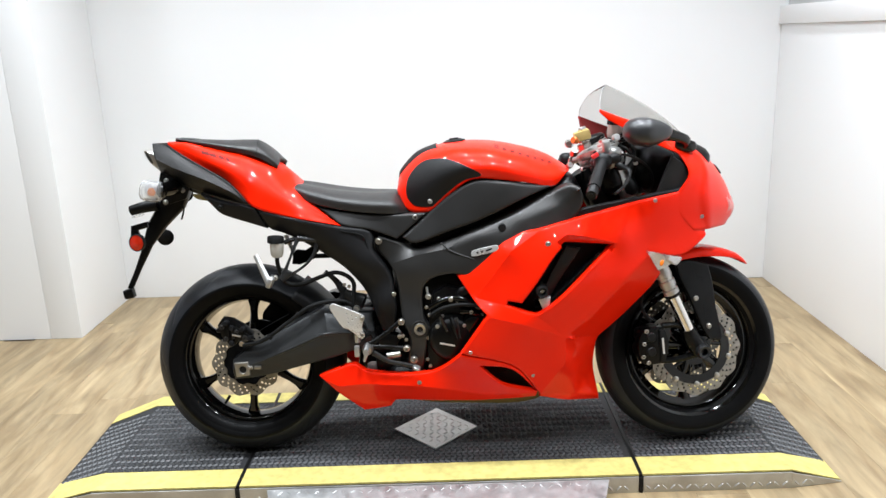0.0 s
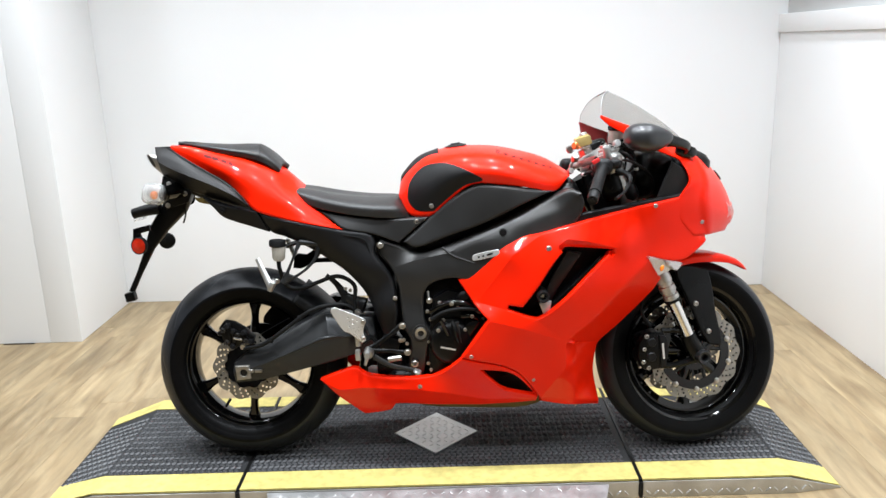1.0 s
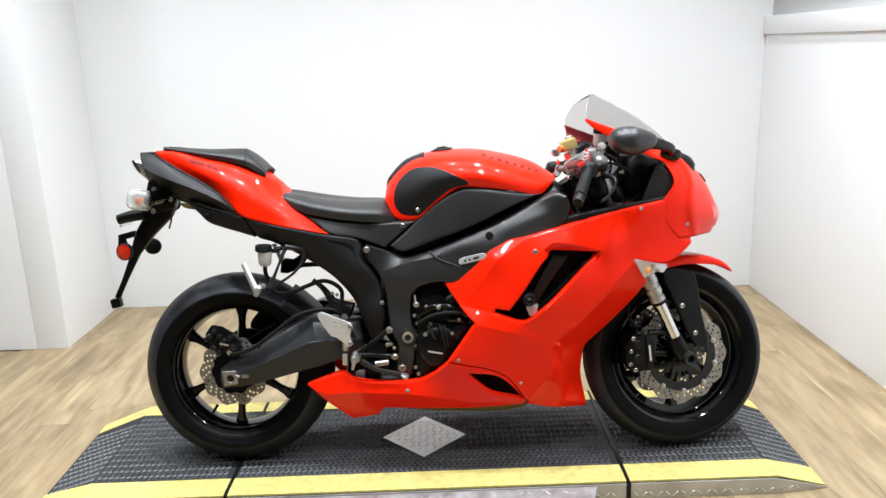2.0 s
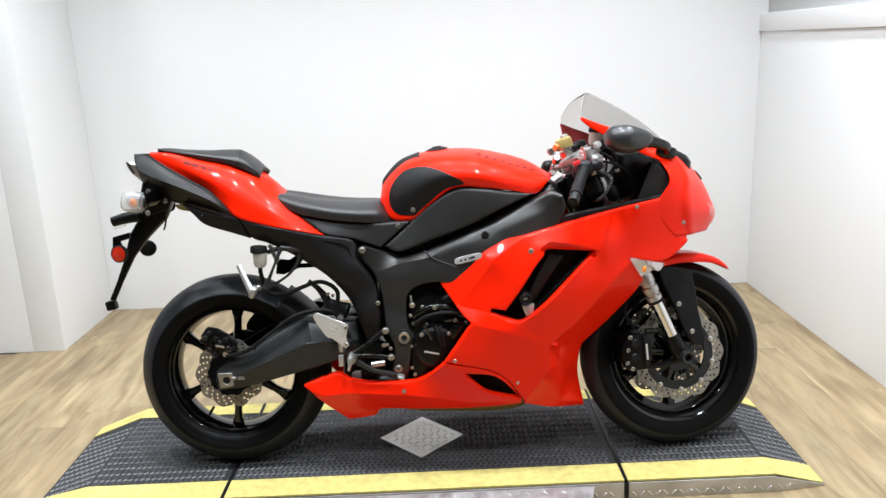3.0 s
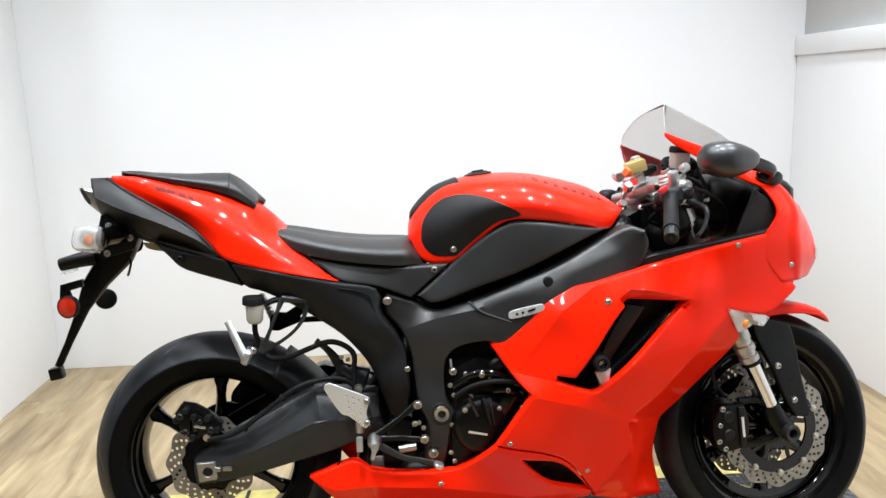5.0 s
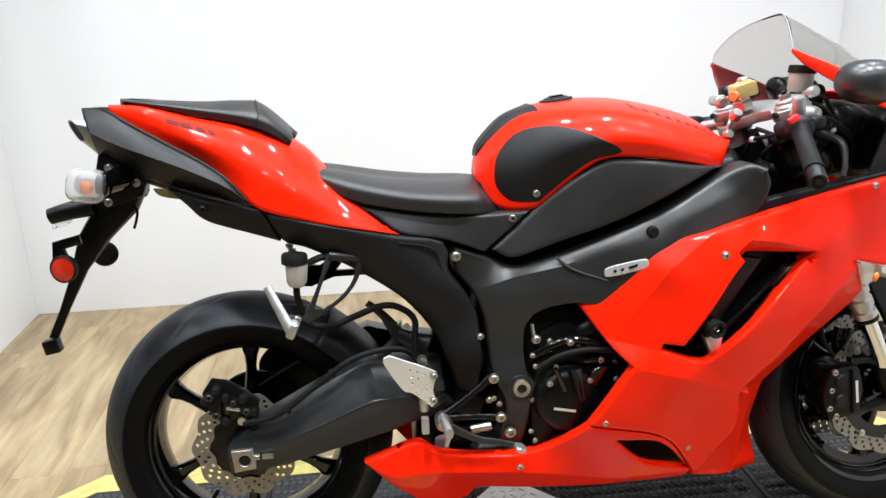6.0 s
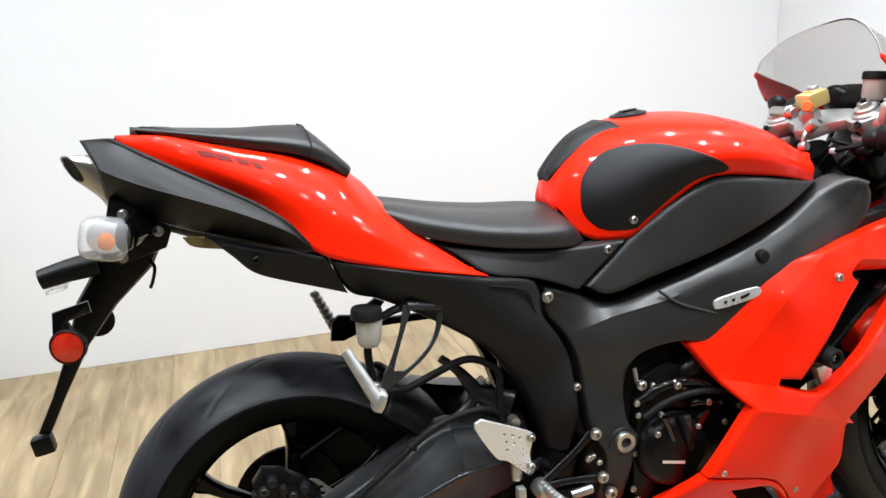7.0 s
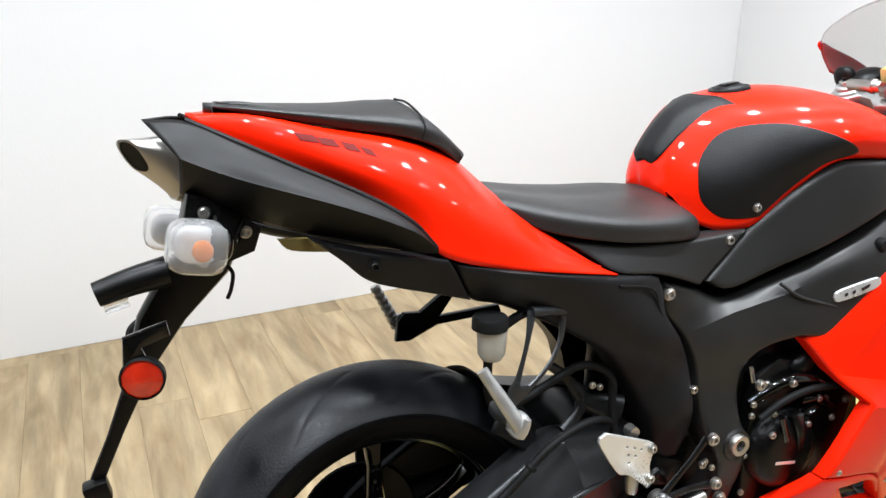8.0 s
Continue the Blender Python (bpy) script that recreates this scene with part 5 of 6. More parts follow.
heel = part("heel_guard", slab([(0.281, 0.501), (0.292, 0.506), (0.374, 0.47), (0.382, 0.458), (0.374, 0.428), (0.381, 0.401), (0.37, 0.393), (0.334, 0.424), (0.314, 0.434), (0.282, 0.487)], -0.190, -0.186, 0.001,
            holes=[[(c[0] + 0.0022 * math.cos(a), c[1] + 0.0022 * math.sin(a)) for a in [math.pi / 3 * i for i in range(6)]] for c in ((0.33, 0.473), (0.344, 0.468), (0.357, 0.462), (0.333, 0.459), (0.346, 0.454), (0.334, 0.445))]), WHITE_METAL, bike, "silver heel guard plate with small holes")
bolt((0.376, -0.194, 0.459), heel, 1.1)
bolt((0.374, -0.194, 0.408), heel, 1.1)
hanger = part("foot_rest_hanger", join(tube([(0.489, -0.185, 0.442), (0.457, -0.19, 0.418), (0.414, -0.195, 0.389), (0.384, -0.2, 0.37)], [0.009, 0.006, 0.007, 0.010], 10, 4, 0.45), tube([(0.505, -0.185, 0.356), (0.455, -0.19, 0.365), (0.396, -0.2, 0.37)], [0.008, 0.006, 0.008], 10, 4, 0.6), tube([(0.37, -0.18, 0.391), (0.396, -0.18, 0.408), (0.412, -0.18, 0.39)], 0.008, 8, 3)), ENGINE, bike, "black cast rider foot rest hanger")
for p, k in (((0.493, -0.198, 0.445), 1.5), ((0.506, -0.196, 0.361), 1.5), ((0.485, -0.185, 0.396), 1.0), ((0.505, -0.185, 0.385), 0.8)):
    bolt(p, hanger, k)
tread_peg((0.388, -0.2, 0.376), (0.393, -0.285, 0.38), hanger, "rider_peg")
part("link_plate", slab([(0.376, 0.268), (0.378, 0.296), (0.392, 0.302), (0.425, 0.300), (0.428, 0.276)], -0.134, -0.128, 0.002), ALU, hanger, "tarnished silver bracket plate")
part("peg_feeler", tube([(0.392, -0.28, 0.374), (0.386, -0.28, 0.353)], [0.006, 0.004], 8, 1), ALU, hanger)
part("peg_pivot", revolve([(0.0, 0.016), (0.012, 0.016), (0.016, 0.008), (0.016, -0.02)], 20, (0.39, -0.205, 0.366), (0, -1, 0)), STEEL, hanger)
part("brake_pedal", tube([(0.404, -0.2, 0.352), (0.454, -0.205, 0.325), (0.496, -0.21, 0.317), (0.534, -0.225, 0.312)], [0.009, 0.007, 0.006, 0.007], 10, 5, 0.7), FRAME, hanger, "dark alloy rear brake pedal")
part("pedal_tip", egg((0.535, -0.235, 0.313), (0.012, 0.016, 0.006), (0, 20, 0), 3, 14), ALU, hanger)
part("brake_switch", revolve([(0.0, 0.02), (0.008, 0.02), (0.009, 0.015), (0.009, -0.02), (0.0, -0.02)], 16, (0.466, -0.19, 0.341), (1, 0, 0.12)), STEEL, hanger)
part("master_cylinder", join(tube([(0.356, -0.17, 0.378), (0.357, -0.17, 0.406), (0.361, -0.165, 0.458)], [0.009, 0.011, 0.009], 10, 3), box((0.015, 0.016, 0.034), (0.355, -0.19, 0.356), (0, 0, 0), 0.003)), ALU, bike, "rear brake master cylinder")
part("hose_union", revolve([(0.0, 0.008), (0.009, 0.008), (0.010, -0.008)], 14, (0.357, -0.165, 0.481), (0, -1, 0)), STEEL, bike)

# engine
engine = part("engine", join(egg((0.70, 0, 0.42), (0.20, 0.165, 0.19), (0, 15, 0), 5), egg((0.86, 0, 0.60), (0.13, 0.155, 0.17), (0, -25, 0), 6), egg((0.56, 0, 0.50), (0.10, 0.14, 0.14), power=4), egg((0.66, 0, 0.26), (0.22, 0.13, 0.06), power=4)), ENGINE, bike, "black painted four-cylinder engine")
part("clutch_cover", revolve([(0.0, 0.022), (0.045, 0.022), (0.058, 0.018), (0.068, 0.008), (0.072, -0.01), (0.072, -0.04)], 40, (0.643, -0.195, 0.39), (0, -1, 0)), ENGINE, engine, "gloss black round clutch cover")
part("starter_cover", revolve([(0.0, 0.02), (0.030, 0.018), (0.038, 0.008), (0.042, -0.03)], 32, (0.709, -0.195, 0.428), (0, -1, 0)), GLOSS, engine)
part("cover_rib", tube([(0.642, -0.215, 0.459), (0.653, -0.222, 0.43), (0.663, -0.215, 0.392)], [0.006, 0.008, 0.004], 8, 4), ENGINE, engine)
# added slab in the shape of a bright glint on the cover
part("cover_glint", slab([(0.645, 0.454), (0.662, 0.457), (0.67, 0.392), (0.66, 0.396)], -0.219, -0.205, 0.002), FRAME, engine)
part("water_pipe", tube([(0.578, -0.18, 0.481), (0.63, -0.195, 0.51), (0.681, -0.2, 0.509), (0.73, -0.2, 0.481)], 0.010, 12, 6), GLOSS, engine)
part("lower_pipe", tube([(0.671, -0.2, 0.471), (0.705, -0.205, 0.47), (0.743, -0.2, 0.444)], 0.008, 12, 6), GLOSS, engine)
part("cover_mark", box((0.045, 0.001, 0.005), (0.629, -0.219, 0.377), (0, 12, 0), 0), WHITE_METAL, engine)
part("cover_seam", slab([(0.57, 0.384), (0.589, 0.525), (0.632, 0.549), (0.732, 0.52), (0.756, 0.449), (0.692, 0.309), (0.622, 0.275), (0.571, 0.286)], -0.186, -0.15, 0.006), ENGINE, engine)
for px in ((0.607, -0.19, 0.511), (0.662, -0.2, 0.505), (0.578, -0.19, 0.461), (0.617, -0.2, 0.459), (0.71, -0.2, 0.468), (0.735, -0.2, 0.46), (0.57, -0.19, 0.391), (0.567, -0.19, 0.323), (0.575, -0.19, 0.302), (0.495, -0.18, 0.396), (0.662, -0.2, 0.384), (0.681, -0.215, 0.432)):
    bolt(px, engine, 0.8)
part("oil_line", tube([(0.573, -0.185, 0.547), (0.575, -0.19, 0.522)], 0.0035, 8, 1), STEEL, engine)
part("intake", egg((0.685, -0.18, 0.53), (0.03, 0.02, 0.02), (0, -30, 0), 2.5, 16), ENGINE, engine)
part("starter_block", join(box((0.06, 0.05, 0.05), (0.45, -0.12, 0.37), (0, 20, 0), 0.01), box((0.08, 0.05, 0.05), (0.446, -0.12, 0.296), (0, 0, 0), 0.012), egg((0.498, -0.12, 0.267), (0.06, 0.05, 0.03), power=3, n=16)), ENGINE, engine)
for p, k in (((0.577, -0.205, 0.522), 1.3), ((0.643, -0.21, 0.512), 1.0), ((0.703, -0.212, 0.472), 0.9), ((0.765, -0.215, 0.457), 1.0), ((0.734, -0.215, 0.431), 0.9), ((0.57, -0.2, 0.488), 0.8), ((0.601, -0.215, 0.432), 0.9)):
    bolt(p, engine, k, STEEL)
part("sensor", tube([(0.61, -0.22, 0.465), (0.631, -0.215, 0.417)], [0.005, 0.006], 14, 1), GLOSS, engine)
part("cable_tie", box((0.007, 0.004, 0.010), (0.647, -0.215, 0.449), (0, 15, 0), 0.002), WHITE_METAL, engine)
part("breather_hose", tube([(0.58, -0.205, 0.463), (0.619, -0.212, 0.487), (0.673, -0.215, 0.497), (0.741, -0.215, 0.49)], 0.006, 10, 6), GRIP, engine)
# the pipe's olive colour paints the reflection below the belly pan
part("exhaust_pipe", tube([(0.96, -0.05, 0.42), (0.98, -0.05, 0.25), (0.9, -0.03, 0.145), (0.7, -0.02, 0.135), (0.52, -0.01, 0.15), (0.44, 0, 0.22)], [0.022, 0.022, 0.022, 0.022, 0.022, 0.024], 16, 6), OLIVE, bike, "exhaust collector tinted with an olive reflection")
# dark block added to hide the far belly pan and keep this dark
part("sight_block", join(egg((0.46, 0, 0.27), (0.12, 0.11, 0.085), (0, 10, 0), 4, 20), egg((0.40, 0, 0.36), (0.06, 0.09, 0.06), power=4, n=20)), ENGINE, bike, "black filler block added between swingarm and belly pan")
part("shock", tube([(0.42, 0, 0.40), (0.44, 0, 0.72)], 0.035, 16, 4), ENGINE, bike)
# dark bodies added so the gaps between panels look shaded black
part("inner_block", join(egg((0.70, 0, 0.71), (0.17, 0.12, 0.07), (0, -12, 0), 5), egg((0.36, 0, 0.72), (0.20, 0.09, 0.04), (0, 4, 0), 4), egg((0.90, 0, 0.74), (0.10, 0.13, 0.07), (0, -20, 0), 5), egg((0.985, 0, 0.795), (0.07, 0.11, 0.05), (0, -25, 0), 4)), ENGINE, bike, "black filler bodies added under the tank and seat")
radiator = part("radiator", box((0.04, 0.24, 0.28), (1.03, 0, 0.55), (0, -18, 0), 0.006), ENGINE, bike, "black radiator core behind the fairing")
for i in range(12):
    part("radiator_row", box((0.043, 0.23, 0.008), (1.03 + (i - 5.5) * 0.0235 * -math.sin(radians(18)) * -1, 0, 0.55 + (i - 5.5) * 0.0235 * math.cos(radians(18))), (0, -18, 0), 0), SEAM, radiator)

# fairing
FAIRING = [(0.664, 0.582), (0.703, 0.619), (0.767, 0.681), (0.817, 0.708), (0.899, 0.718), (0.981, 0.736), (1.063, 0.756), (1.16, 0.779), (1.241, 0.796), (1.336, 0.814), (1.361, 0.797), (1.381, 0.736), (1.411, 0.693), (1.396, 0.661),
           (1.325, 0.617), (1.225, 0.635), (1.278, 0.558), (1.251, 0.507), (1.19, 0.43), (1.140, 0.384), (1.101, 0.349), (1.091, 0.315), (1.09, 0.239), (1.11, 0.125), (0.991, 0.163), (0.903, 0.194), (0.899, 0.214), (0.818, 0.315), (0.667, 0.361), (0.748, 0.475), (0.71, 0.515)]
OPENING = [(0.976, 0.677), (1.116, 0.666), (0.972, 0.531), (0.914, 0.485), (0.881, 0.476), (0.806, 0.503), (0.809, 0.515), (0.849, 0.508), (0.891, 0.562), (0.938, 0.633)]
WING_LOW = fold((0.707, -0.236, 0.523), (0.802, -0.266, 0.504), (0.891, -0.268, 0.469), (0.977, -0.235, 0.393), (1.101, -0.100, 0.350))
BAND_LOW = fold((0.743, -0.276, 0.476), (0.849, -0.276, 0.447), (0.977, -0.235, 0.393))
RIDGE = fold((0.723, -0.238, 0.528), (0.821, -0.263, 0.662), (0.918, -0.236, 0.723))
FRONT_FOLD = fold((0.977, -0.235, 0.393), (0.981, -0.222, 0.31), (0.907, -0.204, 0.209))
TOE_FOLD = fold((1.015, -0.185, 0.376), (1.021, -0.168, 0.269), (1.018, -0.142, 0.181))
BOTTOM_FOLD = fold((0.894, -0.200, 0.206), (0.942, -0.190, 0.216), (1.018, -0.142, 0.181), (1.07, -0.108, 0.162), (1.119, -0.070, 0.139))
RETURN = fold((1.233, -0.206, 0.632), (1.153, -0.222, 0.553), (1.061, -0.226, 0.458), (0.977, -0.235, 0.393))
RECESS = fold((0.953, -0.256, 0.684), (0.982, -0.246, 0.703), (1.033, -0.247, 0.696), (1.131, -0.237, 0.669))
fairing_base = panels(
    ([*RECESS, (1.118, 0.65), (0.977, 0.657)], [*RECESS, (0.979, -0.23, 0.67), (1.045, -0.226, 0.665), (1.118, -0.23, 0.662)]),
    ([*RIDGE, (0.921, 0.758), (0.62, 0.682), (0.613, 0.494)], [*RIDGE, (0.666, -0.206, 0.58), (0.768, -0.212, 0.679), (0.817, -0.218, 0.707), (0.704, -0.208, 0.616)]),
    ([*WING_LOW[:13], *reversed(BAND_LOW), (0.695, 0.476)], [*WING_LOW[:13], *BAND_LOW]),
    ([*BAND_LOW, *FRONT_FOLD[1:], (0.876, 0.108), (0.608, 0.339), (0.646, 0.475)], [*BAND_LOW, *FRONT_FOLD, (0.667, -0.266, 0.361), (0.696, -0.268, 0.366), (0.817, -0.248, 0.316), (0.882, -0.222, 0.273), (0.884, -0.236, 0.339)]),
    ([*FRONT_FOLD, *reversed(TOE_FOLD)], [*FRONT_FOLD, *TOE_FOLD]),
    ([*BOTTOM_FOLD, (1.155, 0.122), (1.155, 0.063), (0.818, 0.087)], [*BOTTOM_FOLD, (0.903, -0.192, 0.192), (0.991, -0.152, 0.161), (1.111, -0.052, 0.123)]),
    ([*TOE_FOLD, *BOTTOM_FOLD[9:], (1.155, 0.122), (1.155, 0.358), *reversed(WING_LOW[13:])], [*TOE_FOLD, *WING_LOW[13:], *BOTTOM_FOLD[9:], (1.09, -0.07, 0.239)]),
    ([*RETURN, *WING_LOW[12:], (1.213, 0.35), (1.364, 0.543), (1.268, 0.626)], [*RETURN, *WING_LOW[12:], (1.278, -0.155, 0.558), (1.251, -0.13, 0.507), (1.19, -0.1, 0.43), (1.142, -0.094, 0.379)]),
    ([], [*RIDGE, *WING_LOW[:13], *RETURN, *RECESS, (0.927, -0.255, 0.678), (0.981, -0.222, 0.735), (1.161, -0.214, 0.778), (1.24, -0.22, 0.788), (1.336, -0.202, 0.81), (1.385, -0.176, 0.731), (1.411, -0.17, 0.693), (1.225, -0.205, 0.637), (1.318, -0.188, 0.622), 
          (0.972, -0.272, 0.535), (0.891, -0.27, 0.562), (1.116, -0.235, 0.666)]))
FAIRING_FOLDS = [RIDGE, WING_LOW, BAND_LOW, FRONT_FOLD, TOE_FOLD, BOTTOM_FOLD[:9], RECESS]


NOSE_LINE = [(1.327, 0.814), (1.379, 0.689)]


def fairing_depth(x, z):
    """The fairing, tucked under the front cowl's edge."""
    (xa, za), (xb, zb) = NOSE_LINE
    tuck = 0.0
    if z > zb - 0.01:
        tuck = min(0.016, max(0.0, (x - xa - (xb - xa) * (z - za) / (zb - za)) * 0.7))
    return fairing_base(x, z) + tuck


fairing = part("side_fairing", plate(FAIRING, fairing_depth, [OPENING], roll=0.006, thick=0.02, res=0.007, folds=FAIRING_FOLDS), RED, bike, "glossy red side fairing with a dark air opening", 50)
part("side_fairing", plate(FAIRING, fairing_depth, [OPENING], roll=0.007, thick=0.02, res=0.022, side=-1), RED, bike, "glossy red side fairing with a dark air opening", 50)
for p, k in (((0.927, -0.257, 0.678), 1.2), ((1.24, -0.221, 0.788), 0.9), ((1.389, -0.176, 0.73), 0.9), ((0.696, -0.268, 0.366), 0.9), ((0.882, -0.223, 0.273), 0.8), ((1.026, -0.115, 0.150), 0.8)):
    bolt(p, fairing, k)
part("opening_frame", plate([(0.963, 0.682), (1.127, 0.672), (0.98, 0.52), (0.914, 0.47), (0.793, 0.5), (0.858, 0.521), (0.926, 0.641)], lambda x, z: -0.20, [OPENING[:1] + OPENING[1:]], roll=0.004, thick=0.05, res=0.02), PLASTIC, fairing)
slider = part("frame_slider", revolve([(0.0, -0.012), (0.0085, -0.012), (0.0095, 0.018), (0.015, 0.020), (0.018, 0.014), (0.018, -0.05)], 24, (0.907, -0.262, 0.541), (0, -1, 0)), GRIP, bike, "black frame slider with a steel bolt deep in its bore")
part("slider_bolt", revolve([(0.0, 0.004), (0.004, 0.004), (0.0080, 0.008), (0.0085, -0.002)], 18, (0.907, -0.262, 0.541), (0, -1, 0)), CHROME, slider)
part("slider_mount", slab([(0.898, 0.515), (0.935, 0.519), (0.93, 0.485), (0.914, 0.474)], -0.245, -0.225, 0.003), WHITE_METAL, slider)
# dark slab added so the opening reads as deep shade
part("opening_filler", slab([(0.961, 0.675), (1.153, 0.668), (1.002, 0.493), (0.917, 0.426), (0.798, 0.454), (0.867, 0.515)], -0.165, -0.15, 0.003), ENGINE, bike, "black filler slab added behind the fairing opening")
part("frame_stay", slab([(0.987, 0.659), (1.03, 0.651), (0.958, 0.543), (0.929, 0.483), (0.907, 0.493), (0.936, 0.569)], -0.200, -0.18, 0.005), FRAME, bike)
part("radiator_hose", tube([(1.072, -0.17, 0.592), (1.084, -0.19, 0.622), (1.106, -0.18, 0.636)], 0.012, 12, 4), STEEL, bike)

BELLY = [(0.231, 0.272), (0.276, 0.29), (0.339, 0.308), (0.382, 0.288), (0.468, 0.28), (0.572, 0.287), (0.624, 0.315), (0.667, 0.358), (0.818, 0.313), (0.898, 0.214), (0.893, 0.194), (0.76, 0.182), (0.637, 0.179), (0.459, 0.171), (0.443, 0.149), (0.36, 0.141), (0.287, 0.216)]
VENT = [(0.724, 0.318), (0.818, 0.299), (0.894, 0.216), (0.802, 0.244), (0.758, 0.279)]
BELLY_FOLD = fold((0.227, -0.165, 0.27), (0.292, -0.182, 0.243), (0.372, -0.19, 0.251), (0.539, -0.210, 0.246), (0.638, -0.214, 0.233), (0.741, -0.208, 0.211), (0.903, -0.200, 0.209))
belly_depth = panels(([*BELLY_FOLD, (0.914, 0.379), (0.214, 0.393)], [*BELLY_FOLD, (0.338, -0.168, 0.306), (0.381, -0.178, 0.286), (0.468, -0.192, 0.277), (0.571, -0.205, 0.284), (0.624, -0.226, 0.313), (0.667, -0.262, 0.358), (0.818, -0.246, 0.315), (0.724, -0.252, 0.317), (0.801, -0.224, 0.247)]),
                     ([], [*BELLY_FOLD, (0.36, -0.132, 0.151), (0.29, -0.172, 0.225), (0.443, -0.12, 0.149), (0.459, -0.125, 0.171), (0.637, -0.165, 0.179), (0.76, -0.172, 0.178), (0.893, -0.190, 0.192)]))
belly = part("belly_pan", plate(BELLY, belly_depth, [VENT], roll=0.005, thick=0.02, res=0.007, folds=[BELLY_FOLD]), RED, bike, "glossy red belly pan", 50)
part("belly_pan", plate(BELLY, belly_depth, [VENT], roll=0.006, thick=0.02, res=0.022, side=-1), RED, bike, "glossy red belly pan", 50)
bolt((0.54, -0.209, 0.256), belly, 1.0)
bolt((0.366, -0.13, 0.165), belly, 1.0)
part("vent_liner", slab([(0.719, 0.294), (0.832, 0.279), (0.909, 0.199), (0.796, 0.222)], -0.15, -0.14, 0.003), SEAM, belly)

# front cowl, screen and mirrors
NOSE = [[(1.289, -0.137, 0.949), (1.344, -0.09, 0.953), (1.406, 0, 0.931)], [(1.325, -0.172, 0.911), (1.395, -0.12, 0.91), (1.451, 0, 0.891)], [(1.345, -0.2, 0.859), (1.417, -0.15, 0.857), (1.495, 0, 0.835)],
        [(1.32, -0.205, 0.808), (1.416, -0.166, 0.808), (1.523, 0, 0.781)], [(1.32, -0.198, 0.754), (1.427, -0.158, 0.752), (1.537, 0, 0.726)], [(1.372, -0.178, 0.689), (1.437, -0.132, 0.688), (1.517, 0, 0.68)]]
NOSE = [[(p[0], min(p[1], fairing_base(p[0], p[2]) - 0.0006) if j == 0 and i > 2 else p[1], p[2]) for j, p in enumerate(r)] for i, r in enumerate(NOSE)]
LAP = [(1.309, 0.805), (1.308, 0.755), (1.359, 0.689)]
for i, r in enumerate(NOSE):
    p = r[0]
    side = Vector(r[0]).lerp(Vector(r[1]), 0.52)
    r.insert(1, (side.x, side.y - 0.0055, side.z))
    if i > 2:
        lx, lz = LAP[i - 3]
        r.insert(0, (lx, fairing_base(lx, lz) + 0.004, lz))
    else:
        r.insert(0, (p[0] - 0.004, p[1] + 0.007, p[2] - 0.001))
nose = shell(part("front_cowl", patch(NOSE, 7, True), RED, bike, "glossy red front cowl", 60), 0.003)
lamp = [[(1.488, -0.085, 0.773), (1.507, -0.05, 0.773), (1.531, 0, 0.766)], [(1.496, -0.082, 0.741), (1.517, -0.05, 0.739), (1.541, 0, 0.73)], [(1.487, -0.075, 0.703), (1.508, -0.045, 0.702), (1.531, 0, 0.698)]]
part("headlight", patch([[tuple(Vector(p) + Vector((0.003, 0, 0))) for p in r] for r in lamp], 6, True), LENS, nose, "clear headlight lens")
part("ram_air_mark", tube([(1.466, -0.03, 0.867), (1.477, -0.03, 0.856), (1.491, -0.02, 0.84)], 0.004, 8, 3), SEAM, nose)
SCREEN_GRID = [[(1.095, -0.15, 1.05), (1.097, -0.136, 1.075), (1.114, -0.084, 1.108), (1.14, 0, 1.121)], [(1.132, -0.15, 1.034), (1.148, -0.13, 1.057), (1.17, -0.078, 1.082), (1.198, 0, 1.092)],
               [(1.19, -0.148, 1.011), (1.216, -0.12, 1.032), (1.245, -0.07, 1.05), (1.268, 0, 1.05)], [(1.249, -0.144, 0.981), (1.279, -0.11, 0.996), (1.313, -0.06, 1.004), (1.338, 0, 0.998)], [(1.289, -0.138, 0.951), (1.336, -0.09, 0.957), (1.371, -0.05, 0.954), (1.406, 0, 0.933)]]


def far_side(p):
    """The twin of a point on the near side, a little lower as the machine leans on its stand."""
    k = abs(p[1]) / 0.15
    return (p[0] - 0.007 * k, -p[1] * 1.2, p[2] - 0.024 * k)


screen = part("windscreen", patch([r + [far_side(p) for p in reversed(r[:-1])] for r in SCREEN_GRID], 7), SCREEN, bike, "lightly smoked clear windscreen", 60)
shell(screen, 0.002)
part("screen_edge", tube([tuple(Vector(r)) for r in [SCREEN_GRID[0][0], SCREEN_GRID[0][1], SCREEN_GRID[0][2], SCREEN_GRID[0][3]]] + [far_side(p) for p in reversed(SCREEN_GRID[0][:3])], 0.0009, 6, 6), PALE, screen)
UPPER = [[(1.093, -0.152, 1.05), (1.094, -0.155, 1.04), (1.115, -0.155, 1.02)], [(1.132, -0.152, 1.034), (1.133, -0.156, 1.022), (1.156, -0.156, 0.997)], [(1.19, -0.15, 1.011), (1.192, -0.154, 1.001), (1.205, -0.156, 0.971)], [(1.249, -0.146, 0.981), (1.253, -0.15, 0.969), (1.263, -0.154, 0.94)], [(1.288, -0.14, 0.951), (1.296, -0.148, 0.942), (1.322, -0.168, 0.916)]]
for g in (UPPER, [[far_side(p) for p in r] for r in UPPER]):
    shell(part("screen_surround", patch(g, 5), RED, bike, "red fairing edge along the screen", 60), 0.003)
far_edge = [Vector(far_side(r[0])) + Vector((-0.003, -0.003, 0)) for r in SCREEN_GRID[:4]]
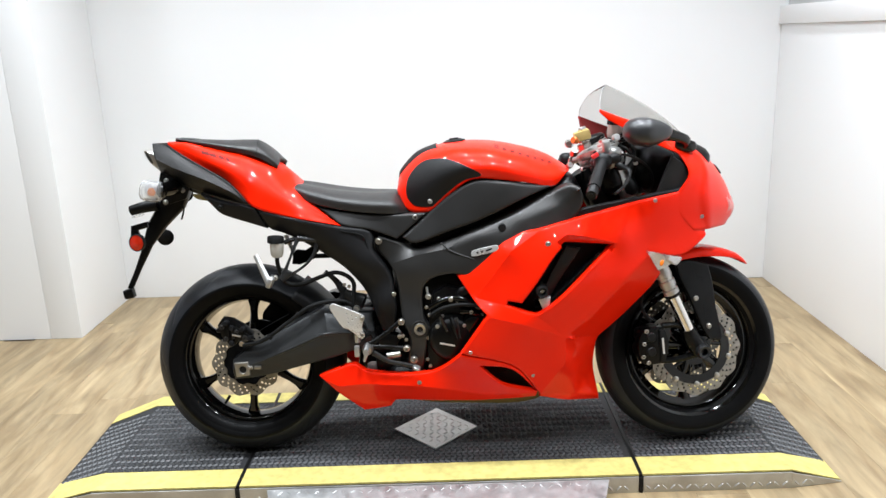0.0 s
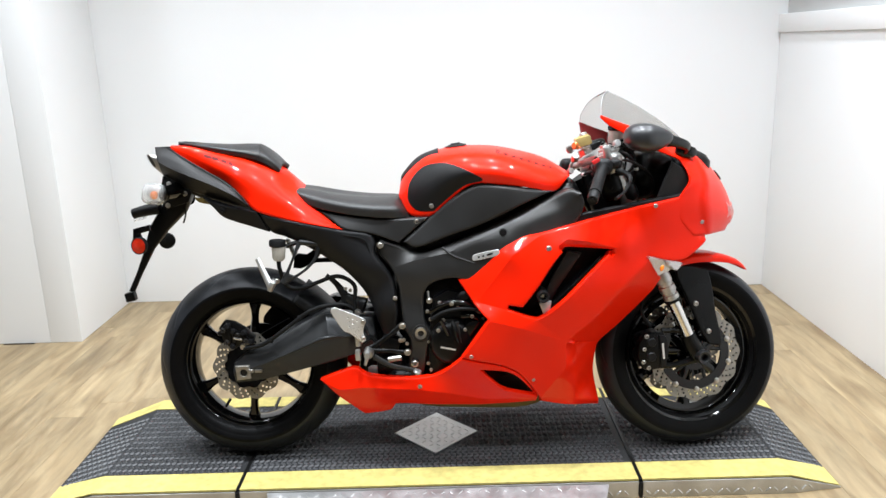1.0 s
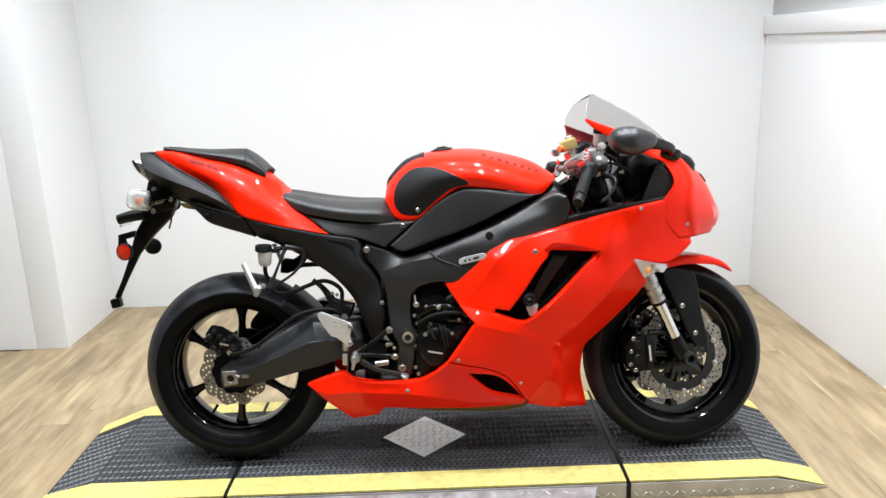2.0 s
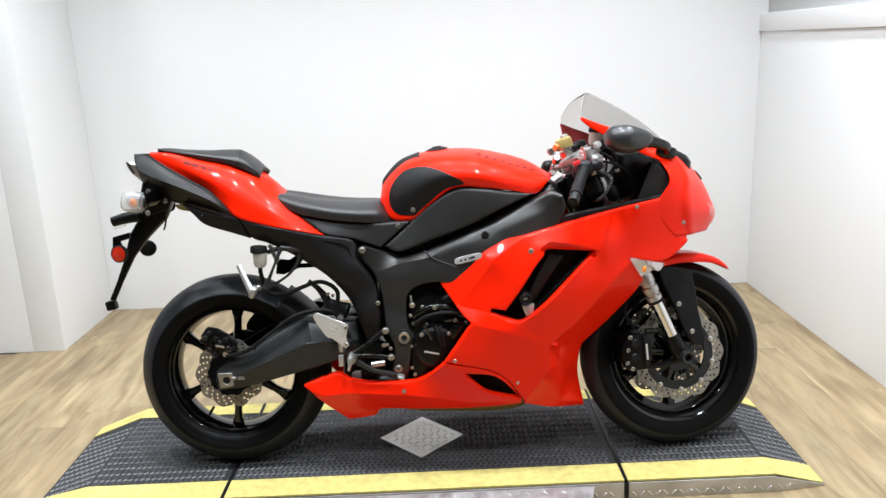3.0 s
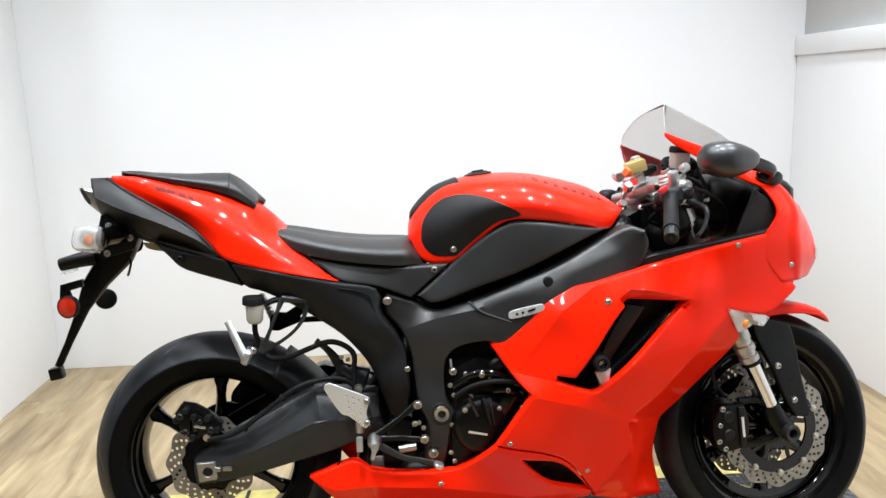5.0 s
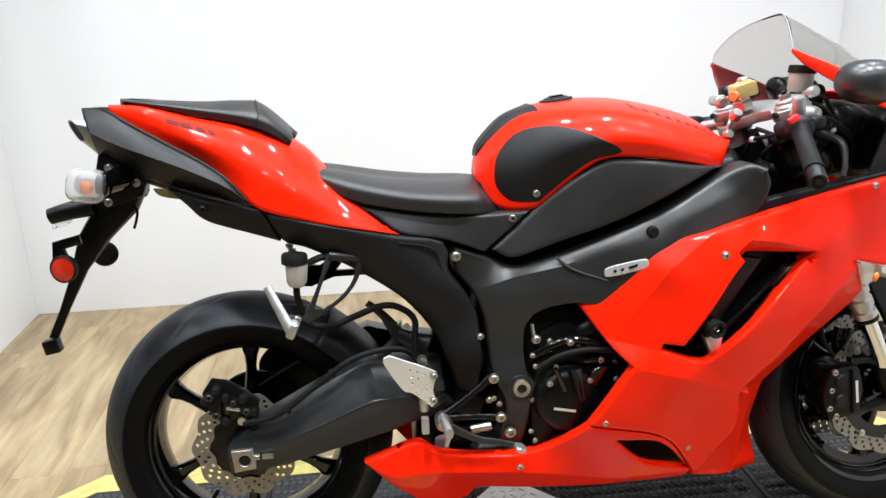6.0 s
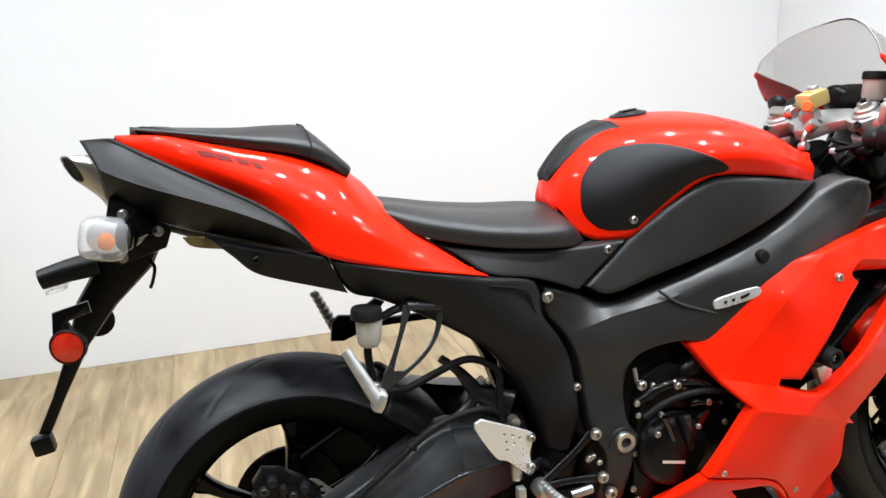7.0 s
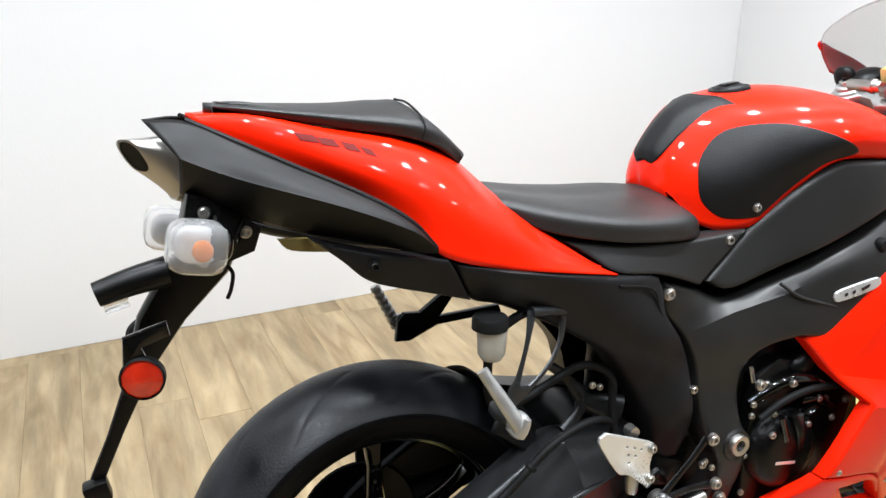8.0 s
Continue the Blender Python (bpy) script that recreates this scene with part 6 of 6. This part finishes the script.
shell(part("screen_inner_panel", patch([[p, p + Vector((0.004, -0.006, -0.030)), p + Vector((0.010, -0.022, -0.062))] for p in far_edge], 5), DARK_RED, bike, "dark red inner side of the far fairing", 60), 0.003)
part("clutch_perch", join(egg((1.097, 0.12, 0.954), (0.014, 0.022, 0.022), (0, -20, 0), 3, 20), egg((1.121, 0.09, 0.953), (0.035, 0.03, 0.014), (0, -20, 0), 3, 16)), SEAM, bike, "black housing under the far screen edge")
INNER = [(1.298, 0.911), (1.331, 0.887), (1.35, 0.85), (1.344, 0.811), (1.251, 0.794), (1.273, 0.853)]
TRIM = [(0.997, 0.729), (1.02, 0.762), (1.09, 0.779), (1.197, 0.797), (1.335, 0.82), (1.34, 0.803), (1.164, 0.767), (1.066, 0.743)]
for s in (1, -1):
    part("cockpit_panel", plate(INNER, lambda x, z: -0.178, roll=0.004, thick=0.006, side=s), GREY_PLASTIC, bike, "dark grey inner cockpit panel")
    part("cockpit_trim", plate(TRIM, lambda x, z: -0.200, roll=0.004, thick=0.02, side=s), PLASTIC, bike, "black trim along the fairing top")
# headlight back, with dark bodies added to fill the cockpit's dark region
part("cockpit_back", join(egg((1.279, 0, 0.857), (0.075, 0.11, 0.075), (0, 25, 0), 4), egg((1.367, 0, 0.854), (0.06, 0.12, 0.09), (0, 25, 0), 4), egg((1.165, 0, 0.807), (0.09, 0.10, 0.05), (0, -20, 0), 4)), ENGINE, bike, "black headlight back and added dark backing in the cockpit")
part("instrument_pod", join(egg((1.19, 0.0, 0.955), (0.030, 0.08, 0.035), (0, -30, 0), 3.2), egg((1.175, 0.03, 0.96), (0.02, 0.04, 0.035), (0, -30, 0), 2.2)), ENGINE, bike, "black instrument pod")
mirror_c = Vector((1.214, -0.225, 0.983))
for s in (-1,):
    c = Vector((mirror_c.x, s * 0.225, mirror_c.z))
    mirror_bm = egg(c, (0.069, 0.055, 0.041), (0, 6, -s * 12), 2.5, 36)
    for v in mirror_bm.verts:
        k = 1 - 0.38 * max(0.0, (v.co.x - c.x) / 0.07)
        v.co.z = c.z + (v.co.z - c.z) * k + 0.006 * (1 - k)
        v.co.y = c.y + (v.co.y - c.y) * k
    mir = part("mirror", mirror_bm, MIRROR, bike, "dark grey plastic rear-view mirror")
    foot = Vector((1.344, -0.15, 0.937))
    part("mirror_stem", tube([c + Vector((0.05, -s * 0.02, -0.005)), Vector((foot.x - 0.01, s * 0.18, foot.z + 0.02)), Vector((foot.x, s * 0.15, foot.z))], [0.018, 0.014, 0.016], 12, 4, 0.7), GLOSS, mir)
    part("mirror_base", egg((foot.x, s * 0.150, foot.z), (0.032, 0.014, 0.018), (0, 10, 0), 3, 16), GLOSS, mir)

# fork, triple clamp, bars
FT, FM, FL = Vector((1.108, -0.105, 0.929)), Vector((1.314, -0.105, 0.474)), Vector((1.365, -0.105, 0.358))
FDIR = (FL - FT).normalized()
for s in (-1, 1):
    def fy(p):
        return Vector((p.x, s * 0.105, p.z))
    leg = part("fork_leg", revolve([(0.0, 0.0), (0.0188, 0.0), (0.0188, (FL - FM).length + 0.02), (0.0, (FL - FM).length + 0.02)], 32, fy(FM - FDIR * 0.01), FDIR), CHROME, bike, "chromed fork inner tube")
    steered(leg)
    part("fork_tube", revolve([(0.020, 0.0), (0.0245, 0.002), (0.0245, 0.016), (0.0212, 0.019), (0.0212, 0.026), (0.0252, 0.029), (0.0252, 0.046), (0.022, 0.050), (0.022, 0.058), (0.0252, 0.061), (0.0252, 0.080), (0.023, 0.086), (0.023, (FM - FT).length), (0.0, (FM - FT).length)], 32, fy(FM), -FDIR), ALU, leg, "silver fork outer tube")
    part("dust_seal", revolve([(0.019, 0.0), (0.025, 0.001), (0.025, 0.006), (0.019, 0.008)], 28, fy(FM + FDIR * 0.002), FDIR), SEAM, leg)
    foot = part("fork_foot", join(tube([fy(FL), fy(FL + FDIR * 0.035), Vector((F_AXLE[0], s * 0.105, F_AXLE[2]))], [0.024, 0.027, 0.03], 16, 4, 0.85),
                                  tube([fy(FL + FDIR * 0.01), Vector((1.335, s * 0.10, 0.372)), Vector((1.285, s * 0.095, 0.372))], [0.012, 0.009, 0.010], 8, 3),
                                  tube([Vector((F_AXLE[0], s * 0.105, F_AXLE[2] - 0.01)), Vector((1.33, s * 0.10, 0.262)), Vector((1.275, s * 0.095, 0.262))], [0.014, 0.010, 0.011], 8, 3)), ENGINE, leg, "black axle clamp")
    part("axle_cap", revolve([(0.0, -0.01), (0.011, -0.01), (0.012, 0.008), (0.019, 0.010), (0.0225, 0.004), (0.0225, -0.03)], 28, (F_AXLE[0], s * 0.137, F_AXLE[2]), (0, s, 0)), CAST, leg, "hollow grey axle end")
    cal = part("front_caliper", join(slab([(1.222, 0.372), (1.280, 0.374), (1.292, 0.345), (1.296, 0.308), (1.284, 0.262), (1.222, 0.258), (1.200, 0.290), (1.198, 0.335)], -0.128 if s < 0 else 0.062, -0.088 if s < 0 else 0.124, 0.008, 3, 60),
                                     egg((1.228, s * 0.085, 0.345), (0.026, 0.034, 0.024), power=3, n=16), egg((1.224, s * 0.085, 0.300), (0.026, 0.034, 0.024), power=3, n=16), egg((1.262, s * 0.075, 0.316), (0.03, 0.05, 0.055), (0, -10, 0), 5, 16)), ENGINE, bike, "black radial front brake caliper")
    for z in (0.345, 0.300):
        part("piston_boss", revolve([(0.0, 0.006), (0.012, 0.006), (0.015, 0.003), (0.016, -0.006)], 20, (1.238, s * 0.128, z), (0, s, 0)), PLASTIC, cal)
    part("caliper_bridge", slab([(1.262, 0.368), (1.280, 0.366), (1.284, 0.270), (1.268, 0.268)], -0.134 if s < 0 else 0.118, -0.120 if s < 0 else 0.134, 0.003), PLASTIC, cal)
    steered(cal)
    for dx, dz in ((1.224, 0.364), (1.216, 0.325), (1.214, 0.285), (1.230, 0.266)):
        bolt((dx, s * 0.128, dz), cal, 1.1, STEEL, (0, s, 0))
    part("caliper_mark", box((0.006, 0.0015, 0.05), (1.274, s * 0.1345, 0.318), (0, -5, 0), 0), WHITE_METAL, cal, "row of pale illegible letters")
    steered(part("front_brake_hose", tube([(1.25, s * 0.09, 0.385), (1.225, s * 0.08, 0.44), (1.24, s * 0.07, 0.55), (1.22, s * 0.04, 0.66)], 0.005, 8, 6), GRIP, bike))


def clamp_plate():
    """The upper triple clamp: a waisted casting from fork to fork, with a boss for the steering stem."""
    half = [(0.034, 0.0), (0.030, 0.045), (0.022, 0.075), (0.036, 0.095), (0.038, 0.118), (0.018, 0.138), (-0.016, 0.138), (-0.036, 0.118), (-0.034, 0.092), (-0.020, 0.070), (-0.034, 0.040), (-0.062, 0.018)]
    outline = [(x, -y) for x, y in half] + [(x, y) for x, y in reversed(half[1:])]
    bm = sheet(outline, 0.0, 0.022)
    bmesh.ops.recalc_face_normals(bm, faces=bm.faces[:])
    bmesh.ops.bevel(bm, geom=bm.edges[:], offset=0.003, segments=2, affect="EDGES", profile=0.6)
    return moved(bm, (FT.x, 0, FT.z + 0.004), (0, -24, 0))


clamp = steered(part("top_clamp", clamp_plate(), ALU, bike, "silver cast upper triple clamp", 40))
part("stem_nut", revolve([(0.0, 0.010), (0.010, 0.010), (0.012, 0.016), (0.019, 0.016), (0.021, 0.012), (0.021, -0.004)], 6, (FT.x - 0.03, 0, FT.z + 0.004), -FDIR), STEEL, clamp, "", 20)
for s in (-1, 1):
    fc_at = Vector((FT.x, s * 0.105, FT.z + 0.004))
    cap = part("fork_cap", revolve([(0.0205, -0.01), (0.026, -0.008), (0.027, 0.004), (0.025, 0.007), (0.022, 0.008), (0.0215, 0.014), (0.019, 0.016), (0.0, 0.016)], 32, fc_at, -FDIR), ALU, clamp, "silver fork cap with an adjuster")
    part("adjuster_hex", revolve([(0.0125, 0.014), (0.0125, 0.024), (0.011, 0.0255), (0.0, 0.0255)], 6, fc_at, -FDIR), STEEL, clamp, "", 20)
    part("adjuster_screw", revolve([(0.0055, 0.024), (0.0055, 0.031), (0.0, 0.031)], 14, fc_at, -FDIR), SEAM, clamp)
    bolt(Vector((FT.x - 0.036, s * 0.112, FT.z - 0.014)), clamp, 1.0, SEAM, (-0.9, s * 0.3, 0.3))
damper = part("damper_block", box((0.048, 0.042, 0.030), (1.064, -0.02, 0.970), (0, -15, 0), 0.006), GOLD, bike, "gold anodised steering damper block")
part("damper_boss", revolve([(0.0, 0.010), (0.010, 0.010), (0.012, 0.007), (0.012, -0.006)], 20, (1.066, -0.018, 0.986), (-0.26, 0, 0.97)), ALU, damper, "silver boss")
part("damper_ring", revolve([(0.012, 0.003), (0.016, 0.002), (0.016, -0.006)], 20, (1.066, -0.018, 0.986), (-0.26, 0, 0.97)), GOLD, damper)
part("lever_perch", join(revolve([(0.0, 0.018), (0.010, 0.018), (0.013, 0.014), (0.013, -0.016), (0.010, -0.019), (0.0, -0.019)], 20, (1.112, -0.155, 0.943), (-0.25, -0.3, 1)), box((0.034, 0.020, 0.016), (1.126, -0.142, 0.938), (0, -15, 20), 0.004)), ALU, bike, "silver lever perch")
part("reservoir_arm", join(tube([(1.140, -0.12, 0.962), (1.148, -0.135, 0.970), (1.143, -0.15, 0.968)], 0.005, 10, 4), revolve([(0.0, 0.008), (0.009, 0.008), (0.011, 0.004), (0.011, -0.008), (0.0, -0.008)], 18, (1.141, -0.152, 0.967), (0.2, -1, 0.3))), ALU, bike, "silver reservoir arm")
part("mount_ring", revolve([(0.008, 0.008), (0.013, 0.010), (0.015, 0.0), (0.013, -0.010), (0.008, -0.008)], 24, (1.167, -0.12, 0.965), (0.3, -1, 0.3)), SEAM, bike)
for k, route in enumerate((((1.092, -0.175, 0.905), (1.075, -0.14, 0.886), (1.055, -0.09, 0.872), (1.062, -0.05, 0.84)),
                           ((1.100, -0.165, 0.910), (1.120, -0.15, 0.882), (1.128, -0.12, 0.850), (1.140, -0.08, 0.810)),
                           ((1.150, -0.135, 0.945), (1.178, -0.14, 0.928), (1.205, -0.12, 0.890), (1.200, -0.09, 0.840)),
                           ((1.128, -0.115, 0.955), (1.165, -0.09, 0.945), (1.188, -0.06, 0.905), (1.180, -0.04, 0.85)))):
    part("wire_loom", tube(route, (0.0045, 0.0035, 0.005, 0.0035)[k], 8, 6), GRIP, bike, "black sleeved wire loom")
for x, y, z in ((1.055, -0.09, 0.873), (1.128, -0.118, 0.852), (1.206, -0.12, 0.888)):
    part("loom_band", egg((x, y, z), (0.007, 0.007, 0.006), power=3, n=12), WHITE_METAL, bike)
part("throttle_housing", join(egg((1.088, -0.16, 0.898), (0.022, 0.022, 0.018), (0, -15, 0), 3.5, 18), egg((1.085, -0.13, 0.878), (0.016, 0.02, 0.012), (0, -15, 0), 3, 16)), PLASTIC, bike, "black throttle housing")
part("clutch_cable", tube([(1.186, -0.12, 0.953), (1.199, -0.13, 0.911), (1.168, -0.14, 0.876), (1.113, -0.1, 0.877), (1.082, -0.05, 0.891)], 0.0045, 8, 6), GRIP, bike)
part("damper_knob", revolve([(0.0, 0.010), (0.009, 0.010), (0.011, 0.007), (0.011, -0.010)], 18, (1.040, -0.036, 0.957), (-0.8, -0.6, 0.1)), COPPER, bike)
part("damper_link", join(tube([(1.021, -0.05, 0.884), (1.024, -0.05, 0.905), (1.046, -0.045, 0.926)], [0.006, 0.005, 0.006], 10, 4),
                         revolve([(0.0, 0.007), (0.008, 0.007), (0.010, 0.004), (0.010, -0.007), (0.0, -0.007)], 16, (1.021, -0.052, 0.882), (0.1, -1, 0.3)),
                         revolve([(0.0, 0.009), (0.010, 0.009), (0.012, 0.005), (0.012, -0.009), (0.0, -0.009)], 16, (1.034, -0.056, 0.922), (0.1, -0.7, 0.7))), STEEL, bike, "polished damper mount")
part("damper_body", join(revolve([(0.0, 0.040), (0.009, 0.040), (0.011, 0.036), (0.011, -0.036), (0.009, -0.040), (0.0, -0.040)], 20, (1.030, 0.02, 0.946), (0.15, 1, 0)), revolve([(0.012, 0.006), (0.014, 0.004), (0.014, -0.004), (0.012, -0.006)], 20, (1.028, 0.0, 0.946), (0.15, 1, 0))), STEEL, bike, "polished steering damper cylinder")
G0, G1 = Vector((1.064, -0.2, 0.885)), Vector((0.994, -0.335, 0.817))
for s in (-1, 1):
    def gy(p):
        return Vector((p.x, -s * p.y, p.z))
    bar = part("clip_on", join(tube([gy(Vector((FT.x + 0.005, -0.105, FT.z - 0.03))), gy(G0)], [0.014, 0.011], 14, 2), revolve([(0.027, -0.016), (0.035, -0.015), (0.037, -0.012), (0.037, 0.012), (0.035, 0.015), (0.027, 0.016)], 28, gy(Vector((FT.x + 0.018, -0.105, FT.z - 0.040))), FDIR)), ALU, bike, "silver clip-on handlebar")
    steered(bar)
    part("grip", revolve([(0.0, 0.0), (0.020, 0.0), (0.021, 0.004), (0.0165, 0.010), (0.0165, (G1 - G0).length - 0.02), (0.018, (G1 - G0).length - 0.016), (0.018, (G1 - G0).length - 0.01), (0.0, (G1 - G0).length - 0.01)], 28, gy(G0), gy(G1) - gy(G0)), GRIP, bar, "black rubber grip")
    part("bar_end", revolve([(0.0, 0.028), (0.006, 0.028), (0.007, 0.024), (0.014, 0.026), (0.0155, 0.022), (0.0155, -0.012)], 24, gy(G1), gy(G1) - gy(G0)), SEAM, bar)
    part("switchgear", join(egg(gy(G0.lerp(G1, -0.10)), (0.026, 0.026, 0.024), power=3, n=18), egg(gy(G0.lerp(G1, -0.16) + Vector((0.03, 0, 0.002))), (0.022, 0.026, 0.015), power=3, n=18)), PLASTIC, bar, "black switch housing")
    part("lever", tube([gy(G0 + Vector((0.045, 0.01, -0.002))), gy(G0 + Vector((0.075, -0.02, -0.025))), gy(G0.lerp(G1, 0.5) + Vector((0.08, 0, -0.025))), gy(G1 + Vector((0.07, 0.02, -0.012)))], [0.009, 0.007, 0.0055, 0.006], 10, 6, 0.7), SEAM, bar, "black brake lever")
part("kill_switch", box((0.022, 0.012, 0.012), (1.068, -0.215, 0.921), (0, -30, 0), 0.003), material("red_plastic", (0.6, 0.02, 0.02), 0.4), bike, "red kill switch")
fluid = part("front_reservoir", revolve([(0.0, -0.022), (0.020, -0.022), (0.024, -0.016), (0.024, 0.018)], 24, (1.153, -0.085, 0.985), (0.1, 0, 1)), MILKY, bike, "milky front brake fluid reservoir")
part("cap", revolve([(0.0, 0.012), (0.025, 0.011), (0.027, 0.007), (0.027, -0.004), (0.023, -0.005)], 24, (1.155, -0.085, 1.005), (0.1, 0, 1)), GRIP, fluid, "black screw cap")
part("front_master", join(egg((1.130, -0.13, 0.925), (0.022, 0.045, 0.017), (0, 10, 15), 3, 18), tube([(1.135, -0.11, 0.93), (1.15, -0.088, 0.965)], 0.008, 10, 2)), ALU, bike, "silver front brake master cylinder")
part("brake_line", tube([(1.131, -0.16, 0.925), (1.097, -0.12, 0.873), (1.078, -0.09, 0.837), (1.159, -0.07, 0.815), (1.213, -0.06, 0.786)], 0.005, 8, 6), GRIP, bike)
part("throttle_cable", tube([(1.088, -0.17, 0.911), (1.174, -0.15, 0.915), (1.248, -0.12, 0.868), (1.254, -0.1, 0.807), (1.174, -0.08, 0.79)], 0.004, 8, 8), SEAM, bike)
part("fork_guide", slab([(1.148, 0.851), (1.168, 0.841), (1.196, 0.789), (1.175, 0.786)], -0.125, -0.11, 0.003), STEEL, bike)
# dark bodies added to hide the bright upper fork tube
part("fork_filler", join(egg((1.132, -0.1, 0.84), (0.034, 0.034, 0.045), (0, -22, 0), 4, 20), egg((1.19, -0.1, 0.817), (0.026, 0.03, 0.03), (0, -22, 0), 3, 16)), ENGINE, bike, "black filler bodies added over the upper fork")
part("steering_head", join(tube([(1.067, 0, 0.864), (1.124, 0, 0.764)], 0.045, 16, 2), egg((1.133, -0.07, 0.816), (0.03, 0.03, 0.05), (0, -22, 0), 3, 18)), ENGINE, bike, "black steering head and lower clamp")

# front mudguard
def mudguard():
    rows = []
    for a, r, w in ((50, 0.322, 0.008), (56, 0.326, 0.030), (64, 0.327, 0.050), (76, 0.322, 0.066), (92, 0.315, 0.070), (112, 0.310, 0.068), (135, 0.312, 0.062), (150, 0.314, 0.055)):
        row = []
        for k, (f, d) in enumerate(((1.0, 0.030), (0.97, 0.012), (0.72, 0.002), (0.38, 0.0), (0.0, 0.0))):
            rr = r - d * (w / 0.07)
            row.append((F_AXLE[0] + rr * math.cos(radians(a)), -w * f, F_AXLE[2] + rr * math.sin(radians(a))))
        rows.append(row)
    return patch(rows, 5, True)


guard = shell(part("front_mudguard", mudguard(), RED, bike, "red front mudguard", 60), 0.003)
steered(guard)
GUARD_SIDE = [(1.34, 0.565), (1.386, 0.57), (1.448, 0.555), (1.457, 0.5), (1.462, 0.429), (1.480, 0.337), (1.474, 0.315), (1.435, 0.322), (1.407, 0.369), (1.376, 0.451), (1.347, 0.523)]
for s in (1, -1):
    part("mudguard_side", plate(GUARD_SIDE, spread_over([(1.357, -0.072, 0.555), (1.45, -0.072, 0.55), (1.412, -0.095, 0.466), (1.467, -0.105, 0.32), (1.414, -0.11, 0.343)]), roll=0.005, thick=0.006, side=s), ENGINE, guard, "matte black mudguard side")
    if s > 0:
        bolt((1.395, -0.1, 0.453), guard, 1.2)
        bolt((1.433, -0.11, 0.365), guard, 1.2)

# front indicators set into the fairing
SIG = [(1.219, 0.639), (1.33, 0.61), (1.311, 0.588), (1.265, 0.57)]
for s in (1, -1):
    fi = part("front_indicator", plate(SIG, lambda x, z: fairing_base(x, z) - 0.012, roll=0.008, thick=0.02, side=s, res=0.008), LENS, bike, "clear triangular front indicator")
    part("indicator_bowl", plate(SIG, lambda x, z: fairing_base(x, z) + 0.006, roll=0.002, thick=0.01, side=s, res=0.01), BOWL, fi)
    b = Vector((1.265, -0.212, 0.601))
    part("bulb", egg((b.x, (b.y + 0.004) * s, b.z), (0.006, 0.005, 0.010), (0, 20, 0), n=12), ORANGE, fi, "amber bulb")


# ---- floor planks, last ----
def plank_mesh(w, l):
    bm = box((w - 0.0005, l - 0.0005, 0.006), (0, 0, -0.003), bevel=0.0004)
    bmesh.ops.recalc_face_normals(bm, faces=bm.faces[:])
    me = bpy.data.meshes.new("plank")
    bm.to_mesh(me)
    bm.free()
    me.materials.append(WOOD)
    return me


PW, PL = 0.152, 1.22
boards = {}
rng = random.Random(4)
for i in range(int((X1 - XL) / PW) + 1):
    x = XL + PW * (i + 0.5)
    y = YF - rng.random() * PL
    back = YB if x > X0 - 0.08 else YS
    while y < back - 0.02:
        a, b = max(y, YF), min(y + PL, back)
        y += PL
        key = round(b - a, 2)
        if key < 0.02:
            continue
        if key not in boards:
            boards[key] = plank_mesh(PW, key)
        o = new("plank", boards[key])
        o.parent = floor
        o.location = (x, (a + b) / 2, 0)
